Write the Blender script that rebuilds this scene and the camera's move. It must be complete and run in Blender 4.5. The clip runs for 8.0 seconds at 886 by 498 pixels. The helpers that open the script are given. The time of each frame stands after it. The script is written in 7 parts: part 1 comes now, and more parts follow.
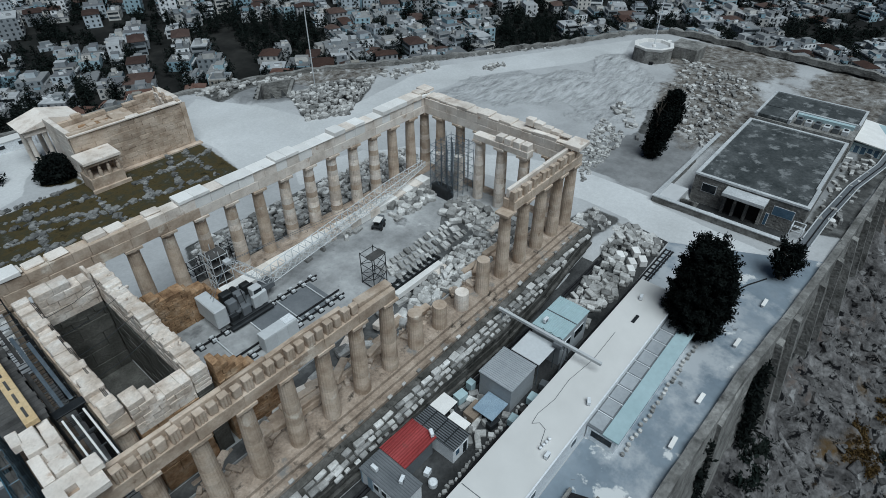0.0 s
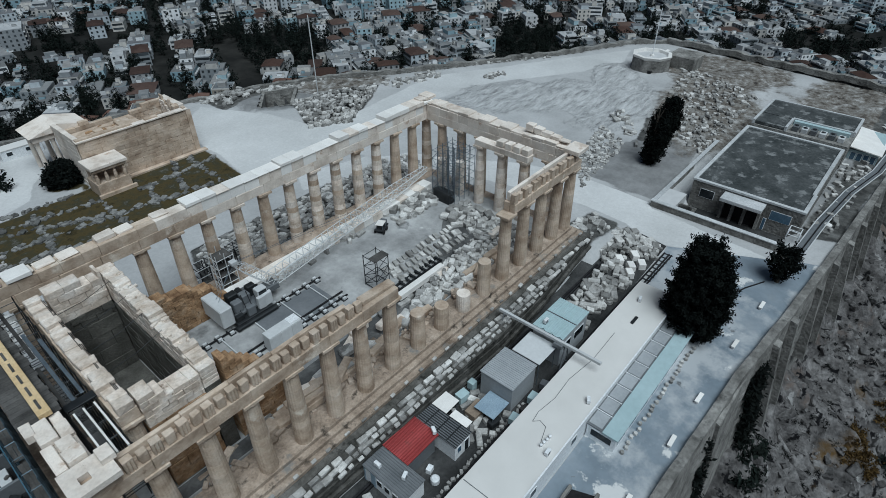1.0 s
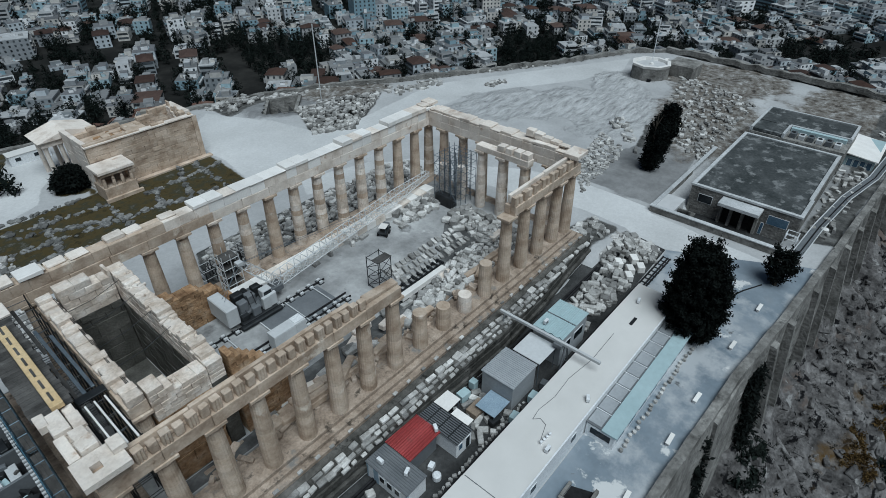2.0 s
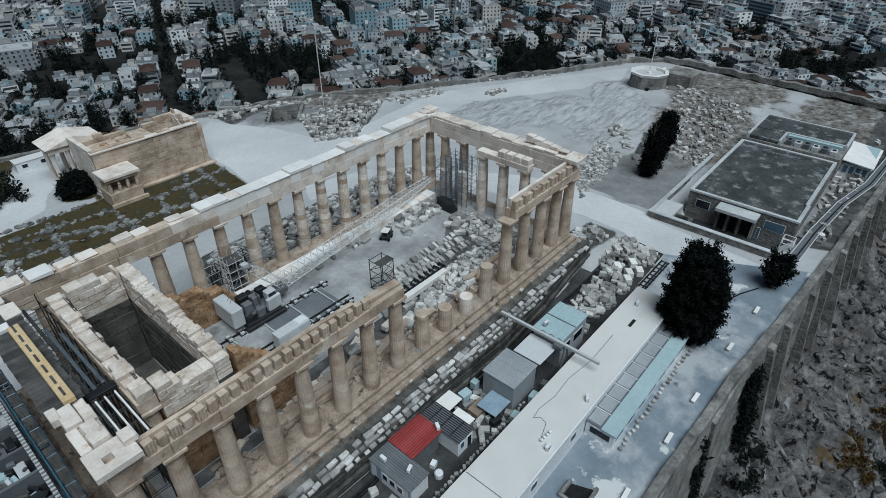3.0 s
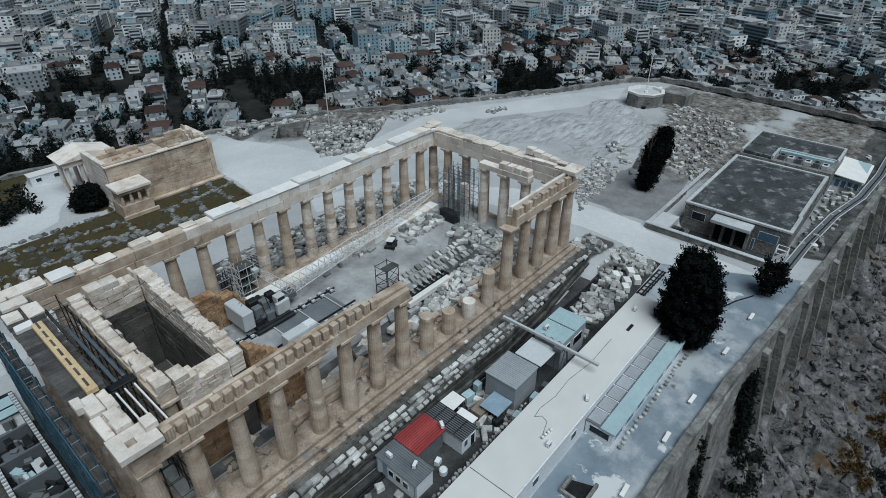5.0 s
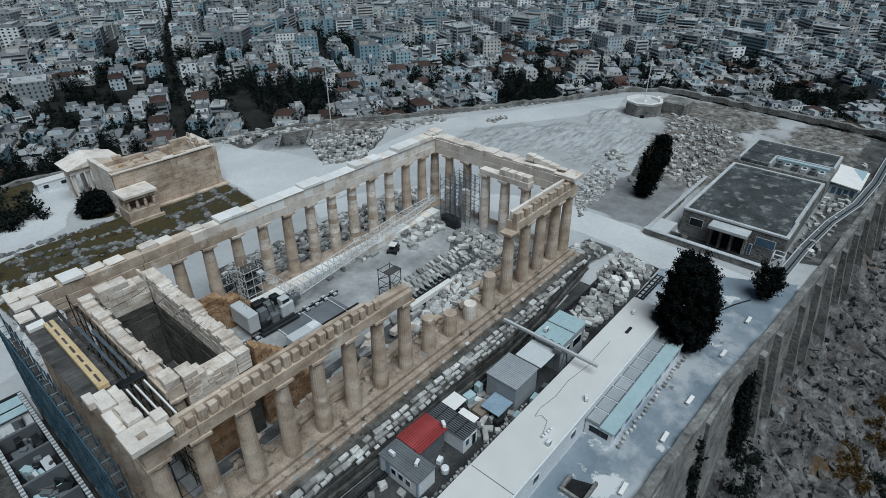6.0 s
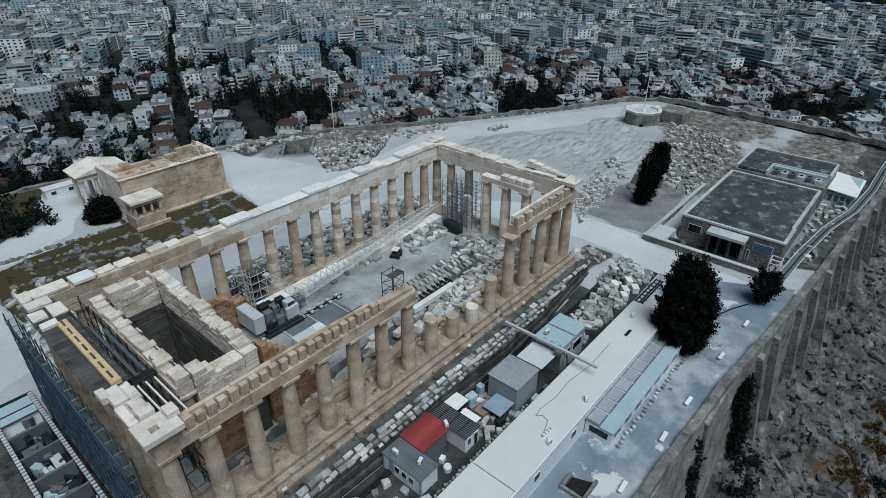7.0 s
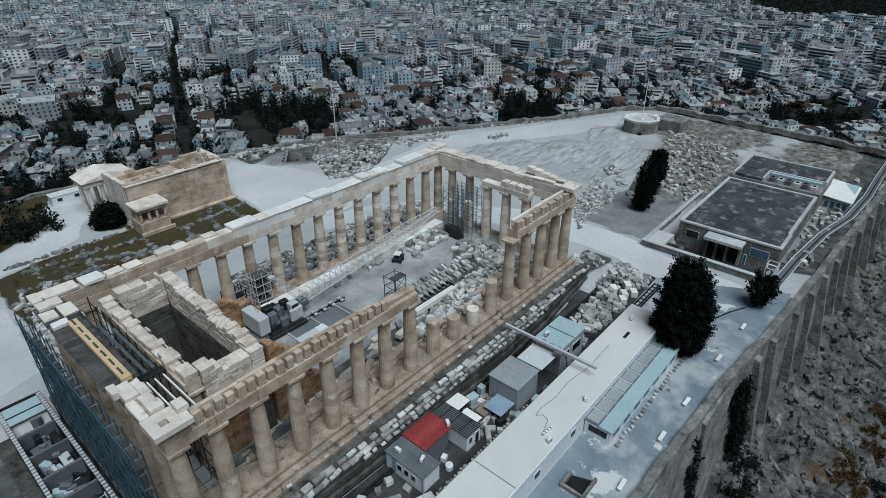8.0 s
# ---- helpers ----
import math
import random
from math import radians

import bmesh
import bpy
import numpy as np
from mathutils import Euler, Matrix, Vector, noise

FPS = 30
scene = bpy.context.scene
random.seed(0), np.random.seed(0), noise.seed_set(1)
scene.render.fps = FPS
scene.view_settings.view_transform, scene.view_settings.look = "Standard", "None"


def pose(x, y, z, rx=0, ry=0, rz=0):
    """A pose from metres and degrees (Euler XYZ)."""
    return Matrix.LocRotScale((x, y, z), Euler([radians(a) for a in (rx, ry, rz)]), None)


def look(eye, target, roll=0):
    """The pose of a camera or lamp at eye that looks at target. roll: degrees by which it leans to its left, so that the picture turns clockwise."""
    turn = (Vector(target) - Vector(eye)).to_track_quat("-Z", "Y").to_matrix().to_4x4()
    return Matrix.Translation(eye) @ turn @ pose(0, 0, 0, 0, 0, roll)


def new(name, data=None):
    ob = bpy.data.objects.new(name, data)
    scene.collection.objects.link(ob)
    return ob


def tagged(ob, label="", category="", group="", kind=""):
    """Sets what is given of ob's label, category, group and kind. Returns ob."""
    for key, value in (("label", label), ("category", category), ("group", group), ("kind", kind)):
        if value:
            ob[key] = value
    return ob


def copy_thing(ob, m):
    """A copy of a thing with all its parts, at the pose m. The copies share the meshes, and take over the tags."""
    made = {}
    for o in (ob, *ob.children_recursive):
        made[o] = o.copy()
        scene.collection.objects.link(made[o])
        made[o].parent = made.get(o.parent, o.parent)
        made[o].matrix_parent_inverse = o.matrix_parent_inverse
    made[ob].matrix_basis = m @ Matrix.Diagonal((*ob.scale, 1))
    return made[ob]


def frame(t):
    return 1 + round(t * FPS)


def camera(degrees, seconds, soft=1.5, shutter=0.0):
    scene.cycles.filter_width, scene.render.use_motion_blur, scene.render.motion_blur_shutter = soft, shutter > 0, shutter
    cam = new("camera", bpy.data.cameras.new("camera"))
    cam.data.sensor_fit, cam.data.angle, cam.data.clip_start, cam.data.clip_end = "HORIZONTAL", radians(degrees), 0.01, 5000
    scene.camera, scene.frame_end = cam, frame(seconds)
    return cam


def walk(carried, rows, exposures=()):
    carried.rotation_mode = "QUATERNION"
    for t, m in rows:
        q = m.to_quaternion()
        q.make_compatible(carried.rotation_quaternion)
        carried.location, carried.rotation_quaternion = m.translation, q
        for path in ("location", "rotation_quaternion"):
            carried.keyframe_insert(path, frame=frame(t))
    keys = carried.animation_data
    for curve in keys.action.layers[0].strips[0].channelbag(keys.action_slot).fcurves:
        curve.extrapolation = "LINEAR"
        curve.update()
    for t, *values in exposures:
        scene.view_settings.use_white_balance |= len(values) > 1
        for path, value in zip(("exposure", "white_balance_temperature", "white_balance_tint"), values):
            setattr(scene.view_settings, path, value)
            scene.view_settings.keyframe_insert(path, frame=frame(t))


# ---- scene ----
cam = camera(76.4, 8.0, 0.9)
PATH = [
    (0, (1.461, -31.716, 49.627), (2.672, -30.68, 48.418), -0.0),
    (0.5, (0.801, -32.203, 49.605), (2.018, -31.159, 48.409), -0.0),
    (1, (0.103, -32.641, 49.54), (1.329, -31.59, 48.36), -0.0),
    (1.5, (-0.548, -33.163, 49.548), (0.683, -32.104, 48.382), -0.0),
    (3, (-2.531, -34.546, 49.503), (-1.279, -33.466, 48.378), -0.0),
    (3.5, (-3.273, -35.019, 49.432), (-2.013, -33.931, 48.324), -0.0),
    (4, (-3.912, -35.46, 49.39), (-2.645, -34.365, 48.295), -0.0),
    (4.5, (-4.624, -35.904, 49.356), (-3.349, -34.803, 48.277), -0.0),
    (6, (-6.748, -37.419, 49.335), (-5.453, -36.297, 48.303), -0.0),
    (6.5, (-7.493, -37.902, 49.327), (-6.191, -36.774, 48.311), 0.0),
    (7, (-8.243, -38.42, 49.335), (-6.936, -37.284, 48.334), 0.0),
    (7.5, (-8.984, -38.946, 49.271), (-7.67, -37.804, 48.286), -0.0),
    (8, (-9.693, -39.424, 49.26), (-8.374, -38.277, 48.29), 0.0),
]
walk(cam, [(t, look(eye, target, roll)) for t, eye, target, roll in PATH], [(0, -0.16, 5470, 0), (8, -0.16, 5470, 0)])

# ---- light ----
world = bpy.data.worlds.new("overcast_sky")
scene.world = world
world.use_nodes = True
wn = world.node_tree
wn.nodes.clear()
sky = wn.nodes.new("ShaderNodeTexSky")
sky.sky_type = "NISHITA"
sky.sun_disc = False
sky.sun_elevation = radians(63.7)
sky.sun_rotation = radians(204)
sky.air_density, sky.dust_density, sky.ozone_density = 1.0, 4.0, 1.0
wbg = wn.nodes.new("ShaderNodeBackground")
wbg.inputs["Strength"].default_value = 0.022
wout = wn.nodes.new("ShaderNodeOutputWorld")
wn.links.new(sky.outputs["Color"], wbg.inputs["Color"])
wn.links.new(wbg.outputs["Background"], wout.inputs["Surface"])
sun_data = bpy.data.lights.new("sun", "SUN")
sun_data.energy = 3.1
sun_data.angle = radians(42)
sun_data.color = (1.0, 0.97, 0.93)
sun = new("sun", sun_data)
sun.matrix_world = look((0, 0, 200), (36, 92, 0))

R = random.Random(7)


# ---- materials ----
def material(name, colours, scale=1.0, rough=0.85, bump=0.3, metal=0.0, fine=None, tint=0.12, stain=None, island=False, grain=0.16, palette=None):
    """Two-scale mottled surface: colours mixed by large and fine noise, tone varied from piece to piece."""
    m = bpy.data.materials.new(name)
    m.use_nodes = True
    nt = m.node_tree
    n, l = nt.nodes, nt.links
    bsdf = n["Principled BSDF"]
    geo = n.new("ShaderNodeNewGeometry")
    big = n.new("ShaderNodeTexNoise")
    big.inputs["Scale"].default_value = scale
    big.inputs["Detail"].default_value = 6
    big.inputs["Roughness"].default_value = 0.6
    l.new(geo.outputs["Position"], big.inputs["Vector"])
    small = n.new("ShaderNodeTexNoise")
    small.inputs["Scale"].default_value = fine or scale * 9
    small.inputs["Detail"].default_value = 5
    l.new(geo.outputs["Position"], small.inputs["Vector"])
    ramp = n.new("ShaderNodeValToRGB")
    el = ramp.color_ramp.elements
    k = len(colours)
    el[0].position, el[1].position = 0.30, 0.70
    el[0].color, el[1].color = (*colours[0], 1), (*colours[-1], 1)
    for i in range(1, k - 1):
        e = el.new(0.30 + 0.40 * i / (k - 1))
        e.color = (*colours[i], 1)
    l.new(big.outputs["Fac"], ramp.inputs["Fac"])
    mul = n.new("ShaderNodeMix")
    mul.data_type, mul.blend_type = "RGBA", "MULTIPLY"
    mul.inputs["Factor"].default_value = 1.0
    fr = n.new("ShaderNodeMapRange")
    fr.inputs["From Min"].default_value, fr.inputs["From Max"].default_value = 0.3, 0.7
    fr.inputs["To Min"].default_value, fr.inputs["To Max"].default_value = 1 - grain, 1 + grain * 0.7
    l.new(small.outputs["Fac"], fr.inputs["Value"])
    l.new(ramp.outputs["Color"], mul.inputs["A"])
    l.new(fr.outputs["Result"], mul.inputs["B"])
    out = mul.outputs["Result"]
    if tint:
        rnd = geo.outputs["Random Per Island"] if island else n.new("ShaderNodeObjectInfo").outputs["Random"]
        tr = n.new("ShaderNodeMapRange")
        tr.inputs["To Min"].default_value, tr.inputs["To Max"].default_value = 1 - tint * 1.5, 1 + tint * 0.6
        l.new(rnd, tr.inputs["Value"])
        if palette:
            pr = n.new("ShaderNodeValToRGB")
            pr.color_ramp.interpolation = "CONSTANT"
            pe = pr.color_ramp.elements
            pe[0].position, pe[1].position = 0.0, 1.0 / len(palette)
            pe[0].color, pe[1].color = (*palette[0], 1), (*palette[1], 1)
            for i in range(2, len(palette)):
                pe.new(i / len(palette)).color = (*palette[i], 1)
            l.new(rnd, pr.inputs["Fac"])
            pm = n.new("ShaderNodeMix")
            pm.data_type, pm.blend_type = "RGBA", "MULTIPLY"
            pm.inputs["Factor"].default_value = 1.0
            l.new(out, pm.inputs["A"])
            l.new(pr.outputs["Color"], pm.inputs["B"])
            out = pm.outputs["Result"]
        mt = n.new("ShaderNodeMix")
        mt.data_type, mt.blend_type = "RGBA", "MULTIPLY"
        mt.inputs["Factor"].default_value = 1.0
        l.new(out, mt.inputs["A"])
        l.new(tr.outputs["Result"], mt.inputs["B"])
        out = mt.outputs["Result"]
    for k, st in enumerate(stain if isinstance(stain, list) else [stain] if stain else []):
        sn = n.new("ShaderNodeTexNoise")
        sn.inputs["Scale"].default_value = st[1]
        sn.inputs["Detail"].default_value = 7
        sn.inputs["Roughness"].default_value = 0.65
        mp = n.new("ShaderNodeMapping")
        mp.inputs["Location"].default_value = (13.1 + 31 * k, 7.7, 3.3)
        l.new(geo.outputs["Position"], mp.inputs["Vector"])
        l.new(mp.outputs["Vector"], sn.inputs["Vector"])
        sr = n.new("ShaderNodeMapRange")
        sr.inputs["From Min"].default_value, sr.inputs["From Max"].default_value = st[2], st[2] + (st[3] if len(st) > 3 else 0.10)
        l.new(sn.outputs["Fac"], sr.inputs["Value"])
        ms = n.new("ShaderNodeMix")
        ms.data_type = "RGBA"
        ms.inputs["B"].default_value = (*st[0], 1)
        l.new(sr.outputs["Result"], ms.inputs["Factor"])
        l.new(out, ms.inputs["A"])
        out = ms.outputs["Result"]
    l.new(out, bsdf.inputs["Base Color"])
    bsdf.inputs["Roughness"].default_value = rough
    bsdf.inputs["Specular IOR Level"].default_value = 0.12 if rough > 0.7 else 0.4
    bsdf.inputs["Metallic"].default_value = metal
    if bump:
        bp = n.new("ShaderNodeBump")
        bp.inputs["Strength"].default_value = bump
        bp.inputs["Distance"].default_value = 0.12 / max(scale, 0.2)
        l.new(small.outputs["Fac"], bp.inputs["Height"])
        l.new(bp.outputs["Normal"], bsdf.inputs["Normal"])
    return m


OLD = material("weathered_marble", [(0.30, 0.222, 0.16), (0.50, 0.40, 0.31), (0.63, 0.53, 0.435)], 0.4, 0.8, 0.22, fine=4, tint=0.10, grain=0.10, stain=[((0.18, 0.118, 0.075), 0.55, 0.66), ((0.68, 0.61, 0.52), 0.33, 0.60)])
CREAM = material("broken_cream_marble", [(0.45, 0.365, 0.29), (0.69, 0.60, 0.515), (0.82, 0.76, 0.695)], 0.6, 0.85, 0.4, fine=4, tint=0.12, grain=0.13, stain=((0.22, 0.16, 0.115), 0.8, 0.63))
PALE = material("pale_marble", [(0.55, 0.47, 0.40), (0.755, 0.68, 0.605), (0.83, 0.765, 0.695)], 0.4, 0.75, 0.2, fine=5, tint=0.08, grain=0.08, stain=[((0.42, 0.295, 0.21), 0.45, 0.62), ((0.16, 0.14, 0.12), 1.4, 0.71)])
NEWM = material("new_white_marble", [(0.76, 0.735, 0.70), (0.88, 0.855, 0.82)], 0.5, 0.6, 0.15, fine=7, tint=0.08, grain=0.06, stain=((0.58, 0.52, 0.45), 0.6, 0.67))
RUST = material("burnt_ochre_masonry", [(0.16, 0.09, 0.05), (0.36, 0.23, 0.13), (0.48, 0.36, 0.25)], 0.6, 0.9, 0.8, fine=3.5, tint=0.15, stain=((0.06, 0.045, 0.035), 0.7, 0.60))
BLOCK = material("loose_block_stone", [(0.27, 0.262, 0.248), (0.48, 0.468, 0.448), (0.68, 0.668, 0.645)], 0.6, 0.9, 0.4, fine=5, tint=0.42, stain=((0.10, 0.096, 0.09), 0.9, 0.61))
BLOCKS_I = material("heaped_stone", [(0.27, 0.262, 0.248), (0.48, 0.468, 0.448), (0.68, 0.668, 0.645)], 0.6, 0.9, 0.4, fine=5, tint=0.42, stain=((0.10, 0.096, 0.09), 0.9, 0.61), island=True)
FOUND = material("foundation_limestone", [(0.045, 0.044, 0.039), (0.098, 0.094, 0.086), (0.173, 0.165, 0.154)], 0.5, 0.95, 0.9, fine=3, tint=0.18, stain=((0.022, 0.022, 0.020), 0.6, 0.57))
STEP = material("step_marble", [(0.19, 0.145, 0.11), (0.35, 0.28, 0.22), (0.48, 0.395, 0.32)], 0.5, 0.85, 0.3, fine=4, tint=0.14, grain=0.14, stain=[((0.075, 0.062, 0.05), 0.6, 0.58), ((0.20, 0.192, 0.18), 0.28, 0.575)])
ROCK = material("grey_limestone_rock", [(0.14, 0.135, 0.13), (0.28, 0.27, 0.26), (0.42, 0.41, 0.40)], 0.22, 0.95, 0.9, fine=1.6, tint=0, stain=((0.20, 0.16, 0.11), 0.12, 0.60))
# The near-black stain paints shaded pits into the rock colour.
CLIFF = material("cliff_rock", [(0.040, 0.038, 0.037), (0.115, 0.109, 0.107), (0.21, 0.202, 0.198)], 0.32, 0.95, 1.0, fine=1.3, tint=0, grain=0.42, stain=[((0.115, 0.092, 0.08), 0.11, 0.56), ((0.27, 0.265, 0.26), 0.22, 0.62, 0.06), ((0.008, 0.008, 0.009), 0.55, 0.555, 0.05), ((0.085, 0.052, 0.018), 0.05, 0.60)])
SCRUB = material("ochre_scrub", [(0.023, 0.021, 0.012), (0.072, 0.052, 0.021), (0.039, 0.038, 0.023)], 0.35, 0.95, 0.8, fine=2.5, tint=0, stain=((0.111, 0.107, 0.101), 0.35, 0.60))
# Near-black: shade between the buildings is put into the ground colour.
CITYG = material("shaded_city_ground", [(0.006, 0.0065, 0.006), (0.016, 0.016, 0.015), (0.035, 0.034, 0.031)], 0.03, 0.95, 0.1, fine=0.4, tint=0)
PLAZA = material("damp_concrete", [(0.15, 0.185, 0.22), (0.215, 0.25, 0.285), (0.29, 0.315, 0.34)], 0.10, 0.5, 0.06, fine=1.2, tint=0, grain=0.08, stain=[((0.40, 0.415, 0.43), 0.075, 0.50, 0.09), ((0.60, 0.60, 0.59), 0.14, 0.60, 0.03), ((0.13, 0.135, 0.14), 0.35, 0.66, 0.05)])
ROAD = material("concrete_road", [(0.43, 0.43, 0.43), (0.49, 0.49, 0.49), (0.54, 0.54, 0.54)], 0.06, 0.9, 0.04, fine=0.7, tint=0, grain=0.06, stain=((0.40, 0.40, 0.40), 0.12, 0.60))
DIRT = material("grey_dirt", [(0.020, 0.021, 0.021), (0.045, 0.045, 0.045), (0.085, 0.085, 0.084)], 0.25, 0.95, 0.5, fine=2.5, tint=0)
# Soil colour, also laid under the rubble as painted shade of the gaps.
SOIL_SHADE = material("grey_soil_and_gap_shade", [(0.05, 0.05, 0.05), (0.10, 0.10, 0.099), (0.17, 0.169, 0.166)], 0.3, 0.95, 0.4, fine=2.5, tint=0)
CELLA = material("dusty_paving", [(0.22, 0.22, 0.22), (0.34, 0.34, 0.338), (0.46, 0.46, 0.455)], 0.16, 0.95, 0.15, fine=1.6, tint=0, grain=0.12, stain=[((0.16, 0.16, 0.16), 0.22, 0.58), ((0.58, 0.58, 0.575), 0.3, 0.66)])
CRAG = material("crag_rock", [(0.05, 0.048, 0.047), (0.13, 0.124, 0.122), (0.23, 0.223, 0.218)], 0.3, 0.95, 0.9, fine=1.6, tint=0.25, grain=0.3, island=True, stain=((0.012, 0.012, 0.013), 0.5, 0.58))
WARM_I = material("warm_fallen_marble", [(0.26, 0.20, 0.15), (0.46, 0.375, 0.30), (0.60, 0.51, 0.43)], 0.5, 0.85, 0.5, fine=5, tint=0.35, island=True)
PANEL = material("pale_sheet_panel", [(0.30, 0.315, 0.33), (0.38, 0.395, 0.41)], 0.4, 0.5, 0.05, tint=0.08, grain=0.08)
# Masonry colour darkened to stand for the shade deep inside the rear porch.
PORCH_SHADE = material("shade_dark_inner_masonry", [(0.05, 0.048, 0.042), (0.10, 0.096, 0.085), (0.17, 0.162, 0.145)], 0.3, 0.95, 0.4, fine=4, tint=0.15)
STONE_D = material("dark_foundation_stone", [(0.10, 0.10, 0.097), (0.19, 0.188, 0.18), (0.30, 0.297, 0.29)], 0.6, 0.9, 0.6, fine=4, tint=0.35, island=True)
RUBBLE = material("rubble_wall", [(0.11, 0.106, 0.098), (0.22, 0.213, 0.20), (0.33, 0.32, 0.30)], 0.35, 0.95, 0.8, fine=2.0, tint=0.1, grain=0.24, stain=[((0.045, 0.044, 0.042), 0.22, 0.59), ((0.045, 0.043, 0.04), 1.1, 0.66)])
WHITE_ROOF = material("white_roof_membrane", [(0.60, 0.585, 0.56), (0.63, 0.615, 0.59), (0.66, 0.645, 0.62)], 0.05, 0.75, 0.02, fine=0.4, tint=0.02, grain=0.03, stain=((0.52, 0.51, 0.49), 0.15, 0.66))
WHITE = material("white_paint", [(0.72, 0.74, 0.76), (0.80, 0.81, 0.82)], 0.5, 0.5, 0.05, tint=0.05)
TEAL = material("pale_teal_sheet", [(0.37, 0.48, 0.50), (0.42, 0.53, 0.55)], 0.2, 0.5, 0.05, tint=0.06, grain=0.06, stain=((0.30, 0.39, 0.41), 0.3, 0.64))
GREYM = material("grey_sheet_metal", [(0.111, 0.119, 0.128), (0.170, 0.178, 0.187)], 0.4, 0.5, 0.05, tint=0.12, grain=0.08)
DARKM = material("dark_steel", [(0.018, 0.020, 0.022), (0.042, 0.045, 0.048)], 0.8, 0.5, 0.1, metal=0.4, tint=0.1)
RED = material("red_corrugated_sheet", [(0.25, 0.035, 0.035), (0.33, 0.05, 0.05)], 0.4, 0.55, 0.1, tint=0.03, stain=((0.18, 0.05, 0.045), 0.8, 0.64))
CRANEW = material("pale_grey_paint", [(0.52, 0.53, 0.535), (0.60, 0.61, 0.615)], 0.3, 0.55, 0.05, tint=0.08, grain=0.06)
STEEL = material("scaffold_tube", [(0.11, 0.14, 0.17), (0.20, 0.23, 0.26)], 0.8, 0.5, 0.05, metal=0.5, tint=0.1)
NET = material("blue_scaffold_net", [(0.035, 0.08, 0.115), (0.07, 0.13, 0.175)], 0.7, 0.8, 0.3, tint=0.1)
TUBE = material("blue_scaffold_tube", [(0.06, 0.095, 0.125), (0.12, 0.165, 0.20)], 0.8, 0.5, 0.05, metal=0.3, tint=0.3)
TIMBER = material("timber_planks", [(0.060, 0.058, 0.056), (0.128, 0.122, 0.116)], 0.8, 0.9, 0.3, tint=0.25)
YELLOW = material("yellow_beam_paint", [(0.62, 0.45, 0.24), (0.70, 0.54, 0.32)], 0.6, 0.6, 0.1, tint=0.05)
BLUE = material("blue_tarpaulin", [(0.25, 0.33, 0.41), (0.33, 0.42, 0.50)], 0.6, 0.6, 0.3, tint=0.05)
BROWN = material("brown_crate_board", [(0.24, 0.19, 0.145), (0.33, 0.265, 0.205)], 0.8, 0.85, 0.2, tint=0.1)
COPING = material("grey_concrete_coping", [(0.40, 0.41, 0.415), (0.50, 0.51, 0.515), (0.58, 0.585, 0.59)], 0.3, 0.85, 0.15, fine=3, tint=0.08)
GLASS = material("dark_glass", [(0.009, 0.012, 0.015), (0.018, 0.024, 0.030)], 0.5, 0.12, 0, tint=0.3)
GLASS_B = material("blue_glass", [(0.06, 0.11, 0.17), (0.10, 0.17, 0.24)], 0.5, 0.15, 0, tint=0.1)
# Black for rubber and rails, and for painted shade in holes.
BLACK = material("black_rubber_and_shade", [(0.012, 0.012, 0.013), (0.03, 0.03, 0.032)], 1.5, 0.8, 0.2, tint=0.1)
ROOFPEB = material("pebbled_flat_roof", [(0.036, 0.041, 0.042), (0.063, 0.068, 0.069), (0.099, 0.104, 0.105)], 0.25, 0.9, 0.15, fine=2.0, tint=0, stain=((0.198, 0.203, 0.203), 0.42, 0.535))
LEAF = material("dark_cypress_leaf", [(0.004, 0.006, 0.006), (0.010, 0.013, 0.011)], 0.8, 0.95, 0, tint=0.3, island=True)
LEAF_C = material("city_tree_leaf", [(0.006, 0.010, 0.009), (0.018, 0.024, 0.020)], 0.1, 0.95, 0, tint=0.4, island=True)
LEAF_O = material("dry_scrub_leaf", [(0.05, 0.032, 0.012), (0.11, 0.07, 0.026)], 0.3, 0.95, 0, tint=0.4, island=True)
BARK = material("grey_bark", [(0.05, 0.042, 0.035), (0.10, 0.085, 0.07)], 2.0, 0.95, 0.8, tint=0.1)
HWALL = material("stucco_wall", [(0.34, 0.34, 0.335), (0.44, 0.44, 0.435), (0.56, 0.56, 0.55)], 0.02, 0.9, 0.05, fine=0.6, tint=0.4, palette=[(1, 1, 1), (0.95, 0.88, 0.78), (0.86, 0.93, 1.0), (0.7, 0.7, 0.7), (1, 0.97, 0.93)])
HWALL_I = material("town_stucco", [(0.64, 0.65, 0.66), (0.75, 0.755, 0.76), (0.83, 0.825, 0.82)], 0.012, 0.9, 0.0, fine=0.4, tint=0.35, island=True, palette=[(1, 1, 1), (0.60, 0.64, 0.67), (0.95, 0.92, 0.87), (0.88, 0.95, 1.0), (1, 1, 1), (0.42, 0.44, 0.46), (0.88, 0.84, 0.78), (0.50, 0.66, 0.72), (1, 1, 1), (0.30, 0.42, 0.48)])
TILE = material("terracotta_tile", [(0.093, 0.053, 0.041), (0.132, 0.075, 0.058), (0.162, 0.111, 0.093)], 0.15, 0.9, 0.2, fine=2.5, tint=0.35)
HROOF_I = material("town_flat_roof", [(0.36, 0.365, 0.37), (0.47, 0.475, 0.48)], 0.02, 0.9, 0.0, fine=0.3, tint=0.4, island=True, palette=[(1, 1, 1), (0.5, 0.5, 0.52), (1.1, 1.1, 1.1), (0.62, 0.60, 0.58), (0.3, 0.3, 0.3)])
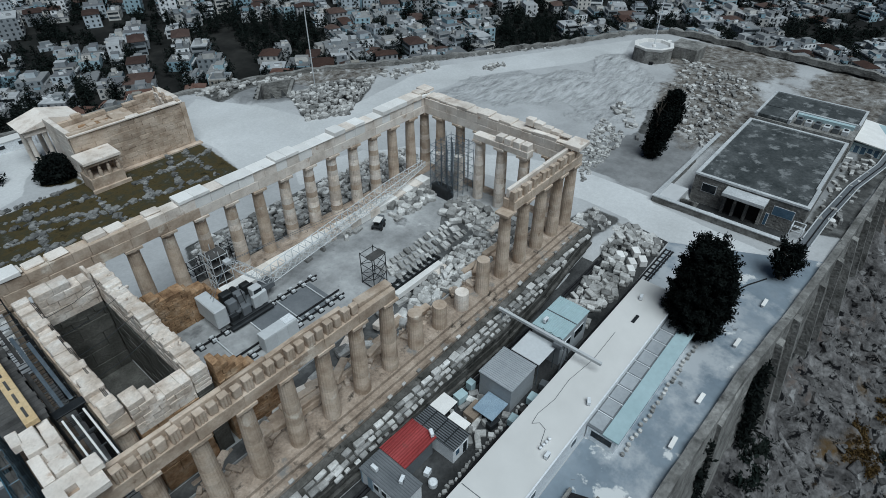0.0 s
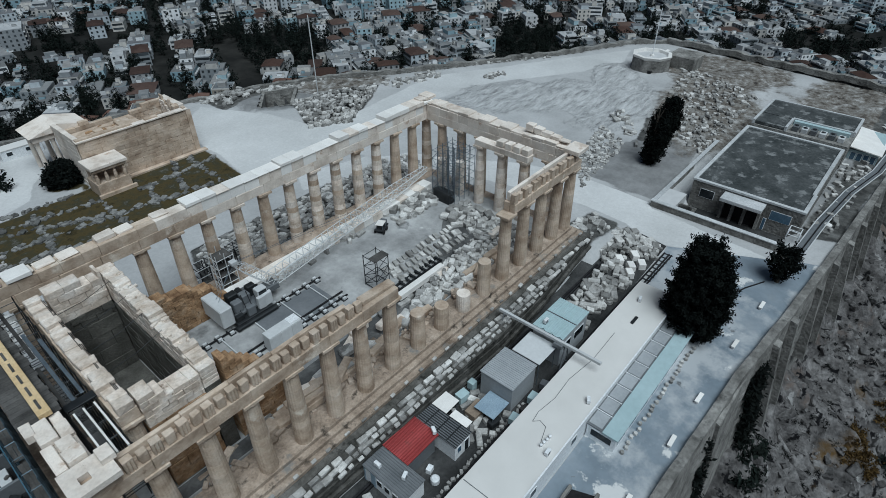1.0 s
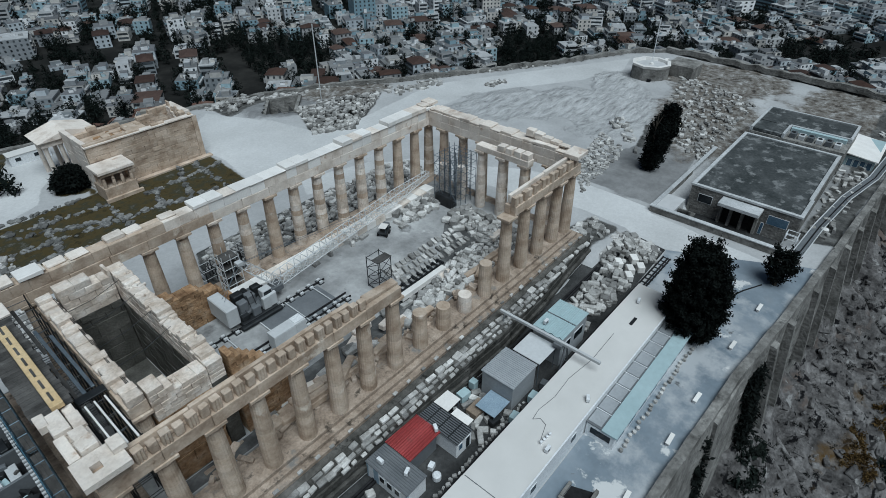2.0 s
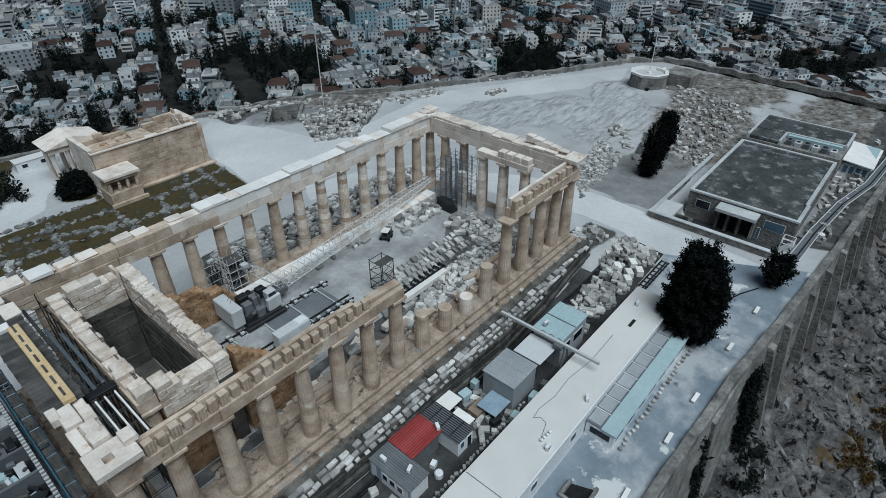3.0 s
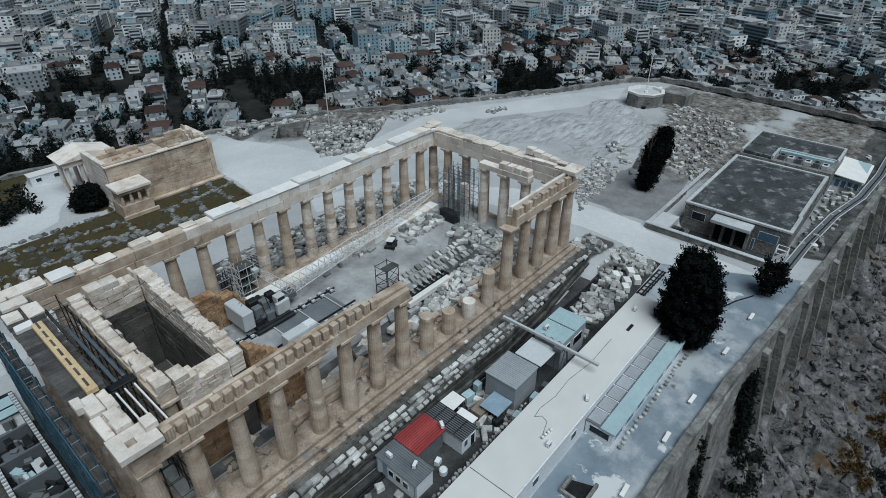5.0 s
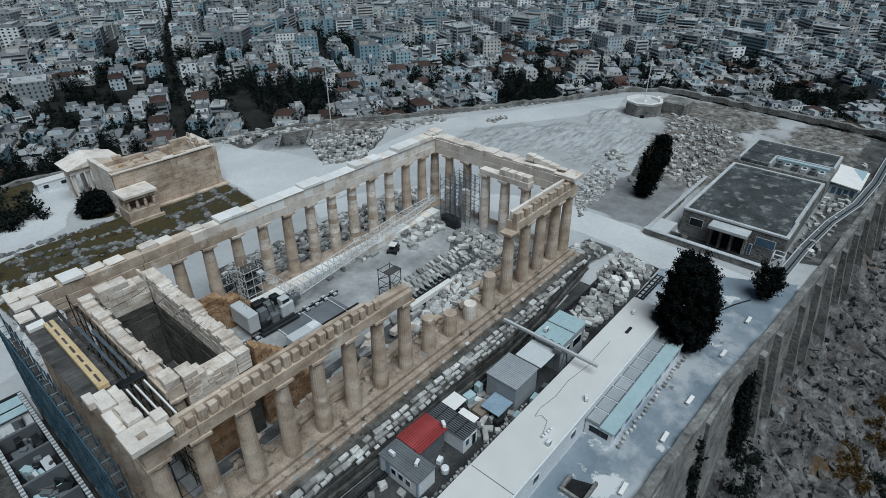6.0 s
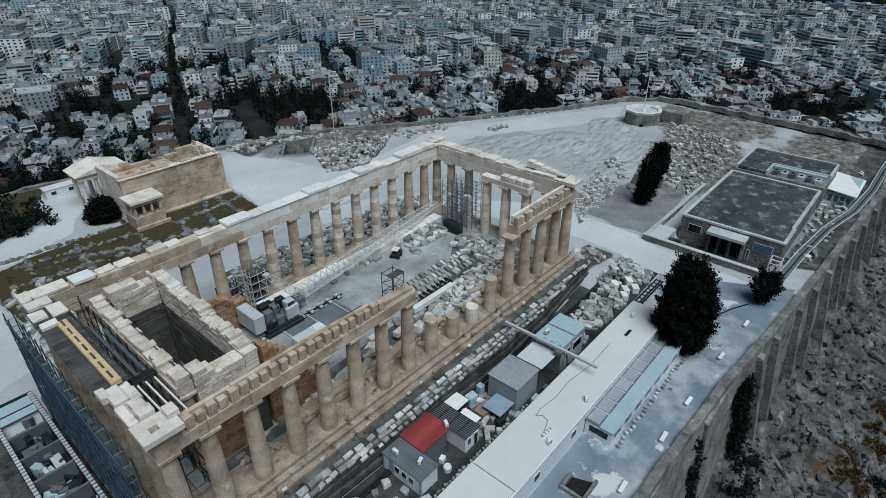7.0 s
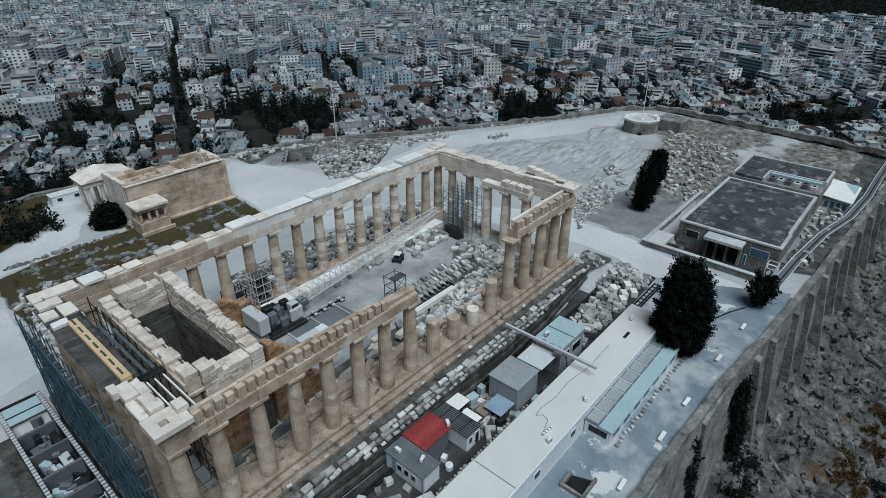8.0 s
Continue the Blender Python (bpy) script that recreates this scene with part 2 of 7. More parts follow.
TROOF_I = material("town_tile_roof", [(0.088, 0.052, 0.042), (0.128, 0.080, 0.064)], 0.05, 0.9, 0.0, fine=0.8, tint=0.4, island=True, palette=[(1, 1, 1), (0.640, 0.680, 0.720), (0.720, 0.800, 0.840)])
WIN_I = material("town_window", [(0.03, 0.038, 0.044), (0.09, 0.10, 0.11)], 0.1, 0.3, 0, tint=0.5, island=True)


def hill_material():
    """Gravel, bare pale rock and brown earth, mixed by the ground's cover map with a broken edge."""
    m = bpy.data.materials.new("hilltop_ground")
    m.use_nodes = True
    nt = m.node_tree
    n, l = nt.nodes, nt.links
    bsdf = n["Principled BSDF"]
    geo = n.new("ShaderNodeNewGeometry")

    def nz(scale, detail=6, rough=0.6, vec=None):
        t = n.new("ShaderNodeTexNoise")
        t.inputs["Scale"].default_value, t.inputs["Detail"].default_value, t.inputs["Roughness"].default_value = scale, detail, rough
        l.new(vec or geo.outputs["Position"], t.inputs["Vector"])
        return t.outputs["Fac"]

    def ramp(fac, cols, lo=0.3, hi=0.7):
        r = n.new("ShaderNodeValToRGB")
        el = r.color_ramp.elements
        el[0].position, el[1].position = lo, hi
        el[0].color, el[1].color = (*cols[0], 1), (*cols[-1], 1)
        for i in range(1, len(cols) - 1):
            e = el.new(lo + (hi - lo) * i / (len(cols) - 1))
            e.color = (*cols[i], 1)
        l.new(fac, r.inputs["Fac"])
        return r.outputs["Color"]

    def mask(attr, fac):
        a = n.new("ShaderNodeAttribute")
        a.attribute_name = attr
        add = n.new("ShaderNodeMath")
        add.operation = "ADD"
        l.new(a.outputs["Fac"], add.inputs[0])
        l.new(fac, add.inputs[1])
        mr = n.new("ShaderNodeMapRange")
        mr.interpolation_type = "SMOOTHSTEP"
        mr.inputs["From Min"].default_value, mr.inputs["From Max"].default_value = 0.88, 1.12
        l.new(add.outputs["Value"], mr.inputs["Value"])
        return mr.outputs["Result"]

    def mix(fac, a, b):
        x = n.new("ShaderNodeMix")
        x.data_type = "RGBA"
        l.new(fac, x.inputs["Factor"])
        l.new(a, x.inputs["A"])
        l.new(b, x.inputs["B"])
        return x.outputs["Result"]

    st = n.new("ShaderNodeMapping")
    st.inputs["Rotation"].default_value = (0, 0, radians(-38))
    st.inputs["Scale"].default_value = (0.35, 1.3, 1.0)
    l.new(geo.outputs["Position"], st.inputs["Vector"])
    strata = nz(0.55, 8, 0.7, st.outputs["Vector"])
    edge = nz(0.16, 7, 0.65)
    gravel = ramp(nz(0.10, 8), [(0.36, 0.36, 0.36), (0.42, 0.42, 0.42), (0.48, 0.48, 0.48)])
    rock = ramp(strata, [(0.17, 0.17, 0.17), (0.36, 0.36, 0.36), (0.48, 0.48, 0.48), (0.58, 0.58, 0.58)], 0.30, 0.60)
    brown = ramp(nz(0.5, 8, 0.7), [(0.035, 0.032, 0.03), (0.13, 0.115, 0.10), (0.22, 0.21, 0.195), (0.42, 0.41, 0.40)], 0.34, 0.66)
    dirt = ramp(nz(0.3, 8), [(0.17, 0.17, 0.17), (0.225, 0.225, 0.225), (0.28, 0.28, 0.28)])
    fd = mask("dirt", edge)
    fr = mask("rock", edge)
    fb = mask("brown", edge)
    c = mix(fd, gravel, dirt)
    c = mix(fr, c, rock)
    c = mix(fb, c, brown)
    c = mix(mask("scrub", edge), c, ramp(nz(0.35, 8, 0.7), [(0.022, 0.021, 0.013), (0.07, 0.054, 0.024), (0.045, 0.043, 0.027), (0.15, 0.145, 0.135)], 0.32, 0.72))
    # Soil tone, which also paints shade into the gaps between stored blocks.
    c = mix(mask("soil_shade", edge), c, ramp(nz(0.35, 8, 0.7), [(0.03, 0.03, 0.03), (0.085, 0.084, 0.08), (0.17, 0.168, 0.162)], 0.34, 0.68))
    c = mix(mask("pale", edge), c, ramp(nz(0.06, 7), [(0.46, 0.46, 0.455), (0.53, 0.53, 0.525), (0.60, 0.60, 0.595)]))
    fine = nz(1.8, 6, 0.7)
    mr = n.new("ShaderNodeMapRange")
    mr.inputs["From Min"].default_value, mr.inputs["From Max"].default_value = 0.3, 0.7
    mr.inputs["To Min"].default_value, mr.inputs["To Max"].default_value = 0.90, 1.08
    l.new(fine, mr.inputs["Value"])
    mm = n.new("ShaderNodeMix")
    mm.data_type, mm.blend_type = "RGBA", "MULTIPLY"
    mm.inputs["Factor"].default_value = 1
    l.new(c, mm.inputs["A"])
    l.new(mr.outputs["Result"], mm.inputs["B"])
    l.new(mm.outputs["Result"], bsdf.inputs["Base Color"])
    bsdf.inputs["Roughness"].default_value = 0.95
    bsdf.inputs["Specular IOR Level"].default_value = 0.1
    big = n.new("ShaderNodeMath")
    big.operation = "MULTIPLY"
    l.new(strata, big.inputs[0])
    l.new(fr, big.inputs[1])
    bp = n.new("ShaderNodeBump")
    bp.inputs["Strength"].default_value, bp.inputs["Distance"].default_value = 0.9, 1.2
    l.new(big.outputs["Value"], bp.inputs["Height"])
    bp2 = n.new("ShaderNodeBump")
    bp2.inputs["Strength"].default_value, bp2.inputs["Distance"].default_value = 0.35, 0.12
    l.new(fine, bp2.inputs["Height"])
    l.new(bp.outputs["Normal"], bp2.inputs["Normal"])
    l.new(bp2.outputs["Normal"], bsdf.inputs["Normal"])
    return m


HILL = hill_material()


# ---- mesh helpers ----
def link(name, bm, mat, smooth=False):
    me = bpy.data.meshes.new(name)
    bm.to_mesh(me)
    bm.free()
    for mm in (mat if isinstance(mat, (list, tuple)) else [mat]):
        me.materials.append(mm)
    if smooth:
        for p in me.polygons:
            p.use_smooth = True
    return me


def part(name, bm, mat, parent, label="", at=None):
    """One mesh object under a thing or under a part."""
    ob = new(name, bm if isinstance(bm, bpy.types.Mesh) else link(name, bm, mat))
    ob.parent = parent
    if at is not None:
        ob.matrix_basis = at
    return tagged(ob, label)


def thing(name, m, label, category, group="", kind=""):
    ob = new(name)
    ob.matrix_basis = m
    return tagged(ob, label, category, group, kind)


def solid(name, bm, mat, label, category, group="", kind="", m=None):
    ob = new(name, bm if isinstance(bm, bpy.types.Mesh) else link(name, bm, mat))
    if m is not None:
        ob.matrix_basis = m
    return tagged(ob, label, category, group, kind)


def box(bm, x0, y0, z0, x1, y1, z1, jit=0.0, mi=0):
    v = [bm.verts.new((x + R.uniform(-jit, jit), y + R.uniform(-jit, jit), z + R.uniform(-jit, jit)))
         for z in (z0, z1) for x, y in ((x0, y0), (x1, y0), (x1, y1), (x0, y1))]
    for f in ((3, 2, 1, 0), (4, 5, 6, 7), (0, 1, 5, 4), (1, 2, 6, 5), (2, 3, 7, 6), (3, 0, 4, 7)):
        bm.faces.new([v[i] for i in f]).material_index = mi
    return bm


def bx(x0, y0, z0, x1, y1, z1, jit=0.0, bev=0.0):
    bm = box(bmesh.new(), x0, y0, z0, x1, y1, z1, jit)
    if bev:
        bmesh.ops.bevel(bm, geom=bm.edges[:], offset=bev, segments=1, affect="EDGES")
    return bm


def bar(bm, a, b, r=0.05, sides=4):
    """A straight tube from a to b."""
    a, b = Vector(a), Vector(b)
    d = (b - a).normalized()
    u = d.orthogonal().normalized()
    w = d.cross(u)
    ra, rb = [], []
    for i in range(sides):
        t = 2 * math.pi * (i + 0.5) / sides
        o = (u * math.cos(t) + w * math.sin(t)) * r
        ra.append(bm.verts.new(a + o))
        rb.append(bm.verts.new(b + o))
    for i in range(sides):
        bm.faces.new((ra[i], ra[(i + 1) % sides], rb[(i + 1) % sides], rb[i]))
    bm.faces.new(ra[::-1])
    bm.faces.new(rb)
    return bm


def tube(bm, points, r, sides=5):
    for a, b in zip(points, points[1:]):
        bar(bm, a, b, r, sides)
    return bm


def lathe(bm, profile, sides=16, jit=0.0):
    rings = []
    for r, z in profile:
        rings.append([bm.verts.new((r * math.cos(2 * math.pi * i / sides) + R.uniform(-jit, jit), r * math.sin(2 * math.pi * i / sides) + R.uniform(-jit, jit), z)) for i in range(sides)])
    for a, b in zip(rings, rings[1:]):
        for i in range(sides):
            bm.faces.new((a[i], a[(i + 1) % sides], b[(i + 1) % sides], b[i]))
    bm.faces.new(rings[0][::-1])
    bm.faces.new(rings[-1])
    return bm


def prism(bm, ring, z0, z1):
    lo = [bm.verts.new((x, y, z0)) for x, y in ring]
    hi = [bm.verts.new((x, y, z1)) for x, y in ring]
    n = len(ring)
    for i in range(n):
        bm.faces.new((lo[i], lo[(i + 1) % n], hi[(i + 1) % n], hi[i]))
    bm.faces.new(lo[::-1])
    bm.faces.new(hi)
    return bm


def fbm(x, y, s, o=4):
    return noise.fractal(Vector((x / s, y / s, 3.7)), 1.0, 2.0, o)


# ---- ground ----
SOUTH = [(-140, -24.5), (0, -27.2), (40, -28.8), (60, -29.8), (76, -31.4), (95, -33.0), (120, -34.8), (162, -37.6), (186, -38.8)]
NORTH = [(193, 35), (185, 44), (161, 55), (119, 79), (92, 97), (63, 106), (30, 113), (-10, 118), (-140, 95)]
RIM = SOUTH + [(190, -10)] + NORTH


def rim_distance(px, py):
    """Signed distance to the plateau's rim: positive inside."""
    best = np.full(px.shape, 1e9)
    inside = np.zeros(px.shape, bool)
    n = len(RIM)
    for i in range(n):
        (ax, ay), (bx_, by) = RIM[i], RIM[(i + 1) % n]
        dx, dy = bx_ - ax, by - ay
        t = np.clip(((px - ax) * dx + (py - ay) * dy) / (dx * dx + dy * dy), 0, 1)
        best = np.minimum(best, np.hypot(px - ax - t * dx, py - ay - t * dy))
        cross = ((ay > py) != (by > py)) & (px < (bx_ - ax) * (py - ay) / (by - ay + 1e-12) + ax)
        inside ^= cross
    return np.where(inside, best, -best)


def smooth(a, b, v):
    t = np.clip((v - a) / (b - a), 0, 1)
    return t * t * (3 - 2 * t)


def plateau(x, y):
    h = -5.5 + 0 * x
    h = np.where(y > 31, -2.4 - 2.4 * smooth(36, 62, y), h)
    h = np.where((y <= 31) & (x < 0), -4.0, h)
    h = np.where((y <= -4) & (x < 84), -5.55, h)
    h = np.where((x > 70) & (y > -4), -4.3 - 1.0 * smooth(72, 86, x), h)
    return h


def axis_steps(lo, hi, step, far, grow=1.16):
    mid = list(np.arange(lo, hi + 0.01, step))
    a, d = hi, step
    up = []
    while a < far:
        d *= grow
        a += d
        up.append(a)
    a, d = lo, step
    dn = []
    while a > -far:
        d *= grow
        a -= d
        dn.append(a)
    return np.array(dn[::-1] + mid + up)


gx = axis_steps(-30, 205, 1.3, 4500)
gy = axis_steps(-80, 130, 1.3, 4500)
gx = np.sort(np.concatenate([gx, [0.5 * (a + b) for a, b in zip(gx, gx[1:]) if 44 < a < 140]]))
gy = np.sort(np.concatenate([gy, [0.5 * (a + b) for a, b in zip(gy, gy[1:]) if -66 < a < -30]]))
GX, GY = np.meshgrid(gx, gy)
RD = rim_distance(GX, GY)
PLAT = plateau(GX, GY)
rough_n = np.array([[fbm(a, b, 9.0) for a in gx] for b in gy])
rough_s = np.array([[noise.ridged_multi_fractal(Vector((a / 14.0, b / 14.0, 1.3)), 1.0, 2.1, 4, 1.0, 2.0) for a in gx] for b in gy])
# bare rock north-east of the temple, brown boulder ground beyond the museum
def lobe(cx, cy, rx, ry, turn):
    c, sn = math.cos(radians(turn)), math.sin(radians(turn))
    u = ((GX - cx) * c + (GY - cy) * sn) / rx
    v = (-(GX - cx) * sn + (GY - cy) * c) / ry
    return np.clip(1.35 - np.hypot(u, v), 0, 1)


rock_cover = np.maximum(lobe(124, 43, 26, 12, -38), np.maximum(lobe(134, 25, 22, 12, 12), lobe(152, 33, 14, 8, 30)))
brown_cover = np.maximum(lobe(146, 5, 34, 14, 14), np.maximum(lobe(176, 12, 20, 22, 10), lobe(98, 88, 16, 9, -30)))
brown_cover = np.maximum(brown_cover, lobe(170, -22, 26, 14, 0))
dirt_cover = np.maximum(np.maximum(lobe(106, 4, 13, 9, 10), lobe(140, -31, 45, 4, -6)), lobe(78, 92, 12, 10, -20))


def poly_cover(ring, soft=2.5):
    """1 inside a ring, 0 outside, over a soft edge."""
    best, inside = np.full(GX.shape, 1e9), np.zeros(GX.shape, bool)
    for (ax, ay), (bx_, by) in zip(ring, ring[1:] + ring[:1]):
        dx, dy = bx_ - ax, by - ay
        t = np.clip(((GX - ax) * dx + (GY - ay) * dy) / (dx * dx + dy * dy), 0, 1)
        best = np.minimum(best, np.hypot(GX - ax - t * dx, GY - ay - t * dy))
        inside ^= ((ay > GY) != (by > GY)) & (GX < dx * (GY - ay) / (by - ay + 1e-12) + ax)
    return np.clip(0.5 + np.where(inside, best, -best) / soft, 0, 1)


dirt_cover = np.maximum(dirt_cover, poly_cover([(95, 13), (101, 16.5), (112, 12), (122, 8), (123, -2), (112, -3.5), (94.5, -3.5)], 2.0))
pale_cover = poly_cover([(89.4, -26), (82.4, -11.3), (83.6, -3.5), (84.5, 6), (80, 24), (70, 38), (52, 46), (56, 53), (78, 44), (90, 25), (94, 13.5), (93.2, -3.6), (91.9, -4.4)], 1.2)
pale_cover = np.maximum(pale_cover, poly_cover([(51.5, 74), (52, 93), (63, 101), (70, 86), (73, 70), (88, 70), (118, 73), (139, 62), (160, 51), (178, 41), (166, 37), (150, 42), (120, 60), (96, 60), (78, 54), (60, 52), (49, 58)]))
pale_cover = np.maximum(pale_cover, poly_cover([(-6, 73), (3, 78.3), (9, 79.6), (18, 83.5), (21, 90), (27, 98), (28, 103), (20, 106), (17, 103), (18.5, 97), (12, 91.5), (2, 86), (-12, 81)], 1.5))
pale_cover = np.maximum(pale_cover, poly_cover([(-24, 67), (0.5, 66), (0, 53.5), (1.8, 45.6), (0.5, 41.6), (-6, 39), (-24, 38)], 1.5))
scrub_cover = np.maximum(poly_cover([(2, 56), (8, 55), (49, 57), (50.5, 74), (50, 79.5), (27, 80), (9, 79.2), (2, 77.5), (1, 70)], 2.0), poly_cover([(-60, 84), (-12, 81.5), (2, 86.5), (12, 92), (18, 97), (17, 103), (20, 107), (26, 125), (-60, 125)], 1.5))
scrub_cover = np.maximum(scrub_cover, poly_cover([(21.5, 84), (27.5, 80.5), (27.5, 92), (23, 91)], 1.5))
# Dark cover: painted shade between stored blocks, real dirt along the walkway.
soil_shade_cover = poly_cover([(25, 33.4), (78, 33.4), (77, 44), (28, 44)], 1.5)
for ring in ([(71, 68), (81, 65), (104, 79), (80, 87)], [(65, 94), (85, 98), (87, 105), (65, 104)], [(71, -2.4), (83, -2.6), (83, 3.2), (72, 4)], [(119, 3), (132, 8), (131, 14), (117, 10)], [(102, -33), (186, -38), (186, -29), (133, -29), (100, -27.2)]):
    soil_shade_cover = np.maximum(soil_shade_cover, poly_cover(ring, 2.5))
rocky = np.clip(np.maximum(rock_cover, brown_cover), 0, 1)
hill = PLAT + rocky * (0.8 * rough_n + 0.55 * (rough_s - 1.0))
hill = hill + 0.03 * rough_n
out = -RD
south_side = (GY < -20) | ((GX > 150) & (GY < -10))
s_fall = -20.5 + 4.5 * smooth(90, 120, GX) - 0.80 * np.minimum(out, 40) - 0.35 * np.maximum(out - 40, 0)
n_fall = -17.0 - 1.05 * np.minimum(out, 30) - 0.22 * np.maximum(out - 30, 0)
fall = np.where(south_side, s_fall, n_fall)
fall = np.maximum(fall, -74 + 0 * fall)
fall = fall + (3.2 * rough_n + 3.0 * (rough_s - 1.0)) * (1 - smooth(140, 220, out)) * smooth(0, 3, out)
rough_f = np.array([[noise.ridged_multi_fractal(Vector((a / 4.6, b / 7.0, 5.1)), 0.9, 2.1, 3, 1.0, 2.0) if -100 < b < -24 and 20 < a < 250 else 1.0 for a in gx] for b in gy])
fall = fall + 1.7 * (rough_f - 1.0) * smooth(1, 4, out)
GZ = np.where(RD > 0, hill, fall)
# sunken yard before the museum
GZ = np.where((GX > 94) & (GX < 101) & (GY > -26.5) & (GY < -8), -6.9, GZ)
# old excavation pit beside the north wall
pit = poly_cover([(71.5, 88.5), (78.5, 85), (87, 94), (79, 97.5)], 0.1) > 0.5
GZ = np.where(pit, -10.5, GZ)


def ground_height(x, y):
    i = min(max(int(np.searchsorted(gx, x)), 1), len(gx) - 1)
    j = min(max(int(np.searchsorted(gy, y)), 1), len(gy) - 1)
    tx = (x - gx[i - 1]) / (gx[i] - gx[i - 1])
    ty = (y - gy[j - 1]) / (gy[j] - gy[j - 1])
    a = GZ[j - 1, i - 1] * (1 - tx) + GZ[j - 1, i] * tx
    b = GZ[j, i - 1] * (1 - tx) + GZ[j, i] * tx
    return float(a * (1 - ty) + b * ty)


nx_, ny_ = len(gx), len(gy)
idx = np.arange(nx_ * ny_).reshape(ny_, nx_)
quads = np.stack([idx[:-1, :-1], idx[:-1, 1:], idx[1:, 1:], idx[1:, :-1]], -1).reshape(-1, 4)
gm = bpy.data.meshes.new("ground")
gm.from_pydata(np.stack([GX, GY, GZ], -1).reshape(-1, 3).tolist(), [], quads.tolist())
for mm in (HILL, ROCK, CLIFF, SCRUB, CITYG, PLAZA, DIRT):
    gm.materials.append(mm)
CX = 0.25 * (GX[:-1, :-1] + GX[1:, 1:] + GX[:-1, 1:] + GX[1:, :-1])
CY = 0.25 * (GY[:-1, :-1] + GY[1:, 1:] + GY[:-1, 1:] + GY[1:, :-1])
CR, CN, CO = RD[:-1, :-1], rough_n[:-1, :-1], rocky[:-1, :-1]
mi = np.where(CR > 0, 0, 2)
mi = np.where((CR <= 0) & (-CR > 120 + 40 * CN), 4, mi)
mi = np.where((CR <= 0) & (CY > 0) & (-CR > 25) & (-CR <= 120 + 40 * CN), 3, mi)
mi = np.where(pit[:-1, :-1] | pit[1:, 1:], 6, mi)
gm.polygons.foreach_set("material_index", mi.reshape(-1).astype(np.int32))
for key, val in (("rock", rock_cover), ("brown", brown_cover), ("dirt", dirt_cover), ("pale", pale_cover), ("scrub", scrub_cover), ("soil_shade", soil_shade_cover)):
    gm.attributes.new(key, "FLOAT", "POINT").data.foreach_set("value", val.reshape(-1).astype(np.float32))
gm.polygons.foreach_set("use_smooth", np.ones(len(quads), bool))
gm.update()
ground = tagged(new("ground", gm), "rocky limestone hilltop, scrubby slopes and the city plain", "ground", kind="structure")


def sheet(name, ring, z, mm, label, depth=0.35, category="pavement"):
    """A paved area: a slab with its own edge, let into the ground."""
    return solid(name, prism(bmesh.new(), ring, z - depth, z), mm, label, category, kind="structure")


sheet("pavement", [(-25, -26.2), (0, -26.9), (40, -28.5), (60, -29.5), (76, -31.1), (93, -32.5), (91, -27.4), (89.6, -26), (82.2, -11.5), (66, -13.6), (66, -19.3), (14, -19.3), (-25, -19.3)], -5.49, PLAZA, "damp grey concrete terrace with pale dried patches")
sheet("yard", [(-25, -19.2), (14, -19.2), (14, -13.5), (82.2, -11.4), (83.4, -3.6), (71.9, -2.5), (67, -2.8), (44, -4.9), (20, -4.0), (2, -3.3), (-3, -3.3), (-25, -6)], -5.50, DIRT, "dark grey packed earth yard", category="ground")


# ---- curtain walls of the hill ----
def curtain(name, line, top, base, thick, side, label, mat, jag=0.12):
    """A battered rubble wall along a line; side: which way its outer face looks."""
    ob = None
    bm = bmesh.new()
    pts = []
    for (ax, ay), (bx_, by) in zip(line, line[1:]):
        n = max(1, int(math.hypot(bx_ - ax, by - ay) / 2.2))
        pts += [(ax + (bx_ - ax) * i / n, ay + (by - ay) * i / n) for i in range(n)]
    pts.append(line[-1])
    rows = []
    for i, (x, y) in enumerate(pts):
        a, b = pts[max(i - 1, 0)], pts[min(i + 1, len(pts) - 1)]
        d = Vector((b[0] - a[0], b[1] - a[1])).normalized()
        nrm = Vector((d.y, -d.x)) * side
        t = top(x, y) + jag * R.uniform(-1, 1)
        prof = [(-thick * 0.5, t - 1.6), (-thick * 0.5, t), (thick * 0.5, t)]
        k = 6
        for j in range(1, k + 1):
            prof.append((thick * 0.5 + 0.10 * (t - base) * j / k + 0.25 * R.uniform(-1, 1), t + (base - t) * j / k))
        rows.append([bm.verts.new((x + nrm.x * o, y + nrm.y * o, z)) for o, z in prof])
    for a, b in zip(rows, rows[1:]):
        for i in range(len(a) - 1):
            f = (a[i], b[i], b[i + 1], a[i + 1])
            bm.faces.new(f if side < 0 else f[::-1])
    bmesh.ops.recalc_face_normals(bm, faces=bm.faces[:])
    return solid(name, bm, mat, label, "wall", kind="structure")


wall_south = curtain("wall_south", SOUTH, lambda x, y: -4.75, -30, 1.1, 1, "high grey rubble retaining wall with worn top", RUBBLE, .3)
wall_north = curtain("wall_north", NORTH, lambda x, y: -4.2, -24, 1.4, 1, "low grey rubble parapet wall along the cliff", RUBBLE, .4)
wall_east = curtain("wall_east", [(186, -38.5), (190, -10), (193, 35)], lambda x, y: -3.4, -24, 1.6, 1, "grey rubble curtain wall with worn top", RUBBLE, .4)


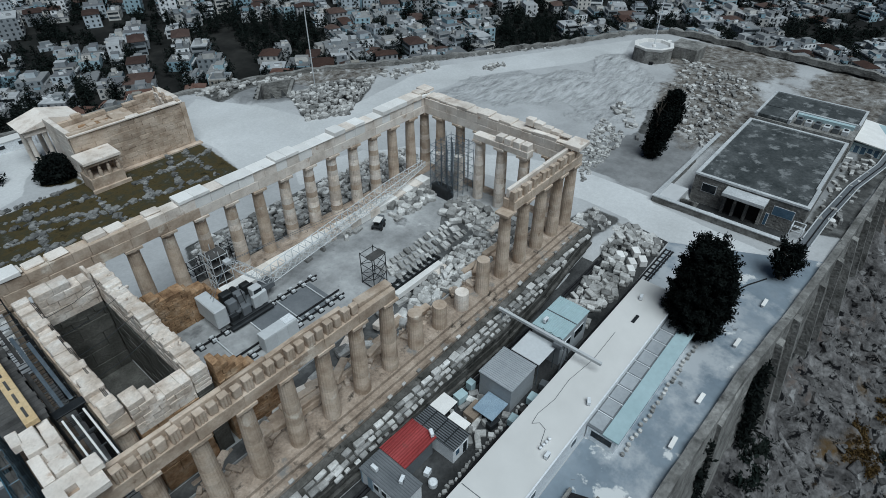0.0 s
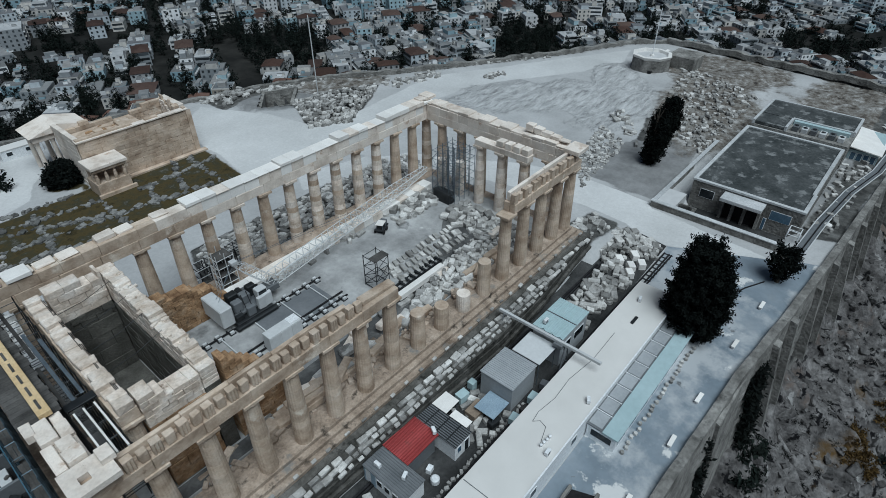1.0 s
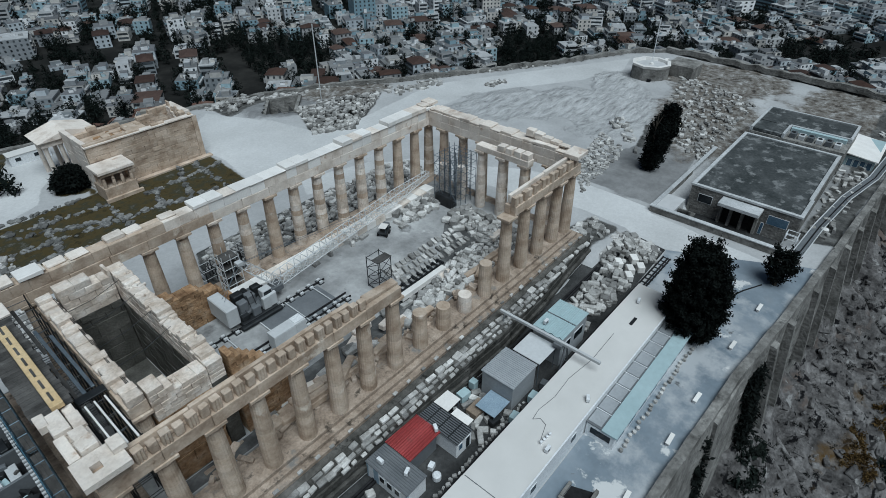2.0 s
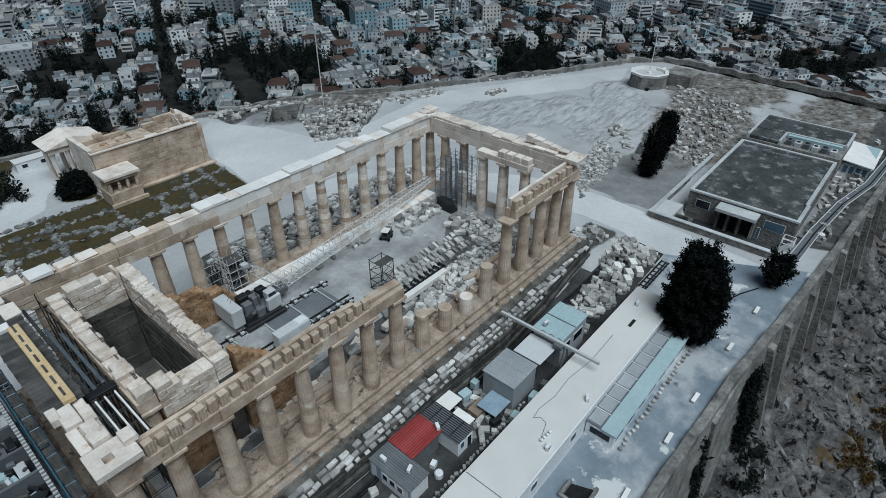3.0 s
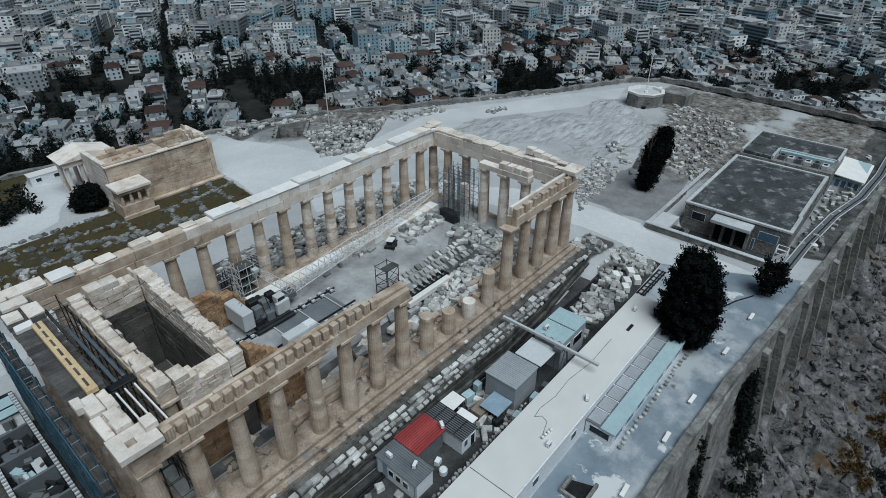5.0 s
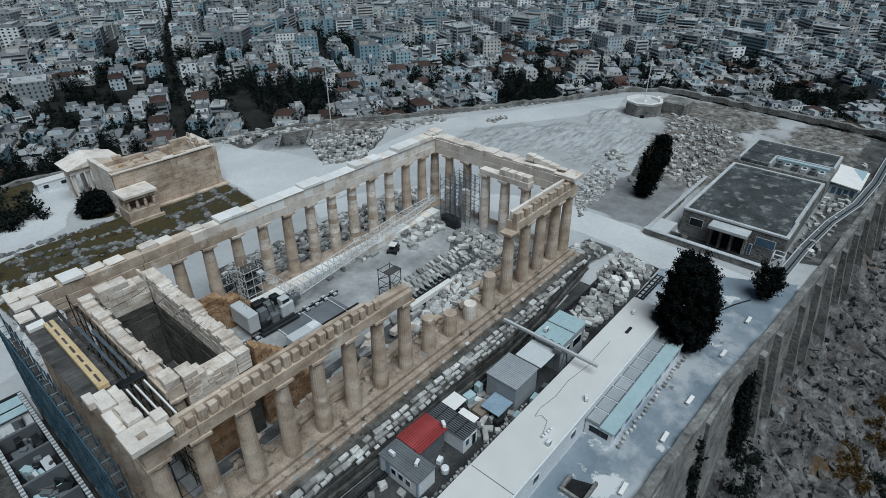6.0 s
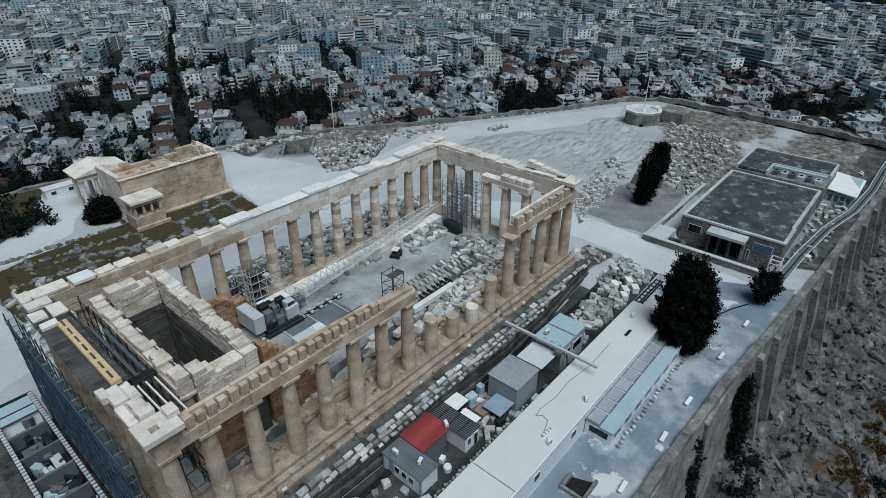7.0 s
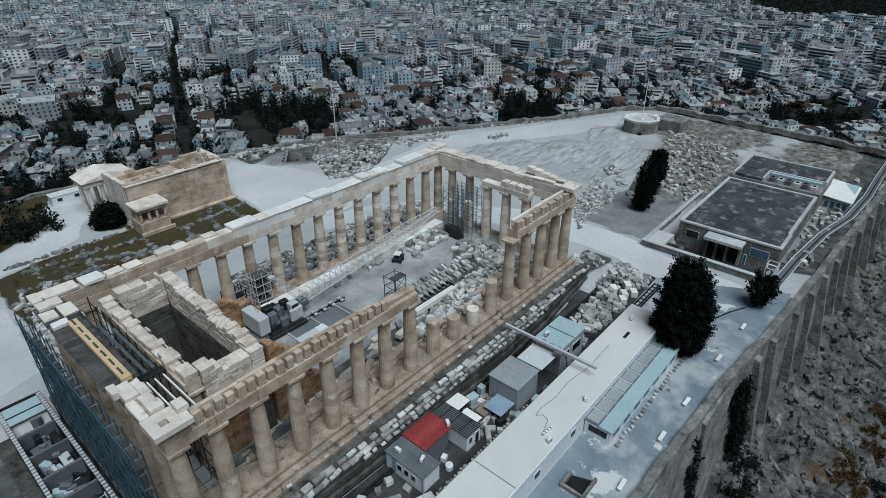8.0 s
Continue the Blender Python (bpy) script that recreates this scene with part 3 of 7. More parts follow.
def buttress(x, y, w, drop, reach):
    bm = bmesh.new()
    prof = [(0.3, -5.6), (-0.9, -5.9), (-reach, -5.5 - drop), (0.3, -5.5 - drop)]
    a = [bm.verts.new((-w / 2 + R.uniform(-.1, .1), o, z)) for o, z in prof]
    b = [bm.verts.new((w / 2 + R.uniform(-.1, .1), o, z)) for o, z in prof]
    n = len(prof)
    for i in range(n):
        bm.faces.new((a[i], a[(i + 1) % n], b[(i + 1) % n], b[i]))
    bm.faces.new(a[::-1])
    bm.faces.new(b)
    bmesh.ops.recalc_face_normals(bm, faces=bm.faces[:])
    return solid("buttress", bm, RUBBLE, "sloping rubble masonry buttress against the retaining wall", "buttress", "buttresses of the retaining wall", m=pose(x, y, 0))


buttress(34.2, -28.6, 29.0, 22, 3.0)
buttress(57.4, -29.7, 10.4, 24, 3.2)
for x in (70.8, 77.2, 87.5, 96.0, 104.0, 112.0, 121.0, 130, 140, 150, 160, 171):
    y = float(np.interp(x, [p[0] for p in SOUTH], [p[1] for p in SOUTH]))
    buttress(x, y - 0.6, R.uniform(1.0, 1.7), R.uniform(13, 17), R.uniform(2.8, 4.0))

# ---- temple platform ----
platform = tagged(new("temple_platform"), "worn stepped marble platform of the ruined temple", "platform", kind="structure")
for i in range(3):
    o = 0.70 * i
    part("step", bx(-o, -o, -1.62 if i == 2 else -0.54 * (i + 1) - 0.01, 69.5 + o, 30.88 + o, -0.54 * i, 0, 0.04), STEP, platform)
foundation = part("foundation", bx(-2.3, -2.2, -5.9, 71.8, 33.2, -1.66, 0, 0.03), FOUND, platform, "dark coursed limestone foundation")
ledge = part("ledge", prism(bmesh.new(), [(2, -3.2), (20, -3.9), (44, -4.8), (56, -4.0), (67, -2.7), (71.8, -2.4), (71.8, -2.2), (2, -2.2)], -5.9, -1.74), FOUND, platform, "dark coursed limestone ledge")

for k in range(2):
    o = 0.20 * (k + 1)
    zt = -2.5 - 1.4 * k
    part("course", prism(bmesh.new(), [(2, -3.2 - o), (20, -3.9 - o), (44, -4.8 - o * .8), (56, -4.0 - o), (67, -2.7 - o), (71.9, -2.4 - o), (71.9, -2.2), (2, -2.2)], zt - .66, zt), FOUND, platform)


def ax(i):
    """The axis of the i-th column of the long sides."""
    return 1.0 if i == 1 else 68.52 if i == 17 else 4.69 + (i - 2) * 4.296


def ay(i):
    return 1.0 if i == 1 else 29.88 if i == 8 else 4.70 + (i - 2) * 4.296


# ---- columns: eleven fluted drums and a capital ----
DRUMS = 11
DRUM_H = 9.57 / DRUMS


def shaft_radius(z):
    k = z / 9.57
    return 0.953 + (0.741 - 0.953) * k + 0.018 * math.sin(math.pi * k)


def drum_mesh(z0, z1, scale=1.0, flutes=20):
    bm = bmesh.new()
    rings = []
    for z, sh in ((z0, 0.985), (z0 + 0.03, 1.0), (z1 - 0.03, 1.0), (z1, 0.985)):
        r = shaft_radius(z) * sh * scale
        ring = []
        for i in range(flutes * 3):
            a = 2 * math.pi * i / (flutes * 3)
            dent = 0.0 if i % 3 == 0 else 0.024
            ring.append(bm.verts.new(((r - dent) * math.cos(a), (r - dent) * math.sin(a), z - z0)))
        rings.append(ring)
    n = flutes * 3
    for a, b in zip(rings, rings[1:]):
        for i in range(n):
            bm.faces.new((a[i], a[(i + 1) % n], b[(i + 1) % n], b[i]))
    bm.faces.new(rings[0][::-1])
    bm.faces.new(rings[-1])
    return bm


DRUM_MESH = {}
for mname, mm in (("old", OLD), ("pale", CREAM), ("new", PALE)):
    for i in range(DRUMS):
        DRUM_MESH[mname, i] = link("drum", drum_mesh(i * DRUM_H, (i + 1) * DRUM_H), mm)


def capital_meshes(mm):
    e = link("echinus", lathe(bmesh.new(), [(0.74, 0), (0.76, 0.06), (0.90, 0.28), (0.99, 0.42), (0.97, 0.50)], 24), mm)
    a = link("abacus", bx(-1.02, -1.02, 0.50, 1.02, 1.02, 0.86, 0.015, 0.04), mm)
    return e, a


CAPS = {"old": capital_meshes(OLD), "pale": capital_meshes(CREAM), "new": capital_meshes(PALE)}


def column(x, y, drums=DRUMS, cap=True, pattern=("old",), scale=1.0, label="weathered fluted marble column of stacked drums", group="outer columns of the temple", z=0.0):
    c = thing("column", pose(x, y, z, 0, 0, R.uniform(0, 18)), label, "column", group)
    for i in range(drums):
        kind = pattern[i % len(pattern)]
        part("drum", DRUM_MESH[kind, i], None, c, "", Matrix.LocRotScale((0, 0, i * DRUM_H), None, (scale, scale, 1)))
    if cap:
        kind = pattern[-1]
        m = Matrix.LocRotScale((0, 0, 9.57), Euler((0, 0, -c.rotation_euler.z)), (scale, scale, 1))
        part("echinus", CAPS[kind][0], None, c, "", m)
        part("abacus", CAPS[kind][1], None, c, "", m)
    return c


O, P, N = "old", "pale", "new"
for i in range(1, 18):
    if i in (9, 10, 11, 12):
        continue
    column(ax(i), 1.0)
column(ax(9), 1.0, 6, False, label="broken fluted marble column, six drums left")
column(ax(10), 1.0, 4, False, label="broken fluted marble column stump of few drums")
column(ax(11), 1.0, 3, False, (P, P, N), label="short column stump topped by a new white drum")
column(ax(12), 1.0, 6, False, label="broken fluted marble column, pale top drum")
north_patterns = {1: (O,), 2: (O,), 3: (O,), 4: (O,), 5: (O,), 6: (O,), 7: (O, O, P), 8: (P, O, O, P), 9: (O,), 10: (P, P, O, P), 11: (O, P, P), 12: (P, O, P, P), 13: (P, P, P, O), 14: (N, P, O), 15: (O,), 16: (O,), 17: (P, O, O)}
for i in range(1, 18):
    column(ax(i), 29.88, pattern=north_patterns[i])
for j in range(2, 8):
    column(1.0, ay(j))
    column(68.52, ay(j), pattern=(O,) if j > 4 else (P, O))


# ---- entablatures ----
def entablature(name, label):
    return thing(name, Matrix(), label, "entablature")


def beam_x(parent, x0, x1, y, z0, z1, w, mm, name, jit=0.03):
    part(name, bx(x0 + 0.012, y - w, z0, x1 - 0.012, y + w, z1, jit, 0.05), mm, parent)


def beam_y(parent, y0, y1, x, z0, z1, w, mm, name, jit=0.03):
    part(name, bx(x - w, y0 + 0.012, z0, x + w, y1 - 0.012, z1, jit, 0.05), mm, parent)


AZ0, AZ1, FZ1, GZ1 = 10.43, 11.78, 13.12, 13.75


def triglyph_mesh(mm):
    bm = bmesh.new()
    w, d = 0.39, 0.34
    ring = [(-w, -d + .08), (-w + .07, -d), (-w + .18, -d), (-w + .25, -d + .09), (-w + .32, -d), (w - .32, -d), (w - .25, -d + .09), (w - .18, -d), (w - .07, -d), (w, -d + .08), (w, d), (-w, d)]
    prism(bm, ring, 0, 1.2)
    box(bm, -w, -d, 1.205, w, d, 1.33, 0.02)
    return link("triglyph", bm, mm)


TRI = {"old": triglyph_mesh(OLD), "pale": triglyph_mesh(PALE)}
METOPE = [link("metope_block", bx(-0.39, -0.26, 0, 0.39, 0.34, h, 0.05, 0.08), OLD) for h in (1.16, 1.24, 1.3)]


def frieze_row(parent, p0, p1, turn, kind="old"):
    """Triglyphs and metope blocks set in turn along a line, with gaps."""
    p0, p1 = Vector(p0), Vector(p1)
    n = round((p1 - p0).length / 1.074)
    for i in range(n + 1):
        p = p0.lerp(p1, i / n)
        m = pose(p.x + R.uniform(-.03, .03), p.y + R.uniform(-.04, .04), AZ1 + 0.005, R.uniform(-1.5, 1.5), R.uniform(-1.5, 1.5), turn + R.uniform(-3, 3))
        if i % 2:
            part("metope_block", METOPE[i // 2 % 3], None, parent, at=m)
        else:
            part("triglyph", TRI[kind], None, parent, at=m)


south_w = entablature("entablature", "weathered marble beam with gapped triglyph blocks, ends broken")
for i in range(1, 8):
    a = 0.05 if i == 1 else ax(i)
    b = ax(i + 1) if i < 7 else ax(8) + 0.75
    for k in (-1, 1):
        beam_x(south_w, a, b, 1.0 + k * 0.46, AZ0 + 0.004, AZ1, 0.44, OLD, "architrave_block")
frieze_row(south_w, (3.3, 0.50, 0), (ax(7) - 0.2, 0.50, 0), 0)
for i in range(2, 7):
    beam_x(south_w, ax(i) - 1.0 if i > 2 else 2.6, ax(i + 1) - 1.0, 1.62, AZ1 + 0.006, 12.72 + R.uniform(-.1, .1), 0.22, OLD, "backing_course", 0.07)
beam_x(south_w, ax(7) + 0.6, ax(8) + 0.8, 1.2, AZ1 + 0.006, 12.25, 0.5, OLD, "broken_block", 0.12)
corner = entablature("cornice_corner", "pale marble cornice corner blocks with a square socket")
part("frieze_block", bx(0.05, 0.05, AZ1 + 0.006, 2.5, 1.9, FZ1, 0.02, 0.03), OLD, corner)
bm = bmesh.new()
prism(bm, [(-0.65, -0.65), (2.7, -0.65), (2.7, 0.25), (-0.65, 0.25)], 0, 0.55)
prism(bm, [(-0.65, 0.254), (0.35, 0.254), (0.35, 1.0), (-0.65, 1.0)], 0, 0.55)
prism(bm, [(1.1, 0.254), (2.7, 0.254), (2.7, 2.2), (1.1, 2.2)], 0, 0.55)
prism(bm, [(-0.65, 1.004), (1.096, 1.004), (1.096, 2.2), (-0.65, 2.2)], 0, 0.55)
part("cornice_slab", bm, PALE, corner, at=pose(0, 0, FZ1 + 0.004))
part("cornice_block", bx(2.0, 0.6, GZ1 - 0.06, 3.0, 1.9, GZ1 + 0.55, 0.04, 0.05), PALE, corner)
part("cornice_block", bx(0.4, 2.3, FZ1, 1.7, 3.6, GZ1 + 0.35, 0.05, 0.05), PALE, corner)
for k, (x0, y0, x1, y1, h) in enumerate([(-0.5, 2.4, 0.3, 5.4, 0.5), (0.5, 3.8, 1.6, 5.2, 0.75), (-0.3, 5.6, 0.9, 8.2, 0.65), (1.0, 5.4, 1.9, 7.4, 0.35), (-0.8, 7.0, -0.1, 8.6, 0.75)]):
    part("cornice_block", bx(x0, y0, FZ1 + 0.004, x1, y1, FZ1 + h, 0.05, 0.05), PALE, corner)

south_e = entablature("entablature", "weathered marble beam with triglyph blocks, broken end")
for i in range(13, 17):
    a = ax(i) if i > 13 else ax(13) + 0.5
    b = ax(i + 1) if i < 16 else 69.45
    for k in (-1, 1):
        beam_x(south_e, a, b, 1.0 + k * 0.46, AZ0 + 0.004, AZ1, 0.44, OLD, "architrave_block")
frieze_row(south_e, (ax(13) + 0.9, 0.50, 0), (68.2, 0.50, 0), 0)
beam_x(south_e, ax(13) + 0.8, 61.0, 1.50, AZ1 + 0.006, 13.1, 0.22, PALE, "backing_course", 0.04)
beam_x(south_e, 61.0, 68.0, 1.50, AZ1 + 0.006, 13.2, 0.22, PALE, "backing_course", 0.04)

north = entablature("entablature", "long restored marble entablature patched with white blocks")
for i in range(1, 17):
    a = 0.05 if i == 1 else ax(i)
    b = ax(i + 1) if i < 16 else 69.45
    for k in (-1, 1):
        beam_x(north, a, b, 29.88 + k * 0.46, AZ0 + 0.004, AZ1, 0.44, OLD if i < 7 else PALE, "architrave_block")
x, rise = 0.05, 0.1
while x < 69.3:
    w = min(R.uniform(1.6, 2.3), 69.45 - x)
    if w < 0.5:
        break
    mm = OLD if x < 20 else R.choice([PALE, PALE, NEWM])
    for k in (-1, 1):
        part("frieze_block", bx(x + .004, 29.88 + k * 0.45 - 0.43, AZ1 + 0.006, x + w - .004, 29.88 + k * 0.45 + 0.43, FZ1 + R.uniform(-.03, .03), 0.02, 0.04), mm, north)
    if x > 23.5:
        if R.random() < .45:
            rise = R.choice([0.10, 0.12, 0.45, 0.70])
        part("cornice_block", bx(x + .005, 28.85 + R.uniform(-.06, .06), FZ1 + 0.035, x + w - .005, 31.1, FZ1 + 0.04 + rise + R.uniform(-.03, .03), 0.02, 0.04), NEWM if R.random() < 0.8 else PALE, north)
    elif R.random() < 0.8:
        part("cornice_block", bx(x + .1, 29.4 + R.uniform(-.2, .2), FZ1 + 0.035, x + w - .1, 30.9, FZ1 + R.uniform(0.2, 0.55), 0.10, 0.08), PALE, north)
    x += w

east = entablature("entablature", "pale marble entablature with low pediment remains at its ends")
for j in range(1, 8):
    a = ay(j) if j > 1 else 1.95
    b = ay(j + 1) if j < 7 else 28.93
    for k in (-1, 1):
        beam_y(east, a, b, 68.52 + k * 0.46, AZ0 + 0.004, AZ1, 0.44, PALE, "architrave_block")
y = 1.95
while y < 28.7:
    w = min(R.uniform(1.5, 2.2), 28.93 - y)
    if w < 0.4:
        break
    for k in (-1, 1):
        part("frieze_block", bx(68.52 + k * 0.45 - 0.43, y + .01, AZ1 + 0.006, 68.52 + k * 0.45 + 0.43, y + w - .01, FZ1 + R.uniform(-.03, .03), 0.02, 0.04), PALE, east)
    part("cornice_block", bx(67.7 + R.uniform(-.1, .1), y + .01, FZ1 + 0.035, 70.0, y + w - .01, FZ1 + R.uniform(.25, .6), 0.05, 0.06), PALE, east)
    y += w
for k in range(5):
    part("pediment_block", bx(68.5, 2.2 + 1.5 * k, FZ1 + 0.62, 69.6, 3.6 + 1.5 * k, FZ1 + 0.9 + 0.22 * k, 0.08, 0.06), PALE, east)
part("pediment_block", bx(67.0, -0.4, FZ1 + 0.02, 70.0, 2.0, FZ1 + 0.7, 0.05, 0.06), PALE, east)
part("pediment_block", bx(68.0, 28.9, FZ1 + 0.65, 70.0, 31.2, FZ1 + 1.15, 0.08, 0.06), PALE, east)
part("pediment_block", bx(66.5, 29.2, FZ1 + 0.65, 68.0, 30.8, FZ1 + 1.0, 0.08, 0.06), PALE, east)

west = entablature("entablature", "marble entablature under scaffold boards with loose blocks")
for j in range(1, 8):
    a = ay(j) if j > 1 else 1.95
    b = ay(j + 1) if j < 7 else 28.93
    for k in (-1, 1):
        beam_y(west, a, b, 1.0 + k * 0.46, AZ0 + 0.004, AZ1, 0.44, OLD, "architrave_block")
        beam_y(west, a, b, 1.0 + k * 0.45, AZ1 + 0.006, FZ1, 0.42, PALE, "frieze_block")

# ---- inside the temple ----
cella = solid("cella_floor", bx(3.4, 3.6, -0.2, 67.2, 27.4, 0.32, 0, 0.03), CELLA, "dusty grey marble paving of the temple floor", "floor", kind="structure")


def ragged_wall(name, x0, y0, x1, y1, z0, tops, mm, label, course=0.55, length=1.3, parent=None, low=None, change=0):
    """A wall of block courses; tops gives its height at even steps along it."""
    w = parent or thing(name, Matrix(), label, "wall")
    along_x = abs(x1 - x0) >= abs(y1 - y0)
    L = abs(x1 - x0) if along_x else abs(y1 - y0)
    z, row = z0, 0
    fine_course, fine_length = course, length
    while z < max(tops):
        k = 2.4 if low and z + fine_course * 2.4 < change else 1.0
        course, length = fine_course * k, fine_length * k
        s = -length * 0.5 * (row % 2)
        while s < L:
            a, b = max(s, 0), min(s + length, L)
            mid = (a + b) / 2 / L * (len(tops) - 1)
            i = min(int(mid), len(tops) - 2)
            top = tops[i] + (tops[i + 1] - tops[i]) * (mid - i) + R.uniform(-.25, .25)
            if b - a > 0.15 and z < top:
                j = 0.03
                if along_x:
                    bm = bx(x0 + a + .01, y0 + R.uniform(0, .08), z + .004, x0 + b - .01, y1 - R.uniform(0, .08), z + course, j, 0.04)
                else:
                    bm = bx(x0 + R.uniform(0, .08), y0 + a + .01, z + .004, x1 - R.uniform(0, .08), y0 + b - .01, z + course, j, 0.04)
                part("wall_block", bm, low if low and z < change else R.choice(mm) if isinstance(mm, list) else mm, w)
            s += length
        z += course
        row += 1
    return w


CROSS_TOP = [11.2, 12.3, 11.8, 12.8, 12.2, 13.0, 12.9]
# Lower blocks of the cross wall and north anta carry painted porch shade.
ragged_wall("cross_wall", 11.6, 5.5, 13.2, 25.4, 0.33, CROSS_TOP, CREAM, "high ruined marble cross wall with broken top", .45, .95, low=PORCH_SHADE, change=9.2)
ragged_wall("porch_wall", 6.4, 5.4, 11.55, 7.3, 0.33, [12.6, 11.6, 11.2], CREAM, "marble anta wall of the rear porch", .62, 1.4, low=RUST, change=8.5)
ragged_wall("porch_wall", 6.4, 23.7, 11.55, 25.4, 0.33, [13.0, 13.0], CREAM, "marble anta wall of the rear porch", .8, 1.6, low=PORCH_SHADE, change=9.0)
ragged_wall("cella_wall", 13.6, 5.4, 20.5, 7.0, 0.33, [11.6, 9.5, 5.5, 1.5], RUST, "stepped ruin of a burnt ochre cella wall", 0.62, 1.3)
ragged_wall("cella_wall", 13.6, 23.8, 24.0, 25.6, 0.33, [8.0, 5.6, 5.2, 4.4, 1.0], RUST, "ragged ochre stump of a cella wall", 0.62, 1.2)
porch_ent = entablature("porch_entablature", "battered pale marble beam over the rear porch columns")
# Floor sheet coloured dark for the shade at the bottom of the porch.
sheet("porch_floor", [(4.6, 5.4), (11.55, 5.4), (11.55, 25.4), (4.6, 25.4)], .345, PORCH_SHADE, "floor of the rear porch with shade painted into its colour", .02, "floor")
y = 5.6
for j in range(6):
    column(5.5, 6.3 + j * 3.65, scale=0.9, group="rear porch columns", z=0.33)
    part("architrave_block", bx(4.6, y, 10.78, 6.3, y + 3.3, 12.0, 0.05, 0.05), OLD, porch_ent)
    for q in range(3):
        part("frieze_block", bx(4.65 + R.uniform(0, .25), y + 1.1 * q, 12.01, 6.3 - R.uniform(0, .3), y + 1.1 * q + 1.06, 12.8 + R.uniform(-.35, .25), 0.08, 0.08), CREAM, porch_ent)
    y += 3.32

# front porch
for j, (yy, d, pat, cap) in enumerate([(7.3, 11, (P, O, P), True), (11.4, 11, (N, P, P, N), True), (15.5, 11, (P, N, P), True), (23.7, 6, (N, P), False)]):
    column(65.4, yy, d, cap, pat, 0.88, "restored pale fluted marble porch column", "front porch columns", 0.33)
porch_front = entablature("porch_entablature", "restored pale marble beam on the front porch columns")
for a, b in ((6.3, 11.4), (11.4, 16.2)):
    part("architrave_block", bx(64.6, a, 10.78, 66.2, b - 0.02, 11.7, 0.03, 0.04), PALE, porch_front)
for k in range(4):
    part("frieze_block", bx(64.7, 6.4 + k * 1.5, 11.71, 66.1, 7.6 + k * 1.5, 12.7, 0.05, 0.05), PALE, porch_front)

# ---- loose blocks ----
def stone_mesh(sx, sy, sz, mm, jit=0.12):
    bm = bx(-sx / 2, -sy / 2, 0, sx / 2, sy / 2, sz, min(sx, sy, sz) * jit, min(sx, sy, sz) * 0.13)
    return link("stone", bm, mm)


STONES = [stone_mesh(a, b, c, BLOCK, j) for a, b, c, j in
          ((1.6, 0.9, 0.7, .10), (1.2, 1.0, 0.8, .14), (0.9, 0.8, 0.6, .16), (2.1, 0.8, 0.7, .08), (1.4, 1.3, 0.9, .14), (0.7, 0.6, 0.5, .18), (1.8, 1.1, 0.6, .10), (1.0, 0.6, 0.9, .12))]
DRUMST = [link("drum_stone", lathe(bmesh.new(), [(0.72, 0), (0.78, .05), (0.78, 0.7), (0.7, 0.78)], 12, 0.03), BLOCK), link("drum_stone", lathe(bmesh.new(), [(0.5, 0), (0.56, .05), (0.56, 0.5), (0.5, 0.55)], 10, 0.03), BLOCK)]
CAPST = link("capital_stone", lathe(bmesh.new(), [(0.62, 0), (0.66, .05), (0.95, 0.4), (0.95, .55)], 12, 0.02), BLOCK)


def stones(x0, y0, x1, y1, n, z, group, label="rough grey marble block lying on the ground", turn=None, pitch=None, big=1.0, joined=""):
    """Loose blocks scattered or set out in rows over a rectangle."""
    spots = []
    if pitch:
        yy = y0
        while yy < y1:
            xx = x0
            while xx < x1:
                spots.append((xx + R.uniform(-.15, .15) * pitch[0], yy + R.uniform(-.12, .12) * pitch[1]))
                xx += pitch[0]
            yy += pitch[1]
    else:
        tries = 0
        while len(spots) < n and tries < n * 30:
            tries += 1
            p = (R.uniform(x0, x1), R.uniform(y0, y1))
            if all((p[0] - q[0]) ** 2 + (p[1] - q[1]) ** 2 > (1.15 * big) ** 2 for q in spots):
                spots.append(p)
    acc_v, acc_f = [], []
    for (px, py) in spots:
        zz = z(px, py) if callable(z) else z
        k = R.random()
        s = R.uniform(0.75, 1.1) * big
        if joined:
            m = Matrix.LocRotScale((px, py, zz - 0.05), Euler((R.uniform(-.15, .15), R.uniform(-.15, .15), radians(turn + R.uniform(-6, 6)) if turn is not None else R.uniform(0, 6.3))), (s, s, s * R.uniform(.8, 1.2)))
            me = R.choice([STONES[i] for i in (0, 3, 6)]) if pitch else R.choice(DRUMST) if k < .08 else R.choice(STONES)
            base = len(acc_v)
            acc_v += [tuple(m @ v.co) for v in me.vertices]
            acc_f += [tuple(base + i for i in q.vertices) for q in me.polygons]
            continue
        if k < 0.10 and not pitch:
            ob = new("column_drum", R.choice(DRUMST))
            lab, cat = "grey marble column drum fragment lying on the ground", "column drum"
        else:
            ob = new("marble_block", R.choice([STONES[i] for i in (0, 3, 6)]) if pitch else R.choice(STONES))
            lab, cat = label, "stone block"
        ob.matrix_basis = Matrix.LocRotScale((px, py, zz - 0.03), Euler((0, 0, radians(turn + R.uniform(-6, 6) if turn is not None else R.uniform(0, 180)))), (s, s, s * R.uniform(.8, 1.1)))
        tagged(ob, lab, cat, group)
    if joined:
        me = bpy.data.meshes.new(joined)
        me.from_pydata(acc_v, [], acc_f)
        me.materials.append(BLOCKS_I)
        tagged(new(joined, me), label, "stone blocks", kind="stuff")


def on_ground(x, y):
    return ground_height(x, y)


stones(42, 10.8, 57, 15.2, 0, 0.32, "blocks set out in rows on the temple floor", "squared grey marble block set out in a row", 72, (1.0, 1.55), 0.72)
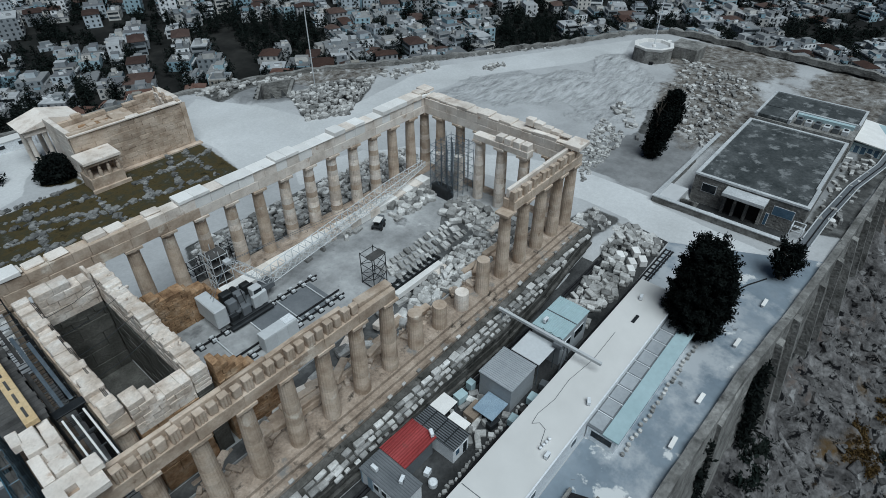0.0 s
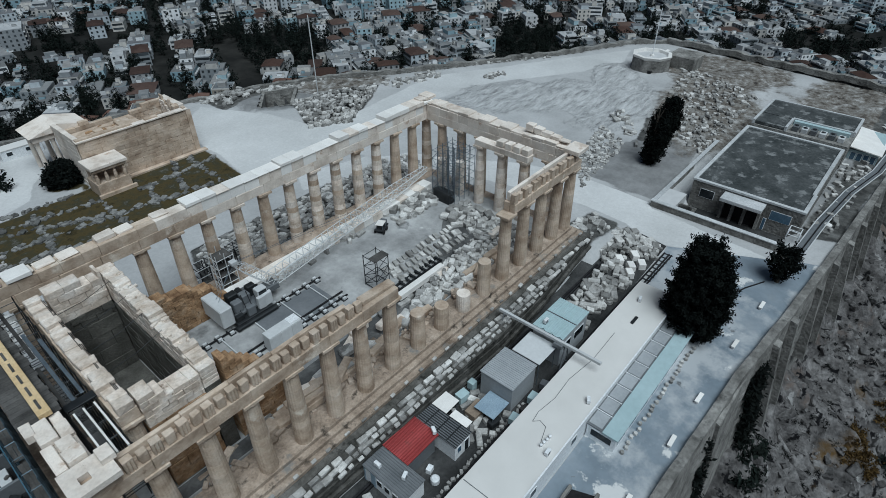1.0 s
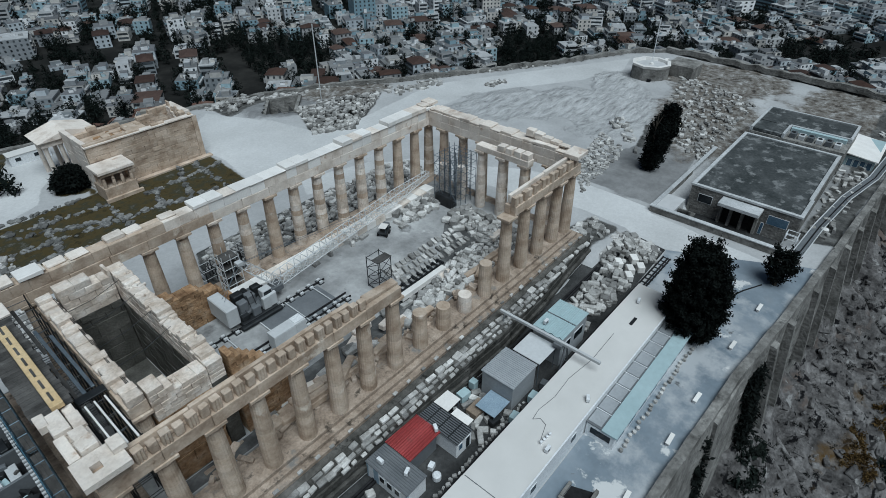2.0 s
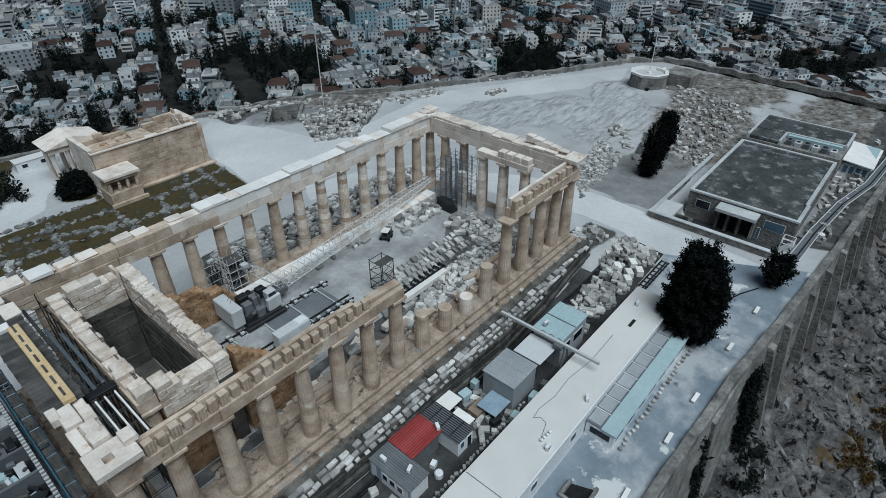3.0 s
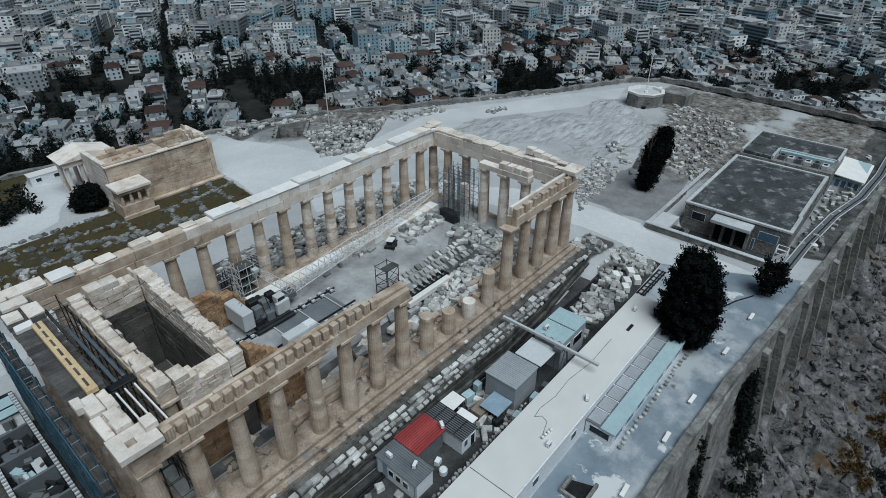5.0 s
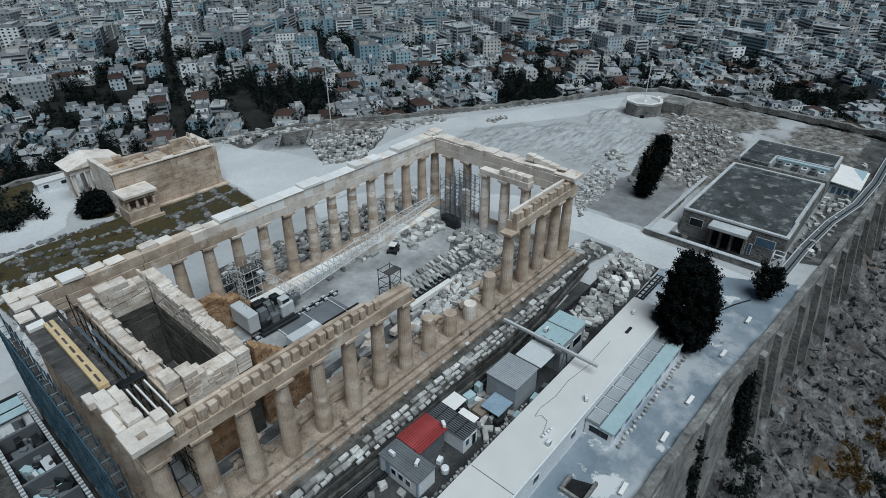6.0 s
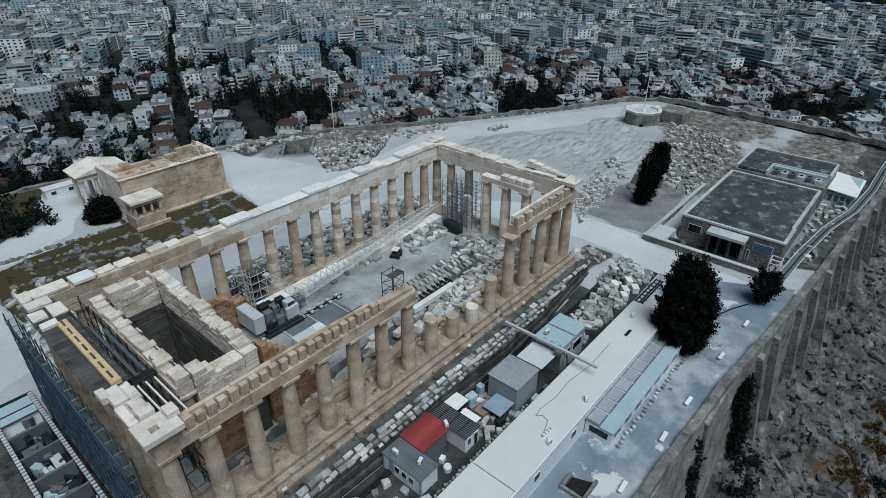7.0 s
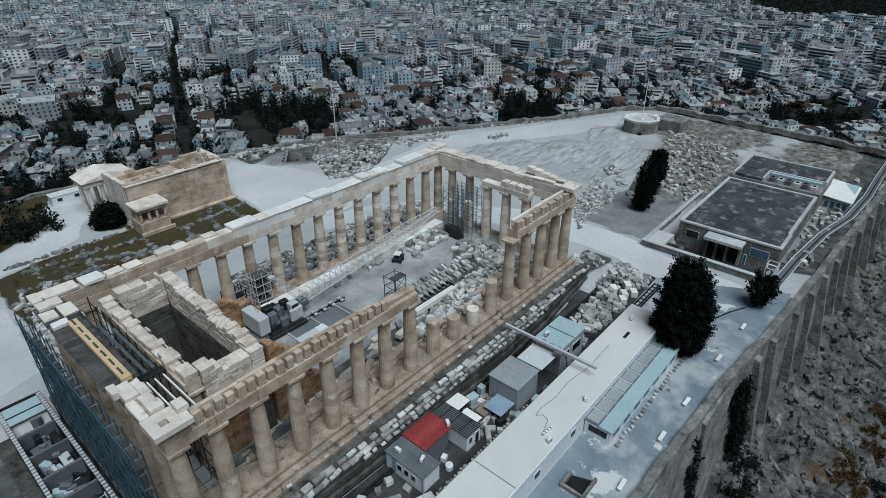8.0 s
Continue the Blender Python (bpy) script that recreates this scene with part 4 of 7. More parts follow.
stones(35, 3.8, 62, 8.2, 48, 0.32, "blocks along the temple floor", big=1.1)
stones(52, 20.5, 62, 25.5, 22, 0.32, "blocks heaped by the crane", big=1.0)
stones(57, 8, 63, 17, 30, 0.32, "blocks by the front porch", big=1.1)
stones(14.5, 4.2, 40, 5.2, 24, 0.32, "blocks behind the colonnade")
stones(3, -2.75, 70, -2.3, 0, -1.74, "blocks along the foundation ledge", big=0.72, turn=0, pitch=(1.55, .9))
stones(4, -3.5, 62, -3.2, 0, -1.74, "", "line of small grey blocks along the ledge", big=0.55, turn=0, pitch=(.95, .9), joined="ledge_blocks")
stones(18, -4.2, 56, -3.9, 0, -1.74, "", "line of small grey blocks along the ledge", big=0.45, turn=0, pitch=(1.1, .9), joined="ledge_blocks")
stones(5, -1.35, 70, -1.0, 0, -1.08, "", "loose pale blocks lying on the temple steps", big=0.4, turn=0, pitch=(2.3, .9), joined="step_blocks")
stones(26, 22.8, 46, 24.2, 9, 0.32, "blocks by the crane rail", big=.9)

# far block fields
def heap(name, ring, n, z, label, big=1.0, layers=1, rise=0.5, mm=None):
    """Blocks piled over a four-cornered field, in layers."""
    acc_v, acc_f = [], []
    (ax_, ay_), (bx_, by_), (cx_, cy_), (dx_, dy_) = ring
    for i in range(n):
        u, w = R.random(), R.random()
        x = (ax_ * (1 - u) + bx_ * u) * (1 - w) + (dx_ * (1 - u) + cx_ * u) * w
        y = (ay_ * (1 - u) + by_ * u) * (1 - w) + (dy_ * (1 - u) + cy_ * u) * w
        lay = R.randrange(layers) * min(1.0, 4 * min(u, 1 - u, w, 1 - w))
        zz = (z(x, y) if callable(z) else z) + lay * rise - .1
        s = R.uniform(.6, 1.15) * big
        m = Matrix.LocRotScale((x, y, zz), Euler((R.uniform(-.14, .14), R.uniform(-.14, .14), R.choice((.3, .3, 1.87, .9)) + R.uniform(-.25, .25))), (s, s * R.uniform(.7, 1.1), s))
        me = R.choice(DRUMST) if R.random() < .06 else R.choice(STONES)
        base = len(acc_v)
        acc_v += [tuple(m @ v.co) for v in me.vertices]
        acc_f += [tuple(base + k for k in q.vertices) for q in me.polygons]
    me = bpy.data.meshes.new(name)
    me.from_pydata(acc_v, [], acc_f)
    me.materials.append(mm or BLOCKS_I)
    return tagged(new(name, me), label, "stone blocks", kind="stuff")


heap("block_field", [(26, 33.8), (76, 33.8), (76, 43), (29, 43)], 980, on_ground, "rows of pale marble blocks laid beside the temple", .85, 2, .5)
heap("block_field", [(70, -1.6), (82, -2.0), (82, 2.5), (72, 3)], 40, on_ground, "pale marble blocks beside the temple steps", 1.0)
heap("block_heap", [(72, 69), (81, 66), (103, 79), (80, 86)], 900, on_ground, "large heap of pale marble blocks", .9, 5, .7)
heap("block_heap", [(66, 95), (84, 99), (86, 104), (66, 103)], 150, on_ground, "heap of pale marble blocks by the wall", 1.0, 2)
heap("block_field", [(90, 9), (100, 16), (119, 20), (113, 11)], 330, on_ground, "scattered pale marble blocks on bare ground", .62, 1)
heap("block_field", [(114, 9), (118, 10), (133, 22), (126, 22)], 30, on_ground, "scattered pale marble blocks on bare ground", 1.0)
heap("boulders", [(119, -4), (160, -3), (180, 24), (128, 10)], 420, on_ground, "grey and brown boulders over rough ground", .8, 2, .2)
heap("boulders", [(104, 75), (120, 70), (122, 75), (106, 82)], 60, on_ground, "pale blocks along the north wall", 1.0)
heap("boulders", [(126, 59), (133, 57), (136, 60), (128, 62)], 34, on_ground, "ring of low blocks on the terrace", .8)
heap("boulders", [(0.8, 40), (5, 40), (9, 68), (2.5, 68)], 170, on_ground, "broken stones strewn over the western ground", .8)
for (x0, y0), (x1, y1) in (((4, 81), (24, 80)), ((6, 77), (28, 74)), ((4, 70), (46, 64)), ((9, 80), (7, 62)), ((17, 78), (15, 60)), ((27, 74), (27, 61)), ((36, 73), (33, 62)), ((44, 79), (39, 64)), ((33, 72.5), (50, 74)), ((1, 66), (40, 58)), ((12, 74), (26, 68)), ((47, 78), (46, 66))):
    n = int(math.hypot(x1 - x0, y1 - y0) * 1.1)
    L = math.hypot(x1 - x0, y1 - y0)
    dx, dy = (y1 - y0) / L * .8, -(x1 - x0) / L * .8
    heap("foundation_row", [(x0, y0), (x1, y1), (x1 + dx, y1 + dy), (x0 + dx, y0 + dy)], int(n * 2.6), lambda x, y: ground_height(x, y) - .2, "low row of grey foundation stones in the grass", .8, mm=STONE_D)

# ---- crane and site gear on the temple floor ----
F0 = 0.325


def lattice(name, parent, a, b, w, mm, bays=18, r=0.07, taper=0.5, split=False):
    """A square lattice boom from a to b."""
    a, b = Vector(a), Vector(b)
    d = (b - a).normalized()
    u = d.cross(Vector((0, 0, 1))).normalized()
    v = u.cross(d)
    bm = bmesh.new()
    prev, rods = None, []
    for i in range(bays + 1):
        k = i / bays
        h = w * (1 - taper * max(0, (k - .75) / .25)) / 2
        c = a.lerp(b, k)
        cs = [c + u * h * sx + v * h * sy for sx, sy in ((-1, -1), (1, -1), (1, 1), (-1, 1))]
        if prev:
            for j in range(4):
                if split:
                    rods.append((prev[j], cs[j]))
                else:
                    bar(bm, prev[j], cs[j], r)
                rods.append((prev[j], cs[(j + 1) % 4]))
        for j in range(4):
            rods.append((cs[j], cs[(j + 1) % 4]))
        prev = cs
    if not split:
        for p, q in rods:
            bar(bm, p, q, r * .6)
    if split:
        box(bm, b.x - .4, b.y - .4, b.z - .2, b.x + .4, b.y + .4, b.z + .2)
    ob = part(name, bm, mm, parent)
    if split:
        for p, q in rods:
            part("brace", bar(bmesh.new(), p, q, r * .6), mm, ob)
    else:
        tagged(ob, kind="stuff")
    return ob


crane = thing("crawler_crane", pose(24.5, 21.4, F0), "pale grey lattice boom crane on rail bogies", "crane")
part("boom_foot", bx(2.6, -.6, 1.3, 4.9, 1.0, 2.2, 0, .06), GREYM, crane)
for k, (a, b) in enumerate(((-2.4, -1.9), (-.8, -2.1), (.8, -2.0), (-1.5, 1.5), (.3, 1.6), (1.8, -1.9), (2.0, 1.5))):
    part("machine_housing", bx(a, b, .9, a + 1.1, b + .55, 1.7 + .5 * (k % 3), .03, .05), (DARKM, GREYM, CRANEW)[k % 3], crane)
for k in range(6):
    part("hose_run", tube(bmesh.new(), [(-2.2 + .8 * k, -1.3, 1.7), (-2.0 + .8 * k, -.2, 3.1 + .2 * (k % 2)), (-1.7 + .8 * k, 1.2, 1.8)], .05), BLACK, crane)
part("undercarriage", bx(-2.6, -2.3, .35, 2.6, 2.3, .9, 0, .05), DARKM, crane)
for yy in (-2.4, 2.4):
    part("bogie", bx(-3.0, yy - .35, 0.16, 3.0, yy + .35, .7, 0, .12), DARKM, crane)
part("slew_ring", lathe(bmesh.new(), [(1.2, .9), (1.25, 1.0), (1.25, 1.2), (1.1, 1.25)], 16), GREYM, crane)
part("counterweight", bx(-4.3, -2.2, 1.3, -2.7, 2.2, 4.0, 0, .12), CRANEW, crane, "pale slab counterweight")
part("deck", bx(-2.58, -1.5, 1.26, 2.6, 1.5, 1.6, 0, .04), GREYM, crane)
for i, (x, y, w, d, h) in enumerate(((-2.0, -1.2, 1.2, 1.0, 1.5), (-1.9, .2, 1.4, 1.1, 1.8), (-.4, -.4, 1.2, 1.2, 1.3), (.9, .3, 1.2, .9, 1.6))):
    part("engine_box", bx(x, y, 1.604, x + w, y + d, 1.6 + h, 0, .1), DARKM if i % 2 else GREYM, crane)
part("winch", lathe(bmesh.new(), [(.5, -.8), (.5, .8)], 14), DARKM, crane, at=pose(.2, 1.0, 2.4, 90))
cab = part("cab", bx(1.2, -1.5, 1.604, 2.6, -.4, 3.4, 0, .1), CRANEW, crane)
part("window", bx(2.58, -1.35, 2.3, 2.64, -.55, 3.2), GLASS, cab)
part("window", bx(1.35, -1.54, 2.3, 2.45, -1.48, 3.2), GLASS, cab)
lattice("boom", crane, (4.6, .2, 2.7), (40, 5.2, 2.7), 1.5, CRANEW, 28, .075)
lattice("mast", crane, (4.4, .2, 2.4), (0, .3, 7.8), 1.1, CRANEW, 7, .06, split=True)
for k in (-.4, .4):
    part("stay", bar(bmesh.new(), (k, .3, 7.8), (24, 2.6 + k, 3.5), .03), STEEL, crane)
    part("stay", bar(bmesh.new(), (k, .3, 7.8), (-3.6, k, 3.6), .03), STEEL, crane)
floor_track = thing("crane_track", pose(0, 0, F0), "dark steel crane track on raised pads", "rail track")
for yy in (14.0, 15.0, 19.6):
    part("rail", bx(13.8, yy - .1, .12, 35.0, yy + .1, .32, 0, .02), BLACK, floor_track)
for yy in (14.0, 19.6):
    for i in range(13):
        p_ = part("rail_pad", bx(14 + 1.65 * i, yy - .6, 0, 14.8 + 1.65 * i, yy + .6, .12, 0, .02), DARKM, floor_track)
        part("bolt", bx(14.15 + 1.65 * i, yy + .2, .12, 14.65 + 1.65 * i, yy + .5, .42), CRANEW, p_)
        part("bolt", bx(14.15 + 1.65 * i, yy - .5, .12, 14.65 + 1.65 * i, yy - .2, .42), CRANEW, p_)
for i in range(5):
    part("tie_bar", bx(15 + 4.4 * i, 14.12, .14, 15.14 + 4.4 * i, 19.48, .26), CRANEW, floor_track)
sheet("floor_plates", [(24, 14.3), (33.5, 14.3), (33.5, 19.3), (24, 19.3)], F0 + .05, GREYM, "dark steel floor plates between the rails", .04, "floor")
panel = thing("equipment_cabinet", pose(22.2, 12.7, F0), "tall pale equipment cabinet with tilted lid", "cabinet")
part("body", bx(0, 0, 0.1, 4.6, 1.5, 2.5, 0, .04), CRANEW, panel)
for i in range(3):
    part("door", bx(.1 + 1.5 * i, -.04, .25, 1.5 + 1.5 * i, .002, 2.35, 0, .01), CRANEW, panel)
part("skid", bx(.1, .1, 0, 4.5, 1.4, .098), DARKM, panel)
part("lid", bx(3.1, .2, 2.502, 4.5, 1.4, 2.6, 0, .01), WHITE, panel)

strip = thing("restored_plinth", pose(0, 0, F0), "long low plinth of new white marble", "plinth")
x = 17.5
while x < 63:
    part("plinth_block", bx(x, 24.1, 0, x + 1.98, 26.2, 1.15 + R.uniform(-.05, .05), .02, .03), NEWM if R.random() < .6 else PALE, strip)
    x += 2.0
mid_tower = thing("scaffold_tower", pose(38.2, 11.6, F0), "small dark tubular scaffold tower", "scaffold")
for a in (0, 2.3):
    for b in (0, 2.3):
        part("post", bar(bmesh.new(), (a, b, 0), (a, b, 5.0), .08), DARKM, mid_tower)
for zz in (.2, 1.6, 3.2, 4.8):
    for a in (0, 2.3):
        part("ledger", bar(bmesh.new(), (a, 0, zz), (a, 2.3, zz), .06), DARKM, mid_tower)
        part("ledger", bar(bmesh.new(), (0, a, zz), (2.3, a, zz), .06), DARKM, mid_tower)
for zz in (.2, 1.6, 3.2):
    part("brace", bar(bmesh.new(), (0, 0, zz), (2.3, 0, zz + 1.5), .05), DARKM, mid_tower)
    part("brace", bar(bmesh.new(), (0, 2.3, zz), (0, 0, zz + 1.5), .05), DARKM, mid_tower)
part("deck", bx(-.1, -.1, 4.86, 2.4, 1.2, 4.94), TIMBER, mid_tower)
beam_ = thing("white_beam", pose(38.4, 7.4, F0), "long white stone beam on timber rests", "beam")
part("beam", bx(0, 0, .5, 8.8, .9, 1.35, .03, .05), NEWM, beam_)
for i in range(4):
    part("rest", bx(.5 + 2.5 * i, -.1, 0, .9 + 2.5 * i, 1.0, .498), TIMBER, beam_)
rack = thing("timber_rack", pose(40, 9.2, F0), "dark timber rack for stone pieces", "rack")
for i in range(9):
    part("slat", bx(i * 1.05, 0, .35, i * 1.05 + .3, 1.3, .5), DARKM, rack)
for yy in (.1, 1.05):
    part("runner", bx(-.1, yy, 0, 8.9, yy + .2, .348), DARKM, rack)
cart = thing("site_cart", pose(48.8, 21.6, F0, 0, 0, 25), "small site cart with a white cover", "cart")
part("bed", bx(-1.2, -.7, .5, 1.2, .7, .75, 0, .04), DARKM, cart)
part("cover", bx(-1.1, -.6, 1.5, .4, .6, 1.62, .03, .02), NEWM, cart)
part("engine", bx(.5, -.5, .752, 1.2, .5, 1.5, 0, .08), GREYM, cart)
for a in (-.9, .3):
    for b in (-.5, .5):
        part("post", bar(bmesh.new(), (a, b, .75), (a, b, 1.5), .04), STEEL, cart)
        part("wheel", lathe(bmesh.new(), [(.32, -.09), (.36, 0), (.32, .09)], 12), BLACK, cart, at=pose(a, b * 1.45, .34, 90))


def rack_frame(x, y, z, turn):
    """An open steel rack of posts, shelves' bars and cross bars."""
    t = thing("steel_rack", pose(x, y, z, 0, 0, turn), "open dark steel rack standing outside the colonnade", "rack", "racks outside the colonnade")
    for a in (0, 1.5, 3.0):
        for b in (0, 2.2):
            part("post", bar(bmesh.new(), (a, b, 0), (a, b, 2.6), .08), DARKM, t)
    for zz in (1.3, 2.6):
        for k in range(6):
            part("bar", bar(bmesh.new(), (.6 * k, 0, zz), (.6 * k, 2.2, zz), .06), DARKM, t)
        for b in (0, 2.2):
            part("bar", bar(bmesh.new(), (0, b, zz), (3, b, zz), .07), CRANEW, t)


for k in range(3):
    rack_frame(23.5 + 3.8 * k, 33.9 + .3 * k, -2.4, 6 * k)


def scaffold(name, x0, y0, x1, y1, z0, z1, label, bay=2.0, lift=2.0, decks=True, mm=None, skip=0.0, braces=True):
    """Tube scaffold: posts, ledgers and braces of each lift, plank decks."""
    s = thing(name, pose(x0, y0, z0), label, "scaffold")
    mm = mm or STEEL
    nx, ny = max(1, round((x1 - x0) / bay)), max(1, round((y1 - y0) / bay))
    nz = max(1, round((z1 - z0) / lift))
    X = [(x1 - x0) * i / nx for i in range(nx + 1)]
    Y = [(y1 - y0) * i / ny for i in range(ny + 1)]
    Z = [(z1 - z0) * i / nz for i in range(nz + 1)]
    for a in X:
        for b in Y:
            part("post", bar(bmesh.new(), (a, b, 0), (a, b, Z[-1] + R.uniform(.2, 1.1)), .06), mm, s)
    for zz in Z[1:]:
        for a in X:
            part("ledger", bar(bmesh.new(), (a, 0, zz), (a, Y[-1], zz), .05), mm, s)
        for b in Y:
            part("ledger", bar(bmesh.new(), (0, b, zz), (X[-1], b, zz), .05), mm, s)
        if decks and R.random() >= skip:
            part("deck", bx(.05, .05, zz + .05, X[-1] - .05, Y[-1] - .05, zz + .1), TIMBER, s)
    if braces:
        for k, zz in enumerate(Z[:-1]):
            for j in range(0, ny):
                a, b = (Y[j], Y[j + 1]) if (k + j) % 2 else (Y[j + 1], Y[j])
                part("brace", bar(bmesh.new(), (0, a, zz), (0, b, Z[k + 1]), .045), mm, s)
    return s


scaffold("scaffold", 61.8, 17.8, 67.0, 22.6, F0, 8.8, "dark tubular scaffold round the porch columns", 1.3, 1.4, False, STEEL)
scaffold("scaffold_tower", 24.6, 26.6, 27.0, 28.6, F0, 5.6, "pale tubular frame tower by the north columns", 1.2, 1.5, True, CRANEW)
column(65.4, 19.6, 7, False, (N, P), 0.88, "partly rebuilt pale porch column inside the scaffold", "front porch columns", 0.33)
solid("stacked_gear", bx(61.2, 18.4, F0, 62.8, 22.0, 2.2, .1, .1), DARKM, "dark covered gear stacked under the scaffold", "gear")
heap("rubble_heap", [(53, 20), (62, 21), (62, 26), (55, 24)], 110, F0, "jumbled marble fragments beside the crane boom", .9, 2)
heap("rubble_heap", [(34, 4.2), (63, 3.9), (63, 9.4), (46, 8.6)], 420, F0, "jumbled marble fragments behind the south columns", .72, 3, .45)
heap("rubble_heap", [(57, 8.5), (63.5, 8), (63.5, 17), (58, 16)], 170, F0, "jumbled marble fragments by the front porch", .7, 2, .45)
heap("rubble_heap", [(13.8, 7.6), (19, 7.2), (19, 11), (13.8, 11)], 60, F0, "broken blocks at the foot of the cross wall", .7, 2, .4)
heap("wall_top_rubble", [(11.7, 5.8), (13.1, 5.8), (13.1, 25.2), (11.7, 25.2)], 130, lambda x, y: float(np.interp((y - 5.5) / 19.9 * 6, range(7), CROSS_TOP)) - .1, "loose pale fragments on the broken wall top", .42, mm=CREAM)
LONGS = [stone_mesh(a, b, c, m_, .06) for a, b, c, m_ in ((3.4, 1.0, .9, OLD), (2.7, .9, .8, PALE), (4.1, .8, .9, OLD), (2.2, 1.1, .7, BLOCK))]
for k in range(46):
    ob = new("architrave_fragment", LONGS[k % 4])
    ob.matrix_basis = pose(R.uniform(14.5, 60), R.uniform(3.3, 7.6) if k % 2 else R.uniform(3.2, 4.6), F0 + R.choice((0, 0, .55)), R.uniform(-4, 4), R.uniform(-5, 5), R.choice((0, 0, 8, -10, 25)) + R.uniform(-4, 4))
    tagged(ob, "long broken beam block lying behind the columns", "stone block", "long blocks behind the columns")
# Dark sheet added under the fragments: shade of their gaps as colour.
sheet("rubble_bed", [(4.6, 3.7), (63.6, 3.7), (63.6, 16.6), (57, 16.2), (48, 9.6), (38, 8.4), (20, 8.0), (13.8, 9), (13.8, 5.3), (4.6, 5.3)], F0 + .004, SOIL_SHADE, "dark sheet under the rubble, painted shade of its gaps", .01, "ground")
heap("fallen_blocks", [(8, 2.7), (34, 2.7), (34, 5.2), (8, 5.2)], 85, 0.0, "warm marble fragments fallen behind the south columns", .8, 2, .5, WARM_I)
heap("fallen_blocks", [(34, 2.6), (52, 2.6), (52, 4.0), (34, 4.0)], 50, 0.0, "warm marble fragments among the broken columns", .75, 2, .5, WARM_I)
heap("rubble_heap", [(7.2, 8), (11, 8), (11, 11), (7.2, 10)], 26, .33, "broken blocks on the porch floor", 1.0, 2, .6)

# ---- west end: scaffold, boards and netting ----
wsc = scaffold("scaffold", -2.25, 1.0, -1.45, 30.8, -1.66, 11.3, "tall blue tubular scaffold along the west front", 1.9, 1.9, False, TUBE)
for k, (yy, L, zz) in enumerate(((1.5, 8, 9.5), (10, 9, 9.5), (20, 9, 9.5), (3, 12, 5.3), (16, 12, 5.3), (2, 10, 1.0), (15, 13, 1.0))):
    for q in range(2):
        part("plank", bx(.02 + .4 * q, yy - 1, zz + 1.71, .38 + .4 * q, yy - 1 + L, zz + 1.78), TIMBER, wsc)
net = thing("scaffold_net", pose(-2.36, 1.0, -4.0), "dark blue safety netting hung on the scaffold", "net")
bm = bmesh.new()
for i in range(int(29.8 / .8) + 1):
    bar(bm, (0, i * .8, 4.0 + R.uniform(-3, 4)), (R.uniform(-.2, .2), i * .8, 15.4), .025, 3)
for j in range(5, 14):
    for i in range(15):
        if R.random() < .5:
            bar(bm, (R.uniform(-.12, .12), i * 2, j * 1.15 + R.uniform(-.3, .3)), (R.uniform(-.12, .12), i * 2 + 2, j * 1.15 + R.uniform(-.3, .3)), .025, 3)
part("mesh", bm, NET, net)
part("hem", bx(-.02, 0, 15.35, .06, 29.8, 15.7), NET, net)
deck = thing("work_deck", pose(-.9, 8.7, FZ1 + .004), "grey plank work deck on the west front", "deck")
for i in range(34):
    part("plank", bx(R.uniform(-.1, 0), i * .58, 0, 3.1 + R.uniform(-.1, .1), i * .58 + .55, .09), TIMBER, deck)
ybeam = thing("lifting_beam", pose(.55, 8.4, FZ1 + .1), "long yellow steel lifting beam with rusty joints", "beam")
part("beam", bx(0, 0, .2, .95, 13.4, .75, 0, .04), YELLOW, ybeam)
for i in range(7):
    part("strap", bx(.34, .6 + 1.9 * i, .752, .54, 1.9 + 1.9 * i, .79), TIMBER, ybeam)
for yy in (.8, 6.5, 12.4):
    part("rest", bx(.05, yy, 0, .9, yy + .4, .198), DARKM, ybeam)
for x0, y0, x1, y1, h, mm in ((-.7, 22.2, .9, 23.2, .5, NEWM), (-.9, 24.5, .6, 26.2, .35, PALE), (.9, 24.0, 2.4, 26.6, .3, PALE), (-.6, 27.0, 1.8, 28.6, .4, PALE), (.6, 29.0, 4.2, 31.0, .45, PALE), (-.6, 29.0, .5, 31.3, .35, PALE), (4.6, 28.9, 7.0, 31.0, .5, NEWM)):
    solid("cornice_fragment", bx(x0, y0, FZ1 + .1, x1, y1, FZ1 + .1 + h, .06, .06), mm, "pale marble cornice fragment on the west front", "stone block", "fragments on the west front")
gap = scaffold("scaffold", 2.25, 2.4, 4.4, 28.2, .33, 11.6, "dense inner scaffold behind the west columns", 2.1, 2.2, False, DARKM, 0)
for x0, y0, y1, z, mm in ((2.35, 9.0, 16.5, 11.75, TIMBER), (3.0, 9.5, 22.0, 11.8, STEEL), (2.6, 18, 27, 11.75, TIMBER), (3.8, 10.5, 20.0, 11.9, STEEL)):
    solid("scaffold_plank", bx(x0, y0, z, x0 + .32, y1, z + .12, .02, .02), mm, "long scaffold plank laid over the inner scaffold", "plank", "planks on the inner scaffold")
solid("work_platform", bx(2.2, 9.2, 11.9, 4.6, 10.1, 12.1, .02, .03), DARKM, "grey metal work platform across the gap", "platform")
for x0 in (2.5, 3.25, 4.1):
    solid("crane_rail", bx(x0, 2.6, 11.75, x0 + .16, 8.8, 12.0, 0, .02), NEWM, "white painted steel rail over the gap", "rail", "white rails over the gap")
WIRE = "thin steel wire strung across the rear porch"
for i in range(4):
    solid("guy_wire", tube(bmesh.new(), [(6.2, 10 + 3.6 * i, 12.95), (8.8, 10.6 + 3.6 * i, 12.7), (11.7, 11.4 + 3.6 * i, 12.95)], .03), DARKM, WIRE, "wire", "wires across the rear porch")
